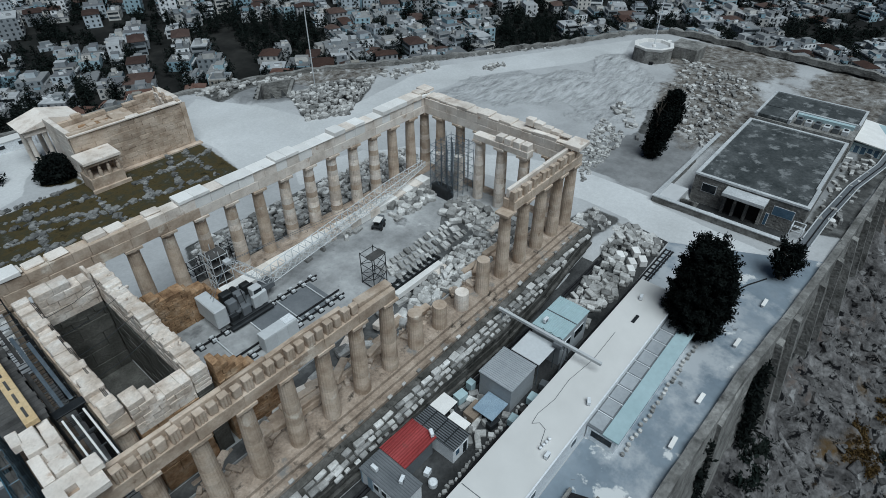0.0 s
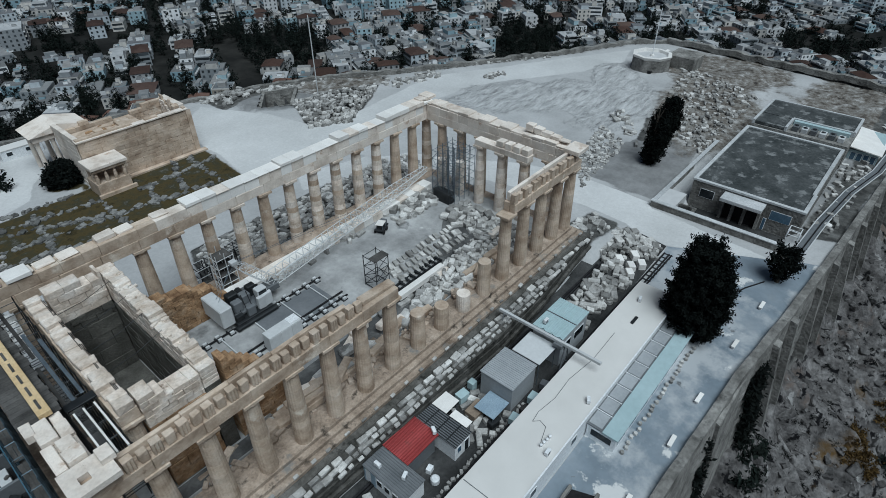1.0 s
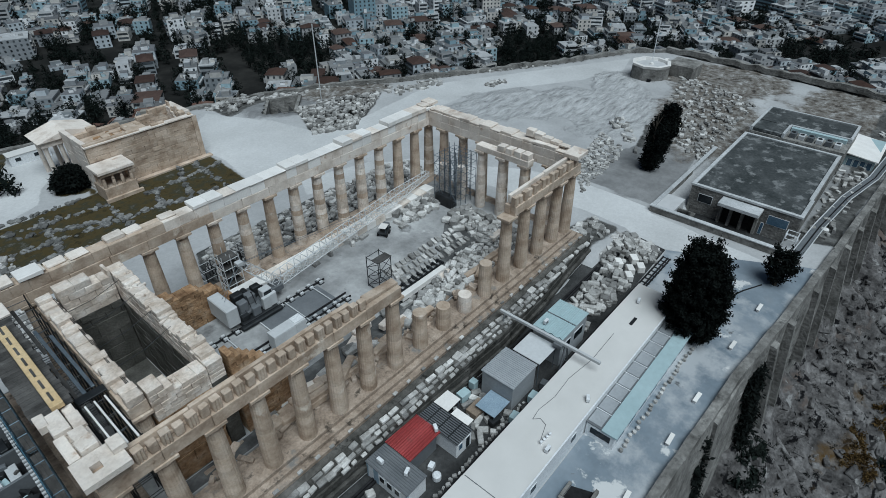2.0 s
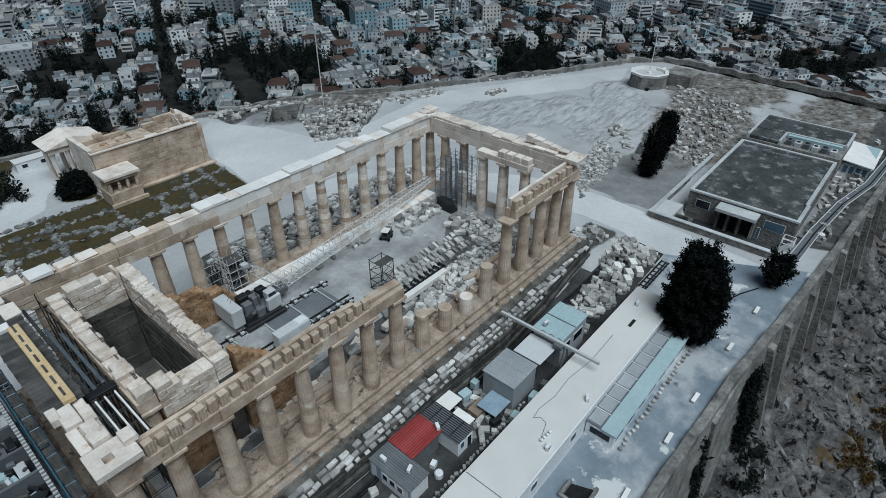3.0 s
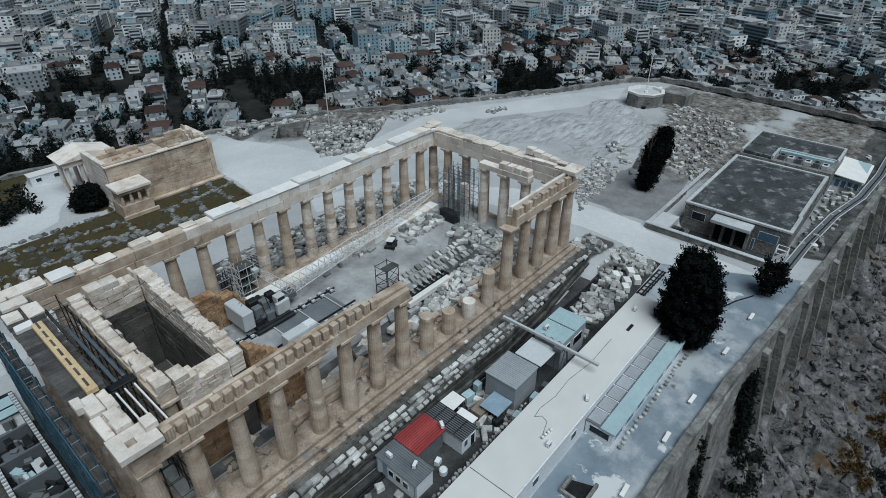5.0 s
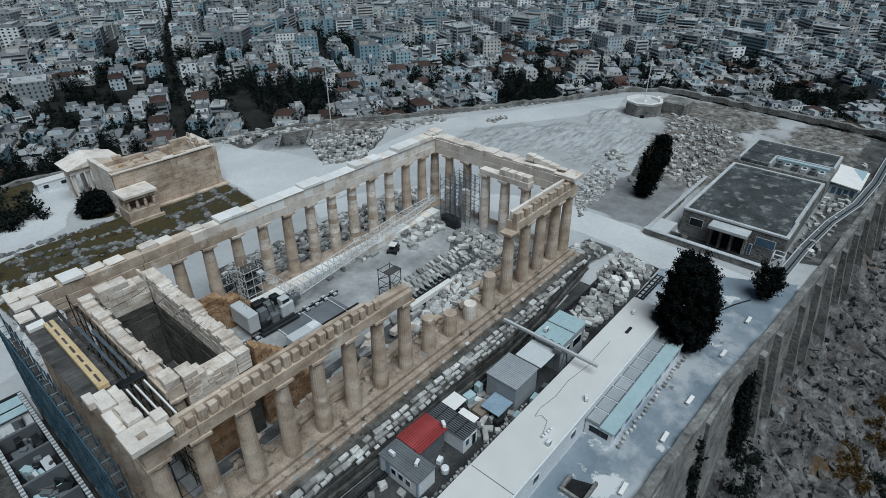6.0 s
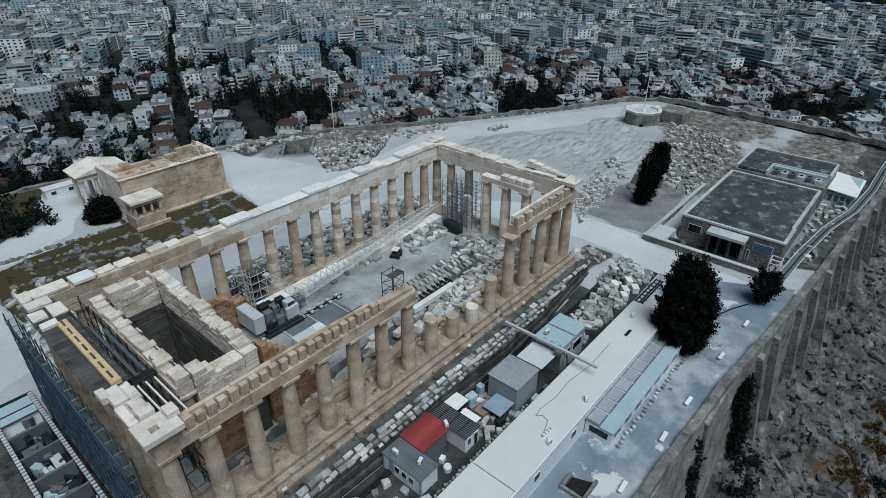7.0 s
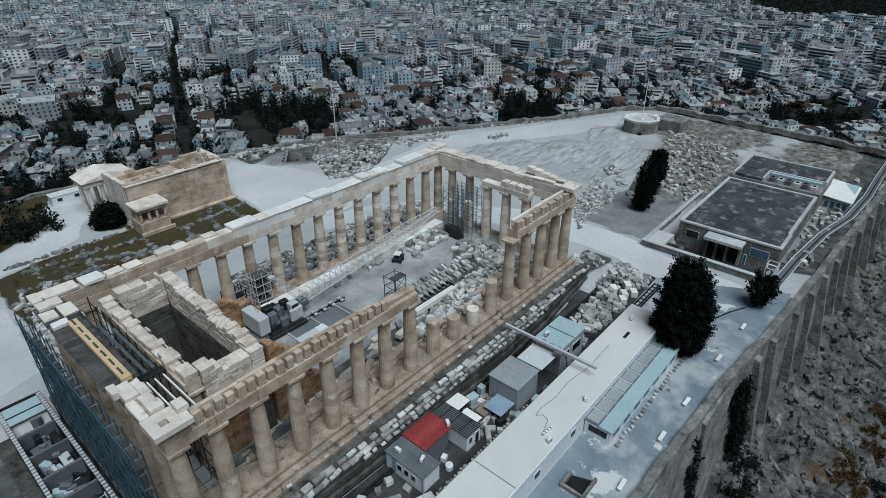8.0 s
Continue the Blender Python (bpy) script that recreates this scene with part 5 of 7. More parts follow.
for i in range(3):
    solid("guy_wire", bar(bmesh.new(), (6.0 - .12 * i, 6.5, 12.6 + .1 * i), (6.3 - .12 * i, 24.5, 12.6 + .1 * i), .03), DARKM, WIRE, "wire", "wires across the rear porch")

# open stores building west of the temple
store = thing("open_store", pose(-7.6, 4, -4.1), "long roofless store with toothed beams and dark bays", "store")
# Dark walls and black floor: shade of the deep bays put into colour.
part("wall", bx(0, 0, -.3, .5, 31.5, 2.3, 0, .02), DARKM, store)
part("wall", bx(4.4, 0, -.3, 4.9, 31.5, 2.3, 0, .02), DARKM, store)
part("floor", bx(.502, 0, -.2, 4.398, 31.5, .2), BLACK, store)
part("end_wall", bx(.502, 31.1, -.3, 4.398, 31.5, 2.3), DARKM, store)
for i in range(7):
    part("cross_wall", bx(.502, 3.0 + 4.3 * i, -.1, 4.398, 3.3 + 4.3 * i, 2.2, 0, .02), GREYM, store)
for i in range(52):
    for xx in (.02, 4.42):
        part("tooth", bx(xx, .1 + .6 * i, 2.302, xx + .44, .4 + .6 * i, 2.5), CRANEW, store)
part("side_path", bx(-1.5, 0, -.3, -.004, 31.5, .9, 0, .03), FOUND, store)
part("glass_roof", bx(.3, 27.4, 2.1, 4.5, 31.0, 2.2), TEAL, store, "pale teal translucent roof panel")
for i, (x, y, w, d, h, mm) in enumerate(((1.0, 8.0, 1.2, 2.0, 1.2, GREYM), (2.4, 12.4, 1.4, 2.0, 1.0, DARKM), (1.2, 16.5, .8, 1.8, .9, TIMBER), (2.8, 17.0, 1.0, 2.2, 1.3, CRANEW), (1.0, 21.0, 2.0, 1.8, 1.1, GREYM), (3.2, 21.4, .8, 2.0, 1.5, DARKM), (1.2, 25.0, 2.4, 1.4, .8, DARKM), (1.3, 4.2, 1.6, 1.5, .8, GREYM))):
    solid("store_gear", bx(x, y, 0.2, x + w, y + d, h + .2, .04, .05), mm, "stored site machinery in a dark bay", "machinery", "gear in the open store", m=pose(-7.6, 4, -4.1))
for i in range(64):
    w, d, h = R.uniform(.2, 1.0), R.uniform(.2, 1.6), R.uniform(.3, 1.9)
    k = i % 6
    solid("store_gear", bx(-w / 2, -d / 2, 0, w / 2, d / 2, h, .04, .05), R.choice((CRANEW, DARKM, GREYM, TEAL, TIMBER)), "stored site machinery in a dark bay", "machinery", "gear in the open store", m=pose(-7.6 + R.uniform(1.2, 3.8), 4 + 3.9 + 4.3 * k + R.uniform(0, 2.6), -3.9, 0, 0, R.uniform(0, 90)))
lane_w = solid("west_ramp", prism(bmesh.new(), [(-2.6, 3), (-.8, 2), (-.8, 34), (-2.6, 36)], -4.3, -3.7), FOUND, "grey stone ramp at the foot of the west steps", "ramp", kind="structure")
ladder = thing("ladder_frame", pose(-4.5, 9.5, -4.0), "grey steel ladder frame leaning by the scaffold", "ladder")
for a in (0, 1.0):
    part("stile", bar(bmesh.new(), (a, 0, 0), (a + .2, 4.2, 1.8), .06), CRANEW, ladder)
for i in range(8):
    part("rung", bar(bmesh.new(), (.02 + .025 * i, .3 + .52 * i, .15 + .22 * i), (1.02 + .025 * i, .3 + .52 * i, .15 + .22 * i), .05), CRANEW, ladder)

# ---- small temple to the north ----
ez = -4.8
er = thing("small_temple", Matrix(), "small ruined marble temple with plain long wall and broken east end", "temple")


def coursed(parent, x0, y0, x1, y1, z0, tops, mm, course=.62, length=1.9):
    return ragged_wall("", x0, y0, x1, y1, z0, tops, mm, "", course, length, parent)


coursed(er, 28.0, 79.2, 49.5, 80.1, ez, [4.4, 4.4, 4.3, 4.3, 4.2], OLD, .9, 2.6)
part("cornice", bx(27.8, 78.95, 4.45, 49.7, 80.3, 4.75, .03, .05), PALE, er)
coursed(er, 27.9, 80.2, 28.9, 91, ez - 2, [4.9, 4.9], PALE, .9, 2.2)
coursed(er, 29.0, 90.2, 50, 91.2, ez, [2.0, 3.4, 1.8, 3.0, 4.4], OLD, .8, 1.8)
coursed(er, 49.0, 80.2, 50.0, 90, ez, [4.2, 2.6, 1.4, 2.8, 4.2], PALE, .8, 1.6)
part("rubble_core", bx(29.1, 80.3, ez, 42.5, 90, 2.6, .3, .3), OLD, er, "ochre rubble core inside the walls")
part("rubble_core", bx(42.6, 80.3, ez, 48.9, 90, -2.6, .3, .3), RUST, er)
for k in range(16):
    part("core_course", bx(29.2 + R.uniform(0, 11), 80.5 + R.uniform(0, 8), 2.4, 31 + R.uniform(0, 11), 82 + R.uniform(0, 7.5), 2.7 + R.uniform(0, .5), .1, .1), R.choice([RUST, OLD, OLD]), er)
for j in range(4):
    part("pilaster", bx(49.2, 79.0 + .02, ez, 50.2, 79.18, 4.4) if j == 0 else bx(50.05, 81.2 + 2.3 * j, ez, 50.75, 81.9 + 2.3 * j, 3.4, .02, .05), OLD, er)
part("base_step", bx(33.3, 77.9, ez - .4, 51.2, 79.1, ez + .35, .02, .04), OLD, er)
part("architrave", bx(49.6, 83.0, 3.42, 51.0, 91.2, 4.3, .05, .06), PALE, er)
for k in range(7):
    part("gable_block", bx(47.6 + R.uniform(0, 2), 82.5 + 1.1 * k, 3.0, 49.0 + R.uniform(0, 1.5), 83.5 + 1.1 * k, 4.4 + R.uniform(-.8, .9), .18, .12), OLD, er)
northp = thing("north_porch", pose(24.0, 91.4, -7.2), "pale marble porch with a low pitched slab roof", "porch")
for a in (.8, 3.6, 6.6, 9.4):
    for b in (.8, 5.4):
        part("column", lathe(bmesh.new(), [(.45, 0), (.42, 8.5), (.6, 9.2)], 12), PALE, northp, at=pose(a, b, 0))
part("beam", bx(.1, .1, 9.2, 10.2, 6.2, 10.4, .02, .04), PALE, northp)
bm = bmesh.new()
v = [bm.verts.new(p) for p in ((-.4, -.4, 10.42), (10.7, -.4, 10.42), (10.7, 6.8, 10.42), (-.4, 6.8, 10.42), (5.1, -.4, 11.9), (5.1, 6.8, 11.9))]
for f in ((0, 4, 5, 3), (4, 1, 2, 5), (0, 1, 4), (3, 5, 2), (3, 2, 1, 0)):
    bm.faces.new([v[i] for i in f])
part("roof", bm, PALE, northp)
porch = thing("maiden_porch", pose(27.4, 74.4, ez), "small marble porch with a flat roof carried by statues", "porch")
part("podium", bx(0, 0, -.4, 6.0, 4.75, 2.7, 0, .06), OLD, porch)
part("podium_step", bx(-.4, -.5, -.4, 6.6, -.004, .7, 0, .05), OLD, porch)
part("architrave", bx(-.05, -.05, 5.0, 6.05, 4.75, 5.6, 0, .04), OLD, porch)
part("roof", bx(-.35, -.35, 5.604, 6.35, 4.78, 6.2, .02, .06), PALE, porch)
for a, b in ((.5, .4), (2.2, .4), (3.8, .4), (5.5, .4), (.5, 2.2), (5.5, 2.2)):
    solid("statue", lathe(bmesh.new(), [(.34, 0), (.36, .9), (.27, 1.35), (.31, 1.6), (.16, 1.85), (.2, 2.05), (.34, 2.25), (.34, 2.3)], 10, .015), OLD, "weathered draped marble statue carrying the porch roof", "statue", "statues of the porch", m=pose(27.4 + a, 74.4 + b, ez + 2.7))

# lookout tower with its flagpole
tower = thing("lookout_tower", pose(165.3, 28.8, -6.0), "round stone lookout with a pale parapet ring", "tower")
part("drum", lathe(bmesh.new(), [(5.6, -3), (5.2, 4.2)], 28, .06), RUBBLE, tower)
bm = bmesh.new()
n = 8
rings = [[bm.verts.new((r * math.cos(6.2832 * i / n), r * math.sin(6.2832 * i / n), z)) for i in range(n)] for r, z in ((5.4, 4.22), (5.8, 5.0), (4.7, 5.05), (4.5, 4.22))]
for a, b in zip(rings, rings[1:] + rings[:1]):
    for i in range(n):
        bm.faces.new((a[i], a[(i + 1) % n], b[(i + 1) % n], b[i]))
part("parapet", bm, NEWM, tower)
part("floor", lathe(bmesh.new(), [(4.6, 4.2), (4.6, 4.3)], 28), ROAD, tower)
part("stair", bx(4.4, -2.6, 4.32, 6.6, -1.6, 5.0, 0, .05), NEWM, tower)
part("doorway", bx(-5.5, -2.6, -1.0, -4.4, -1.6, 1.6), BLACK, tower)
pole = thing("flagpole", pose(165.3, 28.8, -1.7), "tall thin white flagpole on the lookout", "flagpole")
part("pole", bar(bmesh.new(), (0, 0, 0), (0, 0, 13), .12, 6), WHITE, pole)
part("foot", lathe(bmesh.new(), [(.6, 0), (.5, .5), (.15, .6)], 10), NEWM, pole)
solid("bastion", bx(170, 18, -8, 178, 26, -1.6, .3, .3), RUBBLE, "squat rubble bastion beside the lookout", "bastion")
mast = thing("lamp_mast", pose(84.2, 81.0, -4.8), "tall thin pale mast by the block heap", "mast")
part("pole", bar(bmesh.new(), (0, 0, 0), (0, 0, 21), .13, 6), CRANEW, mast)
part("base", bx(-.5, -.5, -.3, .5, .5, .5), GREYM, mast)

sheet("west_ground", [(-19, 2), (-3, 2), (-3, 36.5), (-9.2, 38), (-19, 24)], -3.96, SOIL_SHADE, "dark grey packed earth west of the temple", .3, "ground")


def crags(name, n, label):
    """Jagged rocks standing out of the southern cliff."""
    acc_v, acc_f = [], []
    while n:
        x, y = R.uniform(30, 215), R.uniform(-88, -31)
        if float(rim_distance(np.array(x), np.array(y))) > -3.5:
            continue
        n -= 1
        s = R.uniform(.32, 1.05) ** 2
        me = R.choice(STONES)
        m = Matrix.LocRotScale((x, y, ground_height(x, y) - .75 * s), Euler((R.uniform(-.7, .7), R.uniform(-.7, .7), R.uniform(0, 6.3))), (s * R.uniform(1.0, 2.4), s * R.uniform(.8, 1.6), s * R.uniform(.9, 1.6)))
        base = len(acc_v)
        acc_v += [tuple(m @ v.co) for v in me.vertices]
        acc_f += [tuple(base + k for k in q.vertices) for q in me.polygons]
    me = bpy.data.meshes.new(name)
    me.from_pydata(acc_v, [], acc_f)
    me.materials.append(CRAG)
    return tagged(new(name, me), label, "rocks", kind="stuff")


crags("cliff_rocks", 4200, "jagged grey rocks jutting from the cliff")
heap("rim_blocks", [(64, 102), (92, 94), (93, 96), (65, 105)], 60, on_ground, "loose blocks along the north parapet", .9)
heap("rim_blocks", [(93, 94), (160, 53), (161, 54.5), (94, 96)], 90, on_ground, "loose blocks along the north parapet", .8)

well = thing("light_well", pose(31.4, -24.2, -5.5), "low stone kerb round a black plate painted as a shaded hole", "opening")
for x0, y0, x1, y1 in ((0, 0, 3.4, .35), (0, .354, .35, 3.0), (.354, 2.65, 2.4, 3.0)):
    part("kerb", bx(x0, y0, 0, x1, y1, .55, .02, .04), RUBBLE, well)
# Flat plate at terrace level; the depth of the hole is painted shade.
part("opening", prism(bmesh.new(), [(.36, .36), (3.2, .36), (2.3, 2.64), (.36, 2.64)], .0, .03), BLACK, well)
solid("hose", tube(bmesh.new(), [(70, -20.4, -5.42), (73, -22.0, -5.42), (76.5, -23.8, -5.42), (79.5, -24.9, -5.42), (82.8, -26.6, -5.42)], .12), BLACK, "thick black hose lying across the terrace", "hose")
pitwall = thing("pit_wall", Matrix(), "grey rubble lining of the old excavation pit", "wall", kind="structure")
for (x0, y0), (x1, y1) in (((71.5, 88.5), (79, 97.5)), ((79, 97.5), (87, 94)), ((87, 94), (78.5, 85)), ((78.5, 85), (71.5, 88.5))):
    L = math.hypot(x1 - x0, y1 - y0)
    dx, dy = (y1 - y0) / L * .4, -(x1 - x0) / L * .4
    part("lining", prism(bmesh.new(), [(x0 - dx, y0 - dy), (x1 - dx, y1 - dy), (x1 + dx, y1 + dy), (x0 + dx, y0 + dy)], -10.6, -4.72), RUBBLE, pitwall)

# ---- yard and buildings south of the temple ----
def rails_on(parent, name, x0, x1, y, z, mm, w=0.07, h=0.16):
    return part(name, bx(x0, y - w, z, x1, y + w, z + h, 0, 0.01), mm, parent)


def shed_building(name, x0, y0, x1, y1, z0, z1, wall, roof, label, category="cabin", eave=0.12, ribs="", roof_t=0.12, rib_mat=None, slope=0.0):
    """Walls, a flat or slightly tilted roof and its standing ribs."""
    b = thing(name, pose(x0, y0, z0), label, category)
    w, d, h = x1 - x0, y1 - y0, z1 - z0
    part("wall", bx(0, 0, -0.3, w, d, h - roof_t - 0.004, 0, 0.03), wall, b)
    rf = part("roof", bx(-eave, -eave, h - roof_t, w + eave, d + eave, h, 0, 0.02), roof, b)
    if ribs == "x":
        n = int(d / 0.28)
        for i in range(n + 1):
            part("rib", bx(-eave, d * i / n - .045, h + .001, w + eave, d * i / n + .045, h + .06), rib_mat or roof, rf)
    elif ribs == "y":
        n = int(w / 0.28)
        for i in range(n + 1):
            part("rib", bx(w * i / n - .045, -eave, h + .001, w * i / n + .045, d + eave, h + .06), rib_mat or roof, rf)
    return b


def window_x(b, y, x0, x1, z0, z1, side, mm=None, name="window"):
    """A window in a wall that runs along x; side -1: the wall looks to -y."""
    f = part(name, bx(x0, min(y, y + side * .06), z0, x1, max(y, y + side * .06), z1, 0, 0.01), WHITE, b)
    part("pane", bx(x0 + .08, min(y + side * .03, y + side * .075), z0 + .08, x1 - .08, max(y + side * .03, y + side * .075), z1 - .08), mm or GLASS, f)


def window_y(b, x, y0, y1, z0, z1, side, mm=None, name="window"):
    f = part(name, bx(min(x, x + side * .06), y0, z0, max(x, x + side * .06), y1, z1, 0, 0.01), WHITE, b)
    part("pane", bx(min(x + side * .03, x + side * .075), y0 + .08, z0 + .08, max(x + side * .03, x + side * .075), y1 - .08, z1 - .08), mm or GLASS, f)


def cooler(x, y, z, turn=0):
    c = thing("cooling_unit", pose(x, y, z, 0, 0, turn), "small white roof cooling unit", "cooling unit", "roof cooling units")
    part("casing", bx(-.4, -.2, 0.08, .4, .2, .62, 0, .03), WHITE, c)
    part("grille", bx(-.3, -.225, 0.14, .12, -.203, .56), GREYM, c)
    part("foot", bx(-.36, -.18, 0, -.28, .18, .08), DARKM, c)
    part("foot", bx(.28, -.18, 0, .36, .18, .08), DARKM, c)
    return c


# the long depot with its annex
depot = shed_building("long_depot", 14, -19.2, 66, -13.5, -5.55, -1.9, WHITE, WHITE_ROOF, "long white flat-roofed depot with a pale membrane roof", "building", 0.1)
part("parapet", bx(-.12, -.12, 3.652, 52.1, 0.05, 3.74, 0, .01), WHITE, depot)
part("seam", bx(11.4, 0.1, 3.652, 11.48, 5.6, 3.69), GREYM, depot)
for k, xx in enumerate((0.6, 6, 14, 22)):
    window_x(depot, 0, xx + 1, xx + 2.2, 1.6, 2.6, -1)
part("raised_roof", bx(-.1, 0.2, 3.652, 11.2, 5.75, 3.85, 0, .02), WHITE_ROOF, depot, "slightly raised pale roof section")
annex = thing("depot_annex", pose(40.4, -22.9, -5.55), "low annex with teal roof and skylight panels beside the depot", "building")
part("wall", bx(0.1, 0.1, -.2, 21.8, 3.6, 2.2, 0, .02), WHITE, annex)
part("roof", bx(0, 1.75, 2.21, 22, 3.68, 2.36, 0, .02), GREYM, annex)
for i in range(9):
    part("skylight", bx(0.3 + 2.4 * i, 1.95, 2.362, 2.35 + 2.4 * i, 3.55, 2.40), PANEL, annex)
    part("roof_bar", bx(2.40 + 2.4 * i, 1.8, 2.362, 2.50 + 2.4 * i, 3.66, 2.46), WHITE, annex)
part("roof_strip", bx(-.1, -.15, 2.21, 22.1, 1.74, 2.46, 0, .03), TEAL, annex, "pale teal metal roof strip")
for i in range(7):
    window_x(annex, 0.1, 0.6 + 3 * i, 2.6 + 3 * i, 0.8, 1.9, -1, GLASS_B)
window_y(annex, 0.1, 0.5, 3.1, 0.8, 1.9, -1)
for i in range(26):
    ob = new("planter_pot", DRUMST[1])
    ob.matrix_basis = Matrix.LocRotScale((41 + i * .83 + R.uniform(-.1, .1), -23.6 + R.uniform(-.15, .15), -5.5), None, (.42, .42, .75))
    tagged(ob, "stone pot standing along the annex wall", "pot", "pots along the annex")
cooler(33.3, -18.4, -1.9)
cooler(42.0, -18.3, -1.9, 30)
cooler(62.0, -15.2, -1.9, 15)
for i in range(4):
    ob = solid("roof_vent", lathe(bmesh.new(), [(.12, 0), (.12, .3), (.18, .3), (.18, .42), (.05, .5)], 8), WHITE, "small white roof vent", "vent", "vents on the depot roof", m=pose(33.6 + i * .5, -17.4 - i * .05, -1.9))
bm = tube(bmesh.new(), [(33.8, -17.2, -1.86), (36, -16.5, -1.86), (36.3, -15.6, -1.86), (35.7, -15.0, -1.86), (37.2, -14.8, -1.86), (40, -15.2, -1.86), (43.5, -15.0, -1.86), (48, -15.6, -1.86), (54, -15.5, -1.86)], 0.03)
solid("roof_cable", bm, GREYM, "dark cable lying across the depot roof", "cable")
solid("roof_hatch", bx(57, -16.6, -1.9, 58.6, -16.2, -1.7, 0, .03), DARKM, "small dark hatch on the depot roof", "hatch")

# cabins
shed = shed_building("site_cabin", 20.5, -10.2, 23.3, -4.3, -5.5, -2.95, WHITE, GREYM, "white site cabin with blue corners and grey ribbed roof", ribs="y")
for i in range(3):
    window_y(shed, 0, 1.0 + i * 1.1, 1.8 + i * 1.1, 1.0, 1.9, -1)
for yy in (0.0, 5.75):
    part("corner_post", bx(-.03, yy - .03, -.2, .2, yy + .18, 2.38), BLUE, shed, "blue painted corner post")
part("corner_post", bx(-.035, 4.2, -.2, .02, 4.9, 2.3), BLUE, shed, "blue painted door panel")
cooler(21.3, -5.6, -2.95 + .06, 90)
cooler(22.2, -8.6, -2.95 + .06, 20)
red = thing("red_roof_cabin", pose(23.4, -8.0, -5.5), "cabin under a bright red corrugated sheet roof", "cabin")
part("wall", bx(0.2, 0.3, -.2, 4.4, 3.7, 2.6, 0, .02), GREYM, red)
bm = bmesh.new()
n = 52
lo, hi = [], []
for i in range(n + 1):
    yy = 4.05 * i / n
    zz = 2.75 + 0.045 * math.cos(i * math.pi / 2 * 1.0) + 0.06 * (1 - abs(2 * i / n - 1))
    lo.append((bm.verts.new((-.1, yy, zz)), bm.verts.new((-.1, yy, zz + .04))))
    hi.append((bm.verts.new((4.8, yy, zz)), bm.verts.new((4.8, yy, zz + .04))))
for i in range(n):
    bm.faces.new((lo[i][1], hi[i][1], hi[i + 1][1], lo[i + 1][1]))
    bm.faces.new((lo[i][0], lo[i + 1][0], hi[i + 1][0], hi[i][0]))
    bm.faces.new((lo[i][0], lo[i][1], lo[i + 1][1], lo[i + 1][0]))
    bm.faces.new((hi[i][0], hi[i + 1][0], hi[i + 1][1], hi[i][1]))
bm.faces.new((lo[0][0], hi[0][0], hi[0][1], lo[0][1]))
bm.faces.new((lo[n][0], lo[n][1], hi[n][1], hi[n][0]))
part("roof", bm, RED, red, "red corrugated sheet roof")
for i in range(14):
    part("roof_rib", bx(-.1, .18 + i * .28, 2.86, 4.8, .24 + i * .28, 2.92), RED, red)
teal = shed_building("site_cabin", 28.3, -10.2, 30.9, -4.2, -5.5, -3.0, WHITE, GREYM, "white site cabin with a dark teal ribbed roof", ribs="y", rib_mat=DARKM)
window_x(teal, 0, 0.3, 1.0, 1.0, 2.0, -1, GLASS_B)
window_x(teal, 0, 1.5, 2.3, 0.1, 2.0, -1, GLASS, "door")
for i in range(3):
    part("roof_bar", bx(.05, 1.2 + 1.6 * i, 2.57, 2.55, 1.32 + 1.6 * i, 2.63), DARKM, teal)
cooler(28.0, -7.4, -2.5 - .2 + .1, 60)
solid("water_tank", lathe(bmesh.new(), [(.45, 0), (.5, .1), (.5, .75), (.35, .9)], 12), WHITE, "small white water tank in the yard", "tank", m=pose(25.0, -10.2, -5.5))
solid("yard_box", bx(-.4, -.3, 0, .4, .3, .7, 0, .03), WHITE, "white metal box in the yard", "box", m=pose(25.6, -8.9, -5.5, 0, 0, 15))


def canopy_tent(x0, y0, x1, y1, z0, z1, mm, label):
    t = thing("canopy", pose(x0, y0, z0), label, "canopy")
    w, d, h = x1 - x0, y1 - y0, z1 - z0
    part("cover", bx(-.1, -.1, h - .12, w + .1, d + .1, h, .03, .03), mm, t)
    for a in (.1, w - .1):
        for b in (.1, d - .1):
            part("post", bar(bmesh.new(), (a, b, 0), (a, b, h - .1), .05), STEEL, t)
    return t


canopy_tent(31.1, -6.5, 33.3, -3.9, -5.5, -2.95, NEWM, "square white canopy on thin posts")
canopy_tent(30.9, -9.3, 32.2, -7.0, -5.5, -3.3, NEWM, "small white canopy on thin posts")
canopy_tent(42.9, -11.2, 46.8, -7.4, -5.5, -1.5, CRANEW, "cream fabric canopy over the work yard")
solid("crate", bx(33.6, -8.8, -5.5, 36.0, -7.2, -4.5, .03, .05), BROWN, "brown timber crate standing in the yard", "crate")

grey = shed_building("workshop_shed", 37.6, -11.0, 42.5, -6.5, -5.5, -1.55, PANEL, PANEL, "grey sheet metal workshop shed with a ribbed roof", "shed", ribs="y")
part("side_roof", prism(bmesh.new(), [(-3.2, 0.2), (-.1, 0.2), (-.1, 3.0), (-3.2, 3.0)], 1.5, 1.6), BLUE, grey, "pale blue sloping side cover")
for a in (-3.0, ):
    for b in (.4, 2.8):
        part("post", bar(bmesh.new(), (a, b, 0), (a, b, 1.5), .06), STEEL, grey)
teals = shed_building("workshop_shed", 47.5, -11.5, 54.0, -7.3, -5.5, -0.65, PANEL, TEAL, "tall shed with a pale teal sheet roof", "shed", ribs="x")
window_x(teals, 0, .6, 2.4, 2.2, 3.6, -1)
window_x(teals, 0, 3.2, 5.6, 2.2, 3.6, -1)
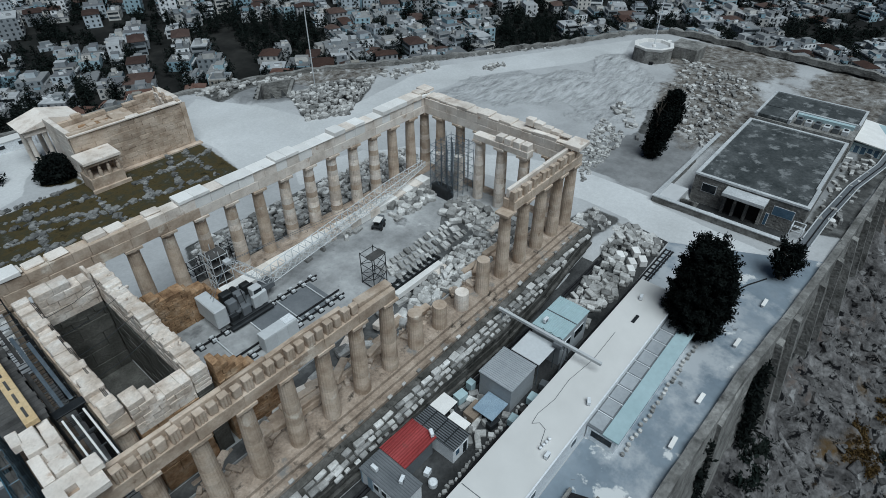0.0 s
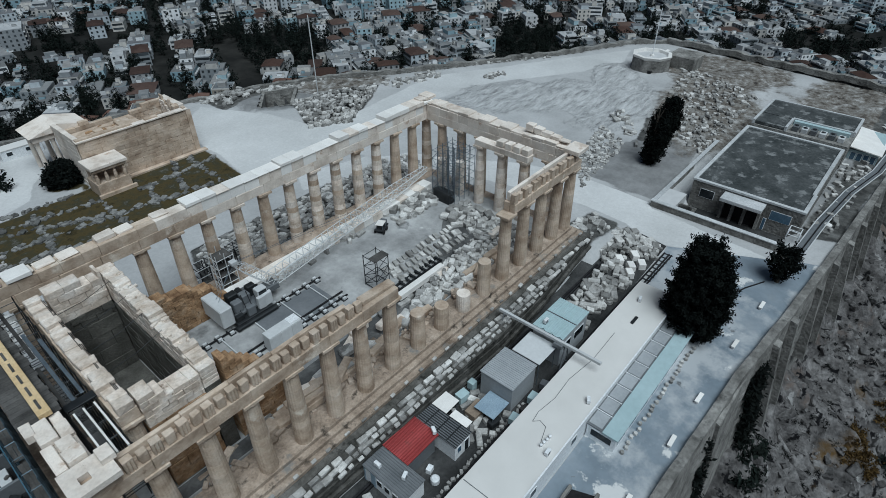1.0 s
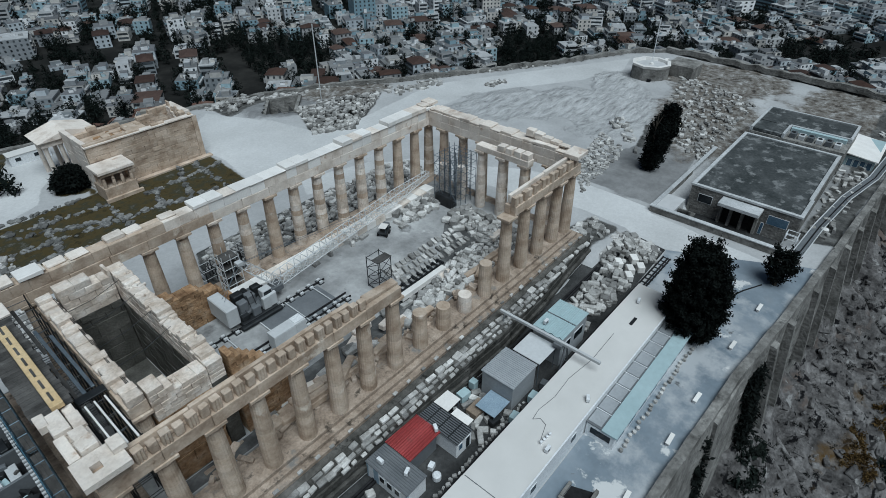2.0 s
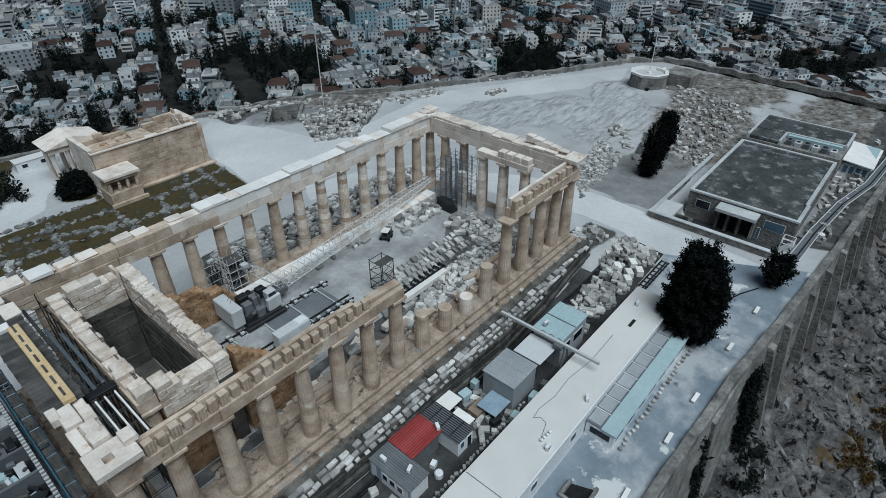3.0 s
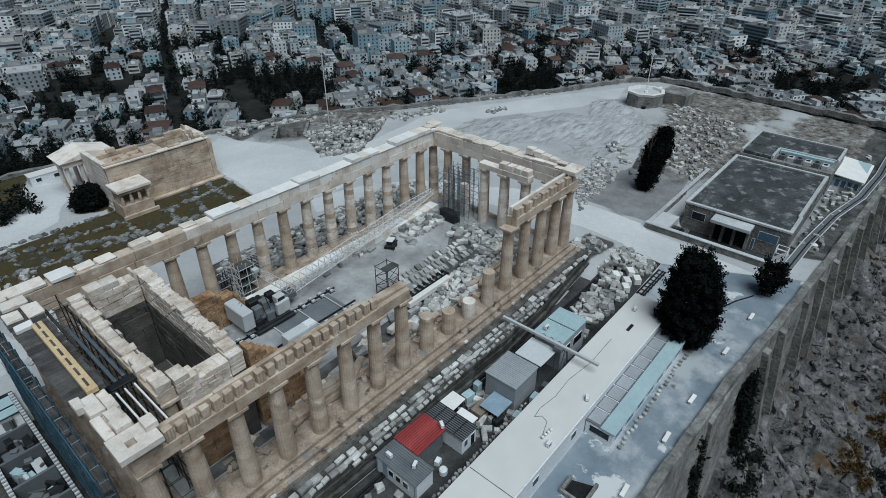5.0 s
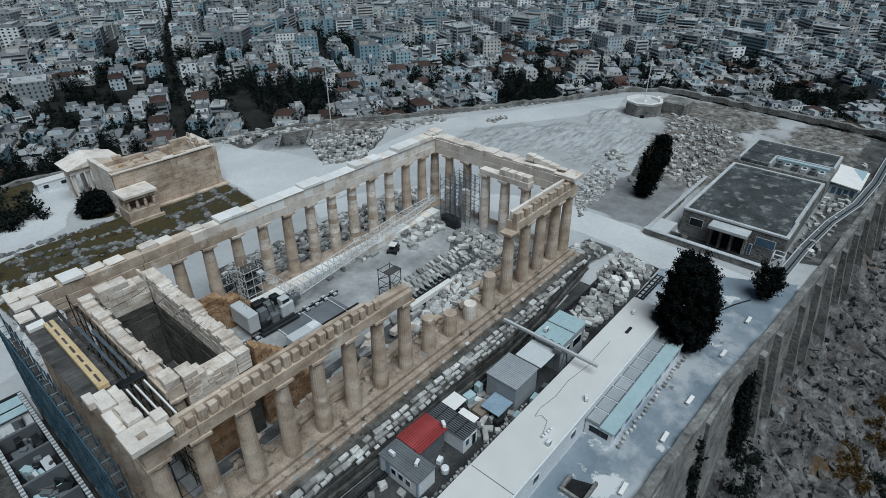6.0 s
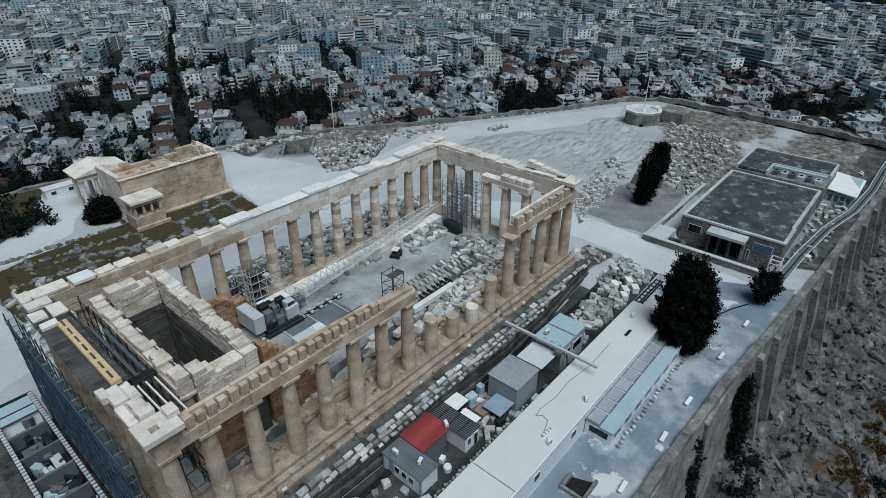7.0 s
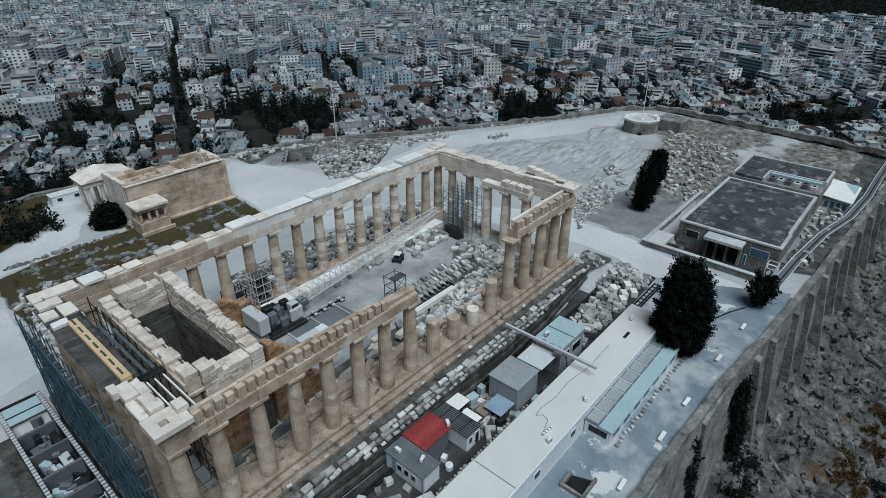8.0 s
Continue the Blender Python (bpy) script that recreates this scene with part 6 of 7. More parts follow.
part("ridge_bar", bx(3.2, -.1, 4.852, 3.35, 4.3, 4.94), GREYM, teals)
cooler(48.6, -8.4, -.55, 0)
for x, y, w, d, h in ((36.6, -12.2, 1.2, 1.0, 1.2), (43.2, -12.1, 1.0, .9, 1.1), (38.6, -12.3, 1.1, .8, .9), (40.5, -12.2, 1.3, .9, 1.3), (34.9, -10.6, 1.6, .8, .9), (35.3, -5.5, 1.5, 1.1, 1.2), (37.4, -5.4, .9, .9, 1.4)):
    solid("crate", bx(-w / 2, -d / 2, 0, w / 2, d / 2, h, .02, .04), R.choice((GREYM, DARKM, TIMBER, TEAL)), "worn site crate standing in the yard", "crate", "crates in the yard", m=pose(x, y, -5.5, 0, 0, R.uniform(-10, 10)))

# gantry over the yard
gantry = thing("gantry_crane", pose(46.6, 0, -5.5), "pale steel gantry crane beam spanning the yard", "gantry crane")
part("beam", bx(-.19, -17.2, 5.0, .19, -2.6, 5.42, 0, .03), CRANEW, gantry)
part("hoist", bx(-.5, -12.2, 4.4, .5, -11.0, 5.0, 0, .05), GREYM, gantry)
for yy in (-3.4, -12.6):
    for s in (-1, 1):
        part("leg", bar(bmesh.new(), (s * .2, yy, 5.0), (s * 1.3, yy, 0.15), .12), GREYM, gantry)
        part("brace", bar(bmesh.new(), (s * .6, yy, 3.4), (-s * .95, yy, 1.6), .06), GREYM, gantry)
    part("sill", bx(-1.6, yy - .15, 0, 1.6, yy + .15, .22), DARKM, gantry)
for i in range(6):
    part("lattice", bar(bmesh.new(), (.35, -8.4 - .6 * i, 5.0 + .5 * (i % 2)), (.35, -9.0 - .6 * i, 5.0 + .5 * ((i + 1) % 2)), .04), DARKM, gantry)

# tracks beside the depot
track = thing("site_track", Matrix(), "dark steel track rails beside the depot", "rail track")
for yy in (-13.15, -12.75, -12.0):
    rails_on(track, "rail", 8, 80, yy, -5.5, BLACK, .11, .22)
for i in range(60):
    part("sleeper", bx(9 + i * 1.2, -13.35, -5.495, 9.25 + i * 1.2, -11.85, -5.42), DARKM, track)
for i in range(34):
    ob = new("kerb_block", STONES[5])
    s = R.uniform(.5, .8)
    ob.matrix_basis = Matrix.LocRotScale((19 + i * .62, -11.55 + R.uniform(-.12, .12), -5.5), Euler((0, 0, R.uniform(0, 3))), (s, s * .8, s))
    tagged(ob, "small pale block lined up along the track", "stone block", "small blocks along the track")
ledge_rail = thing("ledge_rail", Matrix(), "black rail and hose along the foundation ledge", "rail track")
for yy, xa, xb in ((-5.1, 8, 70), (-5.5, 8, 72)):
    rails_on(ledge_rail, "rail", xa, xb, yy, -5.5, BLACK, .13, .3)

heap("stored_blocks", [(54.8, -11.3), (71, -11.0), (73, -5.9), (54.8, -5.9)], 120, -5.5, "many rough grey marble blocks stored in a yard", 1.05, 2, .35)
heap("stored_blocks", [(76, -11.0), (81.5, -10.8), (82, -5.9), (77, -5.9)], 70, -5.5, "many rough grey marble blocks stored in a yard", .85, 2, .4)
for x, y in ((70.6, -10.2), (72.4, -9.6), (74.0, -10.6), (72.8, -7.4), (75.4, -8.8)):
    solid("white_block", bx(-.8, -.55, 0, .8, .55, 1.1, .04, .06), NEWM, "squared new white marble block in the yard", "stone block", "white blocks in the yard", m=pose(x, y, -5.5, 0, 0, R.uniform(20, 50)))
heap("stored_blocks", [(70, -8), (81, -8), (82, -4.6), (72, -4.2)], 70, -5.5, "many pale marble blocks stored at the yard end", .95, 3, .5)
stones(72, -5.9, 82, -3.4, 22, -5.52, "", "many rough grey marble blocks stored in a yard", big=1.1, joined="stored_blocks")
stones(8, -11.4, 19.8, -5.9, 52, -5.52, "", "large pale marble blocks stored by the cabins", big=1.35, joined="stored_blocks")
stones(31, -11.3, 37, -5.9, 22, -5.52, "blocks by the canopies", big=.9)
for x, y in ((45.9, -27.2), (53.9, -27.3), (36, -26.6), (66, -27.6), (76.5, -28.0), (71, -24.5)):
    b = thing("bench", pose(x, y, -5.49, 0, 0, R.uniform(-4, 4)), "white stone bench near the terrace wall", "bench", "benches along the terrace")
    part("seat", bx(-.9, -.25, .36, .9, .25, .5, 0, .02), NEWM, b)
    part("support", bx(-.75, -.2, 0, -.5, .2, .358), NEWM, b)
    part("support", bx(.5, -.2, 0, .75, .2, .358), NEWM, b)

# ---- museum ----
museum = thing("museum", pose(100, -27, -7.0), "low grey stone museum with a dark pebbled flat roof", "museum")
part("wall", bx(0, 0, -.3, 31, 18.8, 5.5, 0, .03), RUBBLE, museum)
part("roof", bx(.5, .5, 5.504, 30.6, 18.3, 5.62), ROOFPEB, museum, "dark pebbled flat roof with pale gravel patches")
for x0, y0, x1, y1 in ((-.15, -.15, .5, 18.95), (.504, 18.3, 31, 18.95), (.504, -.15, 7.4, .5), (7.404, .1, 31, .75), (30.4, .754, 31.05, 18.296)):
    part("parapet", bx(x0, y0, 5.504, x1, y1, 5.9, 0, .03), COPING, museum)
part("canopy", bx(-3.0, 6.0, 4.55, -.004, 13.0, 5.2, 0, .05), COPING, museum, "projecting pale concrete entrance canopy")
part("entrance", bx(-.05, 6.6, 0, .02, 12.6, 4.4), BLACK, museum)
for yy in (6.2, 8.6, 10.6, 12.4):
    part("pier", bx(-1.0, yy, 0, -.1, yy + .5, 4.54, 0, .03), RUBBLE, museum)
window_y(museum, 0, 1.6, 5.0, 2.6, 4.4, -1, GLASS_B)
window_y(museum, 0, 14.6, 17.2, 2.6, 4.3, -1)
window_y(museum, 0, 5.2, 5.8, 0.2, 2.6, -1, GLASS_B, "door")
wing = thing("museum_wing", pose(131.2, -27.2, -7.0), "rear museum wing with sunken plant deck on its roof", "museum")
part("wall", bx(0, 0, -.3, 15.4, 18.4, 6.4, 0, .03), RUBBLE, wing)
part("roof", bx(6.0, .5, 6.404, 15.0, 18.0, 7.2), ROOFPEB, wing)
part("roof", bx(.3, 12.0, 6.404, 5.99, 18.0, 7.1), ROOFPEB, wing)
for x0, y0, x1, y1 in ((5.9, .2, 6.4, 11.9), (15.0, 0, 15.5, 18.4), (6.0, 0, 15, .5), (0, 18.0, 15, 18.5), (0.0, 11.6, 5.89, 12.1)):
    part("parapet", bx(x0, y0, 6.41, x1, y1, 7.45, 0, .03), COPING, wing)
part("glass_strip", bx(4.9, .8, 6.41, 5.88, 11.4, 7.25, 0, .02), TEAL, wing, "pale teal skylight strip")
for i in range(6):
    u = part("plant_unit", bx(1.2, 1.2 + 1.7 * i, 6.41, 3.2, 2.4 + 1.7 * i, 7.3 + .15 * (i % 2), 0, .04), GREYM if i % 2 else CRANEW, wing, "roof cooling plant unit")
    part("fan", lathe(bmesh.new(), [(.4, 0), (.42, .1), (.3, .12)], 10), DARKM, u, at=pose(2.2, 1.8 + 1.7 * i, 7.32 + .15 * (i % 2)))
sheet("yard_floor", [(93.1, -26.4), (99.9, -26.4), (99.9, -8.0), (93.1, -8.0)], -6.85, DIRT, "sunken grey museum forecourt", 0.3, "floor")
front = thing("forecourt_wall", Matrix(), "low grey forecourt wall with pale coping", "wall", kind="structure")
part("wall", bx(92.4, -26.6, -7.1, 93.0, -3.9, -4.3, 0, .03), RUBBLE, front)
part("coping", bx(92.25, -26.7, -4.296, 93.15, -3.8, -4.1, 0, .03), COPING, front)
part("wall", bx(93.02, -4.6, -7.1, 112, -4.0, -4.3, 0, .03), RUBBLE, front)
part("coping", bx(93.16, -4.7, -4.296, 126, -3.9, -4.1, 0, .03), COPING, front)
part("landing", bx(93.02, -8.0, -7.1, 99.0, -4.62, -4.32, 0, .02), ROAD, front, "pale smooth landing slab")
ramp_ = thing("stairs", pose(95.0, -8.6, -6.85), "grey stone stairs down to the forecourt", "stairs")
for i in range(12):
    part("step", bx(.35 * i, -1.8, 0, .35 * (i + 1) - .004, 0.4, 2.45 - .2 * i, 0, .01), RUBBLE, ramp_)
for k, (x, y) in enumerate(((93.9, -14.2), (97.0, -27.6))):
    s = 1.0 if k == 0 else 1.8
    cg = thing("metal_cage", pose(x, y, -6.85 if k == 0 else -5.2), "white tubular metal cage frame", "cage")
    for a in (0, s):
        for b in (0, s):
            part("post", bar(bmesh.new(), (a, b, 0), (a, b, 1.7), .07), WHITE, cg)
        for zz in (.9, 1.7):
            part("rail", bar(bmesh.new(), (a, 0, zz), (a, s, zz), .06), WHITE, cg)
            part("rail", bar(bmesh.new(), (0, a, zz), (s, a, zz), .06), WHITE, cg)
kiosk = thing("kiosk", pose(138, -32.6, -6.0), "kiosk with a tilted white roof and blue glazed front", "kiosk")
part("wall", bx(0, 0, -.3, 13.5, 5.4, 2.6, 0, .03), TEAL, kiosk)
bm = bmesh.new()
v = [bm.verts.new(p) for p in ((-.6, -.5, 2.65), (14, -.5, 2.0), (14, 6, 2.7), (-.6, 6, 3.3), (-.6, -.5, 2.85), (14, -.5, 2.2), (14, 6, 2.9), (-.6, 6, 3.5))]
for f in ((3, 2, 1, 0), (4, 5, 6, 7), (0, 1, 5, 4), (1, 2, 6, 5), (2, 3, 7, 6), (3, 0, 4, 7)):
    bm.faces.new([v[i] for i in f])
part("roof", bm, NEWM, kiosk)
for i in range(4):
    window_y(kiosk, 0, .3 + 1.2 * i, 1.3 + 1.2 * i, .5, 2.2, -1, GLASS_B)
lane = [(92.5, -28.6), (106, -29.4), (121, -31.0), (134, -33.6), (150, -34.9), (166, -35.2), (184, -35.8)]
walkway = thing("walkway", Matrix(), "narrow paved walkway with pale rails along the wall top", "walkway", kind="structure")
for (x0, y0), (x1, y1) in zip(lane, lane[1:]):
    part("slab", prism(bmesh.new(), [(x0, y0 - .7), (x1, y1 - .7), (x1, y1 + .9), (x0, y0 + .9)], -5.6, -5.1), GREYM, walkway)
    for o in (-.75, -.1, .9):
        part("rail", bar(bmesh.new(), (x0, y0 + o, -4.95), (x1, y1 + o, -4.95), .11), CRANEW if o != -.1 else BLACK, walkway)
stones(100, -32.0, 165, -30.2, 40, on_ground, "", "broken blocks along the walkway", big=.8, joined="broken_blocks")
stones(103, -30.0, 135, -27.6, 26, on_ground, "", "broken blocks beside the museum", big=.8, joined="broken_blocks")

hut = shed_building("site_hut", 20.4, 104.6, 28.2, 107.4, -4.85, -2.5, WHITE, WHITE_ROOF, "low white site hut near the north wall", "hut")
window_x(hut, 0, 1.0, 2.2, .9, 1.8, -1)
window_x(hut, 0, 4.6, 5.8, .9, 1.8, -1)

# ---- the city ----
CDIR = math.atan2(986, 468)


class Town:
    """Gathers many plain buildings into one mesh."""

    def __init__(self):
        self.v, self.f, self.m = [], [], []

    def quad(self, pts, mi):
        k = len(self.v)
        self.v += pts
        self.f.append(tuple(range(k, k + len(pts))))
        self.m.append(mi)

    def shell(self, c, u, w, hx, hy, z0, z1, mi, top):
        k = len(self.v)
        ring = [(c[0] + u[0] * a * hx + w[0] * b * hy, c[1] + u[1] * a * hx + w[1] * b * hy) for a, b in ((-1, -1), (1, -1), (1, 1), (-1, 1))]
        self.v += [(x, y, z0) for x, y in ring] + [(x, y, z1) for x, y in ring]
        for i in range(4):
            j = (i + 1) % 4
            self.f.append((k + i, k + j, k + 4 + j, k + 4 + i))
            self.m.append(mi)
        if top is not None:
            self.f.append((k + 4, k + 5, k + 6, k + 7))
            self.m.append(top)

    def gable(self, c, u, w, hx, hy, z, rise, mi):
        k = len(self.v)
        o = 0.4
        P = lambda a, b, h: (c[0] + u[0] * a + w[0] * b, c[1] + u[1] * a + w[1] * b, h)
        self.v += [P(-hx - o, -hy - o, z), P(hx + o, -hy - o, z), P(hx + o, hy + o, z), P(-hx - o, hy + o, z), P(-hx * .45, 0, z + rise), P(hx * .45, 0, z + rise)]
        for f in ((0, 1, 5, 4), (1, 2, 5), (2, 3, 4, 5), (3, 0, 4)):
            self.f.append(tuple(k + i for i in f))
            self.m.append(mi)

    def building(self, c, ang, hx, hy, z0, floors, tiled, fine, rng):
        u, w = (math.cos(ang), math.sin(ang)), (-math.sin(ang), math.cos(ang))
        fh = 3.1
        z1 = z0 + floors * fh
        self.shell(c, u, w, hx, hy, z0 - 6, z1, 0, 1)
        if tiled:
            self.gable(c, u, w, hx, hy, z1 + 0.05, rng.uniform(1.2, 2.2), 2)
        else:
            if rng.random() < 0.75:
                q = (c[0] + rng.uniform(-.3, .3) * hx, c[1] + rng.uniform(-.3, .3) * hy)
                self.shell(q, u, w, hx * rng.uniform(.25, .6), hy * rng.uniform(.25, .6), z1, z1 + rng.uniform(2.2, 3.2), 0, 1)
            if fine and rng.random() < .6:
                q = (c[0] + rng.uniform(-.6, .6) * hx, c[1] + rng.uniform(-.6, .6) * hy)
                self.shell(q, u, w, 1.0, 1.0, z1, z1 + 1.2, 0, 1)
            for q in range(3 if fine else 1):
                e = (c[0] + rng.uniform(-.75, .75) * hx, c[1] + rng.uniform(-.75, .75) * hy)
                self.shell(e, u, w, rng.uniform(.5, 1.5), rng.uniform(.5, 1.5), z1, z1 + rng.uniform(.8, 1.8), 0, 1)
            side = rng.choice((-1, 1))
            for fl in range(1, floors):
                # balconies along one front
                q = (c[0] + w[0] * side * (hy + .6), c[1] + w[1] * side * (hy + .6))
                self.shell(q, u, w, hx * .9, .6, z0 + fl * fh - .1, z0 + fl * fh + .9, 0, 1)
        ww = 1.3 if fine else 2.2
        for (d, e, hd, he) in ((u, w, hx, hy), (w, u, hy, hx)):
            for s in (-1, 1):
                n = max(2, int(2 * hd / (3.2 if fine else 5.0)))
                band = rng.random() < 0.3
                for fl in range(floors):
                    zb = z0 + fl * fh + 0.9
                    if band:
                        cols = [(0.0, hd * 0.86)]
                    else:
                        cols = [((-1 + (2 * i + 1) / n) * hd, ww / 2) for i in range(n)]
                    off = s * (he + 0.06)
                    for o, half in cols:
                        pts = []
                        for a, zz in ((-half, zb), (half, zb), (half, zb + 1.5), (-half, zb + 1.5)):
                            pts.append((c[0] + d[0] * (o + a) + e[0] * off, c[1] + d[1] * (o + a) + e[1] * off, zz))
                        self.quad(pts, 3)

    def done(self, name, label):
        me = bpy.data.meshes.new(name)
        me.from_pydata(self.v, [], self.f)
        for mm in (HWALL_I, HROOF_I, TROOF_I, WIN_I):
            me.materials.append(mm)
        me.polygons.foreach_set("material_index", np.array(self.m, np.int32))
        me.update()
        return tagged(new(name, me), label, "city district", kind="stuff")


def city_height(x, y):
    return -74.0 + 6.0 * fbm(x, y, 600.0, 2)


rng = random.Random(21)


# ---- houses nearest to the hill, each with its parts ----
def house(kind, rr):
    """A small town house: body, tiled or flat roof, rows of windows, chimney."""
    hx, hy, fl = rr.uniform(4.6, 7.0), rr.uniform(4.4, 6.4), (2, 2, 3, 1, 3, 2, 2, 3)[kind % 8]
    tiled = kind % 3 != 1
    h = thing("town_house", pose(0, 0, -500), "pale stucco town house with tiled roof and dark windows" if tiled else "pale stucco town house with flat roof and parapet", "house", "houses below the hill")
    H = fl * 3.1
    part("wall", bx(-hx, -hy, -5, hx, hy, H), HWALL, h)
    if tiled:
        bm = bmesh.new()
        o, r = .45, rr.uniform(1.3, 2.3)
        v = [bm.verts.new(q) for q in ((-hx - o, -hy - o, H), (hx + o, -hy - o, H), (hx + o, hy + o, H), (-hx - o, hy + o, H), (-hx * .45, 0, H + r), (hx * .45, 0, H + r))]
        for f in ((0, 1, 5, 4), (1, 2, 5), (2, 3, 4, 5), (3, 0, 4), (3, 2, 1, 0)):
            bm.faces.new([v[q] for q in f])
        part("roof", bm, TILE, h)
        part("chimney", bx(hx * .3, -.9, H + .3, hx * .3 + .7, -.2, H + r + .6), HWALL, h)
    else:
        rf = part("roof", bx(-hx + .25, -hy + .25, H + .004, hx - .25, hy - .25, H + .12), GREYM, h)
        for a, b, c, d in ((-hx, -hy, hx, -hy + .25), (-hx, hy - .25, hx, hy), (-hx, -hy + .254, -hx + .25, hy - .254), (hx - .25, -hy + .254, hx, hy - .254)):
            part("parapet", bx(a, b, H + .004, c, d, H + .8), HWALL, h)
        part("roof_room", bx(-hx * .2, -hy * .3, H + .124, hx * .5, hy * .5, H + 2.6), HWALL, h)
    wm = link("window", bx(-.5, -.08, 0, .5, .08, 1.5), WIN_I)
    for q in range(fl):
        n = max(2, int(hx * 2 / 3.2))
        for w in range(n):
            xx = -hx + (2 * w + 1) * hx / n
            for sgn in (-1, 1):
                part("window", wm, None, h, at=pose(xx, sgn * hy, q * 3.1 + .9))
        n = max(2, int(hy * 2 / 3.4))
        for w in range(n):
            yy = -hy + (2 * w + 1) * hy / n
            for sgn in (-1, 1):
                part("window", wm, None, h, at=pose(sgn * hx, yy, q * 3.1 + .9, 0, 0, 90))
    return h


KINDS = [house(k, random.Random(100 + k)) for k in range(8)]
plots, tree_spots = [], []
near_town, far_town = Town(), Town()
cu = (math.cos(CDIR), math.sin(CDIR))
cw = (cu[1], -cu[0])
PU, PV = 13.6, 13.2
for iu in range(-50, 150):
    for iv in range(-75, 130):
        pu, pv = iu * PU, iv * PV
        street = iv == 0 or (iv % 7 == 3 and fbm(pu, pv, 210.0, 2) > -.05) or (iu % 9 == 0 and fbm(pv, pu, 230.0, 2) > 0)
        warp = 26 if abs(iv) > 3 else 8
        x = 159 + cu[0] * pu + cw[0] * pv + warp * fbm(pu, pv, 330.0, 2) + rng.uniform(-2.6, 2.6)
        y = 344 + cu[1] * pu + cw[1] * pv + warp * fbm(pv + 900, pu, 330.0, 2) + rng.uniform(-2.6, 2.6)
        dist = math.hypot(x - 5, y + 36)
        az = math.degrees(math.atan2(y + 36, x - 5))
        if dist > 1780 or az < -5 or az > 89:
            continue
        rd = float(rim_distance(np.array(x), np.array(y)))
        if rd > -105 - 30 * fbm(x, y, 120.0, 2):
            continue
        hillwood = ((x - 1420) / 330) ** 2 + ((y - 130) / 190) ** 2 < 1
        if hillwood:
            tree_spots.append((x, y, city_height(x, y), rng.uniform(5, 8), rng.uniform(10, 26)))
            continue
        ruins = 70 < x < 185 and 365 < y < 500 and y > 320 + .45 * x
        if ruins and rng.random() < .5:
            if rng.random() < .6:
                tree_spots.append((x, y, city_height(x, y), rng.uniform(2, 4), rng.uniform(3, 7)))
            continue
        park = fbm(x + 400, y, 75.0, 3) > (.20 if x < 260 and dist < 620 else .34 if dist < 520 else .38)
        if street:
            if iv == 0 and dist > 420 and rng.random() < .8 or rng.random() < .18:
                tree_spots.append((x, y, city_height(x, y), rng.uniform(2, 3.4), rng.uniform(5, 9)))
            continue
        if park or rng.random() < ((.20 if x < 240 else .16) if dist < 620 else .09):
            for _ in range(4 if dist < 620 else 2):
                tree_spots.append((x + rng.uniform(-5, 5), y + rng.uniform(-5, 5), city_height(x, y), *((1.5, rng.uniform(12, 17)) if rng.random() < .25 else (rng.uniform(2.8, 5.5), rng.uniform(6, 12)))))
            continue
        turn = CDIR + .8 * fbm(x, y, 150.0, 2) + rng.uniform(-.14, .14)
        old = -rd < 400 + 120 * fbm(x, y, 90.0, 2)
        plots.append((dist, x, y, turn, old))
        if dist < 640 and rng.random() < .7:
            for _ in range(2):
                a = rng.uniform(0, 6.28)
                tree_spots.append((x + 8 * math.cos(a), y + 8 * math.sin(a), city_height(x, y), rng.uniform(2, 3.8), rng.uniform(5, 11)))
plots.sort()
for i, (dist, x, y, turn, old) in enumerate(plots):
    z = city_height(x, y)
    if i < 104:
        k = copy_thing(KINDS[rng.randrange(8)], pose(x, y, z, 0, 0, math.degrees(turn)))
        continue
    big = not old and rng.random() < .09
    floors = rng.choice((1, 2, 2, 2, 3, 3)) if old else rng.choice((2, 2, 3, 3, 4, 4, 5) if dist < 800 else (2, 3, 4, 4, 5, 5, 6)) if not big else rng.choice((5, 6, 7))
    hx, hy = (rng.uniform(11, 15), rng.uniform(8, 11)) if big else (rng.uniform(3.6, 9.6), rng.uniform(3.6, 7.6))
    t = near_town if dist < 600 else far_town
    t.building((x, y), turn, hx, hy, z, floors, old and rng.random() < .22, dist < 600, rng)
for k in KINDS:
    for o in list(k.children_recursive) + [k]:
        bpy.data.objects.remove(o)
near_town.done("old_town", "dense low houses with tiled and flat roofs")
far_town.done("distant_city", "dense pale apartment blocks with flat roofs")

# ---- trees ----
def leaf_mesh(name, spots, size, per, mm, seed, flat=1.0):
    """Small leaf blades in clumps round the given spots."""
    rs = np.random.RandomState(seed)
    s = np.repeat(np.array(spots, float), per, 0)
    n = len(s)
    c = s + rs.normal(0, size * 1.1, (n, 3))
    u = rs.normal(0, 1, (n, 3))
    u /= np.linalg.norm(u, axis=1, keepdims=True)
    w = np.cross(u, rs.normal(0, 1, (n, 3)))
    w /= np.linalg.norm(w, axis=1, keepdims=True)
    L = size * rs.uniform(.6, 1.4, (n, 1))
    v = np.stack([c - u * L, c + w * L * .45, c + u * L * 1.2, c - w * L * .45], 1).reshape(-1, 3)
    me = bpy.data.meshes.new(name)
    me.from_pydata(v.tolist(), [], np.arange(n * 4).reshape(-1, 4).tolist())
    me.materials.append(mm)
    return me


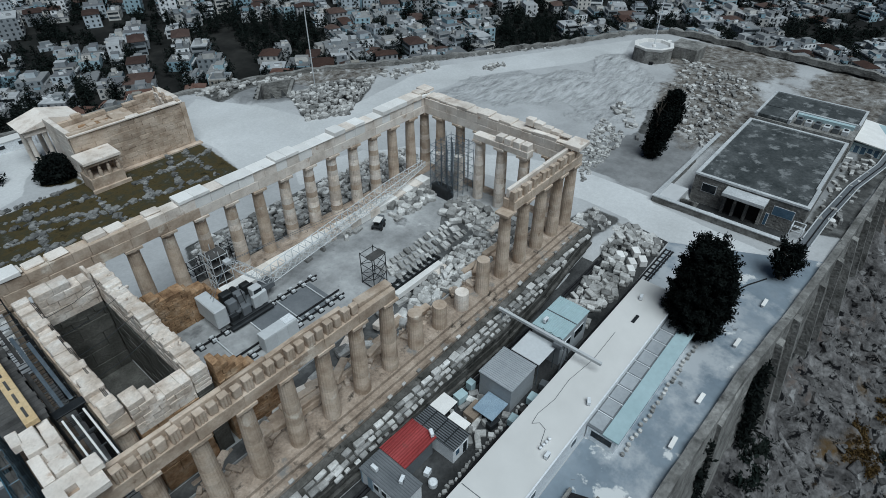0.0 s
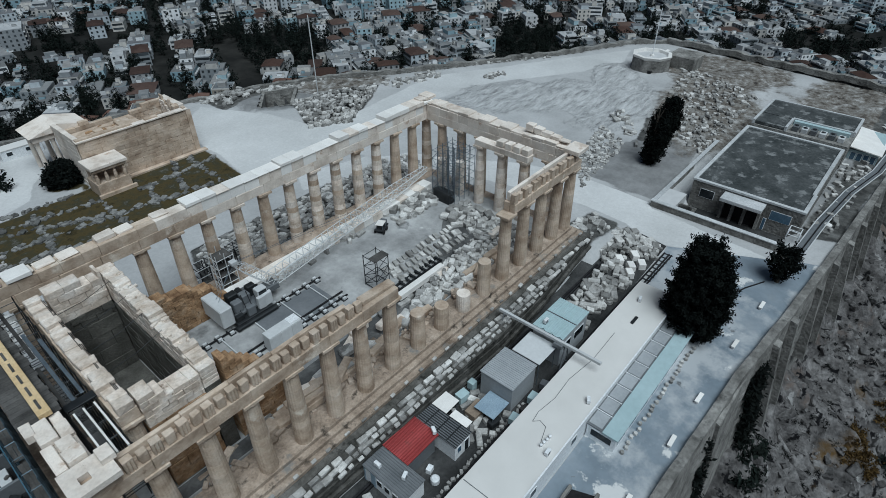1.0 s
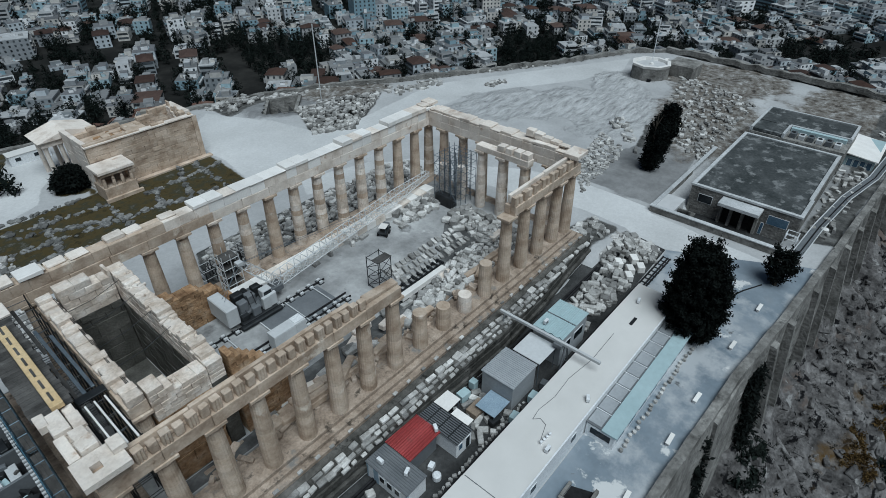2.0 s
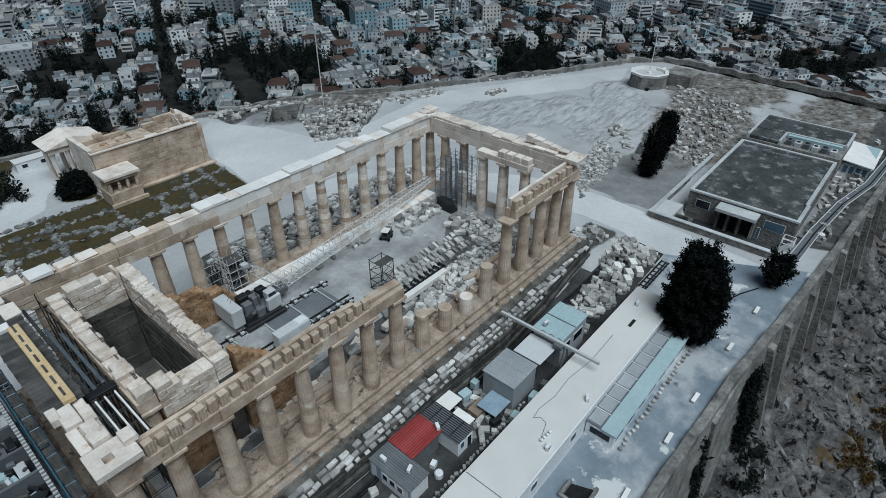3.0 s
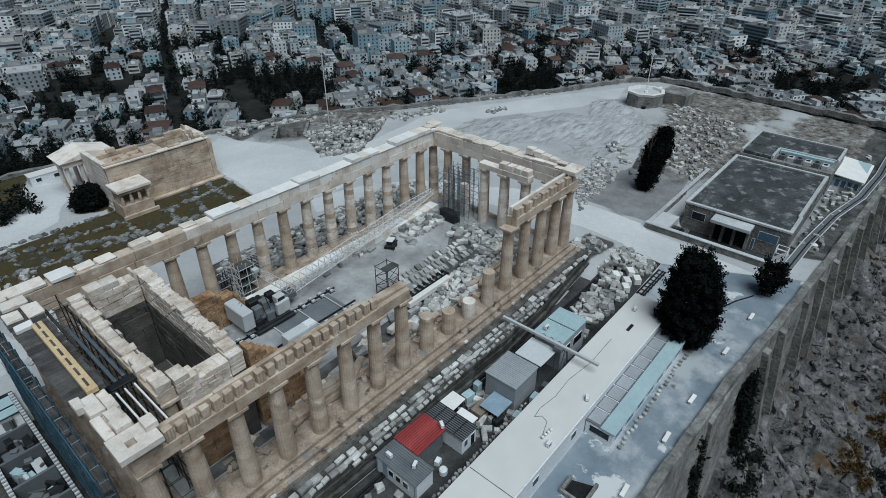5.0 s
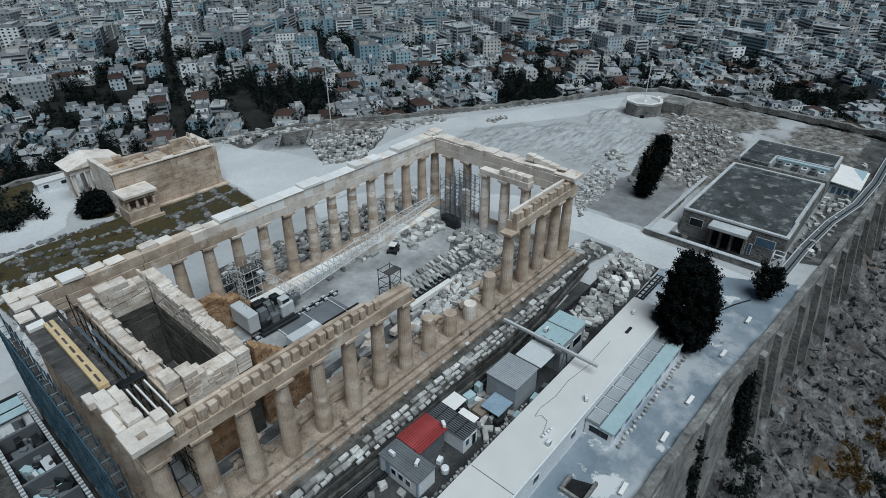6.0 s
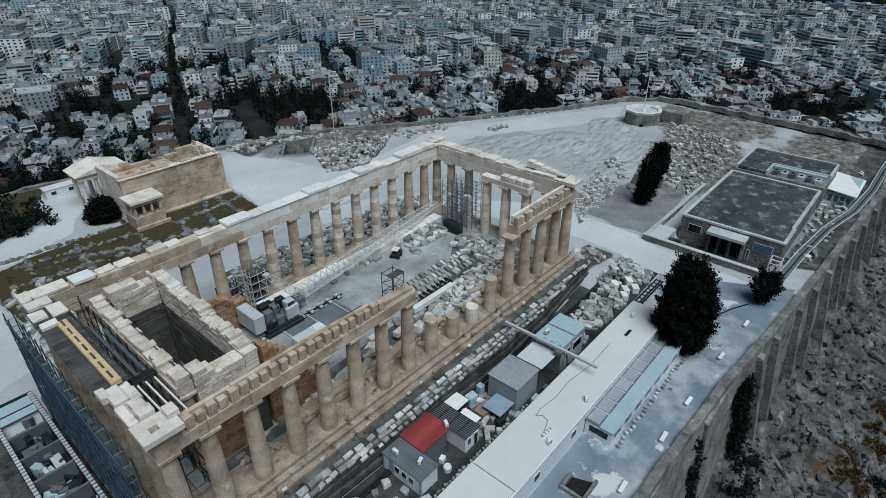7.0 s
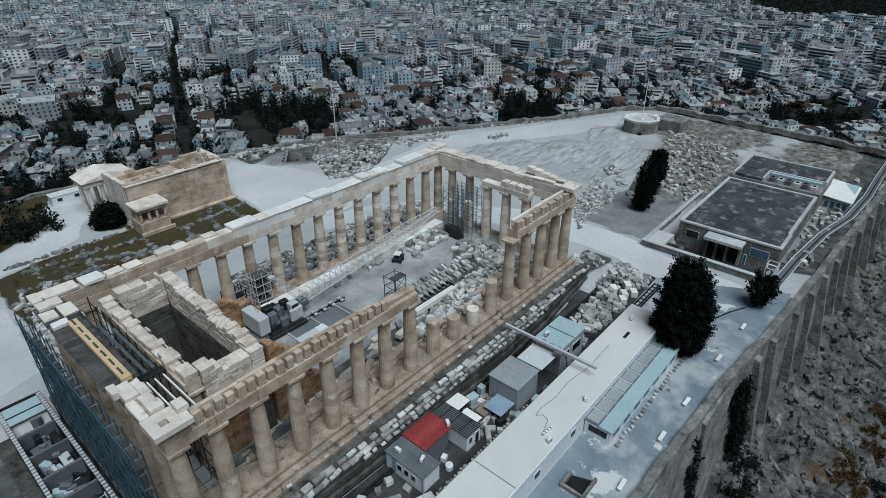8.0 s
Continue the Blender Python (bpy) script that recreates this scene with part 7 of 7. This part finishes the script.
def tree(name, x, y, z, height, profile, label, clumps, size, per, seed, lobes=0.22, bare=0.12, sprays=0, spray=1.0, lean=(0, 0)):
    """A tapered trunk with limbs and a lobed crown of leaf clumps; profile: crown radius from its foot to its top."""
    rs = random.Random(seed)
    t = thing(name, pose(x, y, z), label, "tree")
    bm = bmesh.new()
    lathe(bm, [(0.42, -0.4), (0.30, height * .2), (0.2, height * .55), (0.05, height * .92)], 8, 0.03)
    part("trunk", bm, BARK, t)
    bm = bmesh.new()
    spots = []
    for i in range(26):
        k = rs.uniform(0.12, 0.85)
        a = rs.uniform(0, 6.283)
        r = float(np.interp(k, np.linspace(0, 1, len(profile)), profile)) * 0.75
        tip = (r * math.cos(a), r * math.sin(a), height * (bare + (1 - bare) * k) + 0.6)
        bar(bm, (0, 0, height * (bare + (1 - bare) * k) * 0.85), tip, 0.06, 4)
    part("limbs", bm, BARK, t)
    while len(spots) < clumps:
        k = rs.uniform(0, 1)
        a = rs.uniform(0, 6.283)
        r = float(np.interp(k, np.linspace(0, 1, len(profile)), profile))
        r *= 1 + lobes * noise.noise(Vector((math.cos(a) * 1.6, math.sin(a) * 1.6, k * 5 + seed))) * 2
        q = rs.uniform(0.35, 1.0) ** 0.5
        spots.append((r * q * math.cos(a), r * q * math.sin(a), height * (bare + (1 - bare) * k) + rs.uniform(-.3, .3)))
    for i in range(sprays):
        # upward sprays that break the outline
        k = rs.uniform(0.03, 1.0) ** 0.8
        a = rs.uniform(0, 6.283)
        r = float(np.interp(k, np.linspace(0, 1, len(profile)), profile)) * rs.uniform(.7, 1.0)
        ln = rs.uniform(.6, 1.5) * spray
        z0 = height * (bare + (1 - bare) * k) - 0.5
        rise = rs.uniform(.5, 1.0)
        for j in range(10):
            g = j / 9
            o = r + 0.62 * ln * g
            spots.append((o * math.cos(a), o * math.sin(a), z0 + ln * rise * g))
    spots = [(p + lean[0] * q / height, w + lean[1] * q / height, q) for p, w, q in spots]
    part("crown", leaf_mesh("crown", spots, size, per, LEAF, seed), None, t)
    return t


tree("cypress_tree", 64.3, -21.9, -5.5, 14.2, [2.1, 2.8, 3.0, 3.0, 2.9, 2.7, 2.3, 1.7, 1.0], "broad dark green cypress standing on the terrace", 1900, 0.2, 12, 3, 0.5, 0.02, 330, 1.7, (-.3, .2))
tree("cypress_tree", 107.4, 3.4, -5.2, 13.6, [0.9, 1.4, 1.5, 1.6, 1.9, 2.0, 1.7, 1.1, 0.3], "slender leaning dark cypress on bare ground", 1100, 0.24, 10, 5, 0.24, 0.04, 110, 1.1, (2.6, -1.6))
tree("small_tree", 84.2, -28.0, -5.5, 5.4, [0.5, 0.9, 1.5, 1.7, 1.2, 0.3], "small dark tree by the terrace wall", 110, 0.22, 8, 8, 0.6, 0.1, 60, 1.3, (.8, 0))
tree("olive_tree", 25.3, 85.6, -5.2, 4.6, [2.0, 3.0, 3.3, 2.9, 2.0, 0.4], "dark rounded olive tree beside the small temple", 620, 0.36, 7, 11, 0.2, 0.1)

rs = np.random.RandomState(4)
shrubs = []
for _ in range(1500):
    x, y = rs.uniform(36, 230), rs.uniform(-110, -33)
    rd = float(rim_distance(np.array(x), np.array(y)))
    if rd > -5 or rs.rand() < 0.3:
        continue
    h = ground_height(x, y)
    r = rs.uniform(0.12, 0.42)
    for _ in range(int(5 + 9 * r)):
        shrubs.append((x + rs.normal(0, r), y + rs.normal(0, r), h + abs(rs.normal(0, 0.35 * r)) + 0.1))
tagged(new("cliff_shrubs", leaf_mesh("cliff_shrubs", shrubs, 0.13, 9, LEAF, 12)), "low dark shrubs scattered on the cliff", "shrubs", kind="stuff")


def wood(name, spots, label, size=0.9, clumps=16, per=7, seed=1):
    """Many far trees as one: each a lobed crown of leaf clumps over the ground."""
    rs = np.random.RandomState(seed)
    pts = []
    for x, y, z, r, h in spots:
        for _ in range(clumps):
            a, k = rs.uniform(0, 6.283), rs.uniform(0, 1)
            q = r * math.sin(math.pi * (0.15 + 0.8 * k)) * rs.uniform(.3, 1) ** .5
            pts.append((x + q * math.cos(a), y + q * math.sin(a), z + h * (0.1 + 0.85 * k)))
    return tagged(new(name, leaf_mesh(name, pts, size, per, LEAF_C, seed)), label, "trees", kind="stuff")


spots = []
for _ in range(70):
    x, y = rs.uniform(-12, 17), rs.uniform(90, 128)
    rd = float(rim_distance(np.array(x), np.array(y)))
    spots.append((x, y, ground_height(x, y), rs.uniform(1.0, 2.4), rs.uniform(1.6, 3.6)))
wood("slope_trees", spots, "dark bushes and small trees on the northern slope", .45, 14, 7, 31)
spots = []
for _ in range(900):
    x, y = rs.uniform(-40, 250), rs.uniform(60, 260)
    rd = float(rim_distance(np.array(x), np.array(y)))
    if -125 < rd < -14:
        spots.append((x, y, ground_height(x, y), rs.uniform(2.5, 5), rs.uniform(4, 9)))
wood("hillside_trees", spots, "dark pines covering the lower hillside", .6, 18, 9, 33)
near_spots = [q for q in tree_spots if math.hypot(q[0], q[1]) < 640]
far_spots = [q for q in tree_spots if math.hypot(q[0], q[1]) >= 640]
wood("garden_trees", near_spots, "dark dense garden trees among the old houses", .55, 20, 11, 35)
wood("city_trees", far_spots, "dark street trees and a wooded hill beyond", .9, 9, 6, 36)
def scatter(n, x0, x1, y0, y1, lo, hi):
    """Bush spots over a stretch of the cliff."""
    out_ = []
    for _ in range(n):
        x, y = rs.uniform(x0, x1), rs.uniform(y0, y1)
        out_.append((x, y, ground_height(x, y) - .3, rs.uniform(lo, hi), rs.uniform(lo, hi)))
    return out_


wood("cliff_bushes", scatter(60, 88, 104, -66, -53, .8, 2.0) + scatter(14, 60, 72, -36.5, -34, .5, 1.1) + scatter(30, 104, 118, -60, -52, .6, 1.4), "dark green bushes on the lower cliff", .35, 14, 8, 41)
wood("ochre_scrub", scatter(46, 82, 92, -51.5, -46.5, .5, 1.0) + scatter(40, 96, 106, -53, -49, .5, 1.1), "dry ochre scrub growing on the cliff", .22, 14, 7, 43).data.materials[0] = LEAF_O
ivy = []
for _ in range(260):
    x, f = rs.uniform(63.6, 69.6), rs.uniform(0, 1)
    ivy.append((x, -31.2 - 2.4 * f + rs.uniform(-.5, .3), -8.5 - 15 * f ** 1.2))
# Near-black leaves added in the narrow notch to stand for its shade.
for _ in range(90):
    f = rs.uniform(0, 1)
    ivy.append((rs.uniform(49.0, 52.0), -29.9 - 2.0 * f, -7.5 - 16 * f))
tagged(new("wall_ivy", leaf_mesh("wall_ivy", ivy, .3, 22, LEAF, 47)), "dark ivy in one wall recess, leaves added as shade in another", "ivy", kind="stuff")
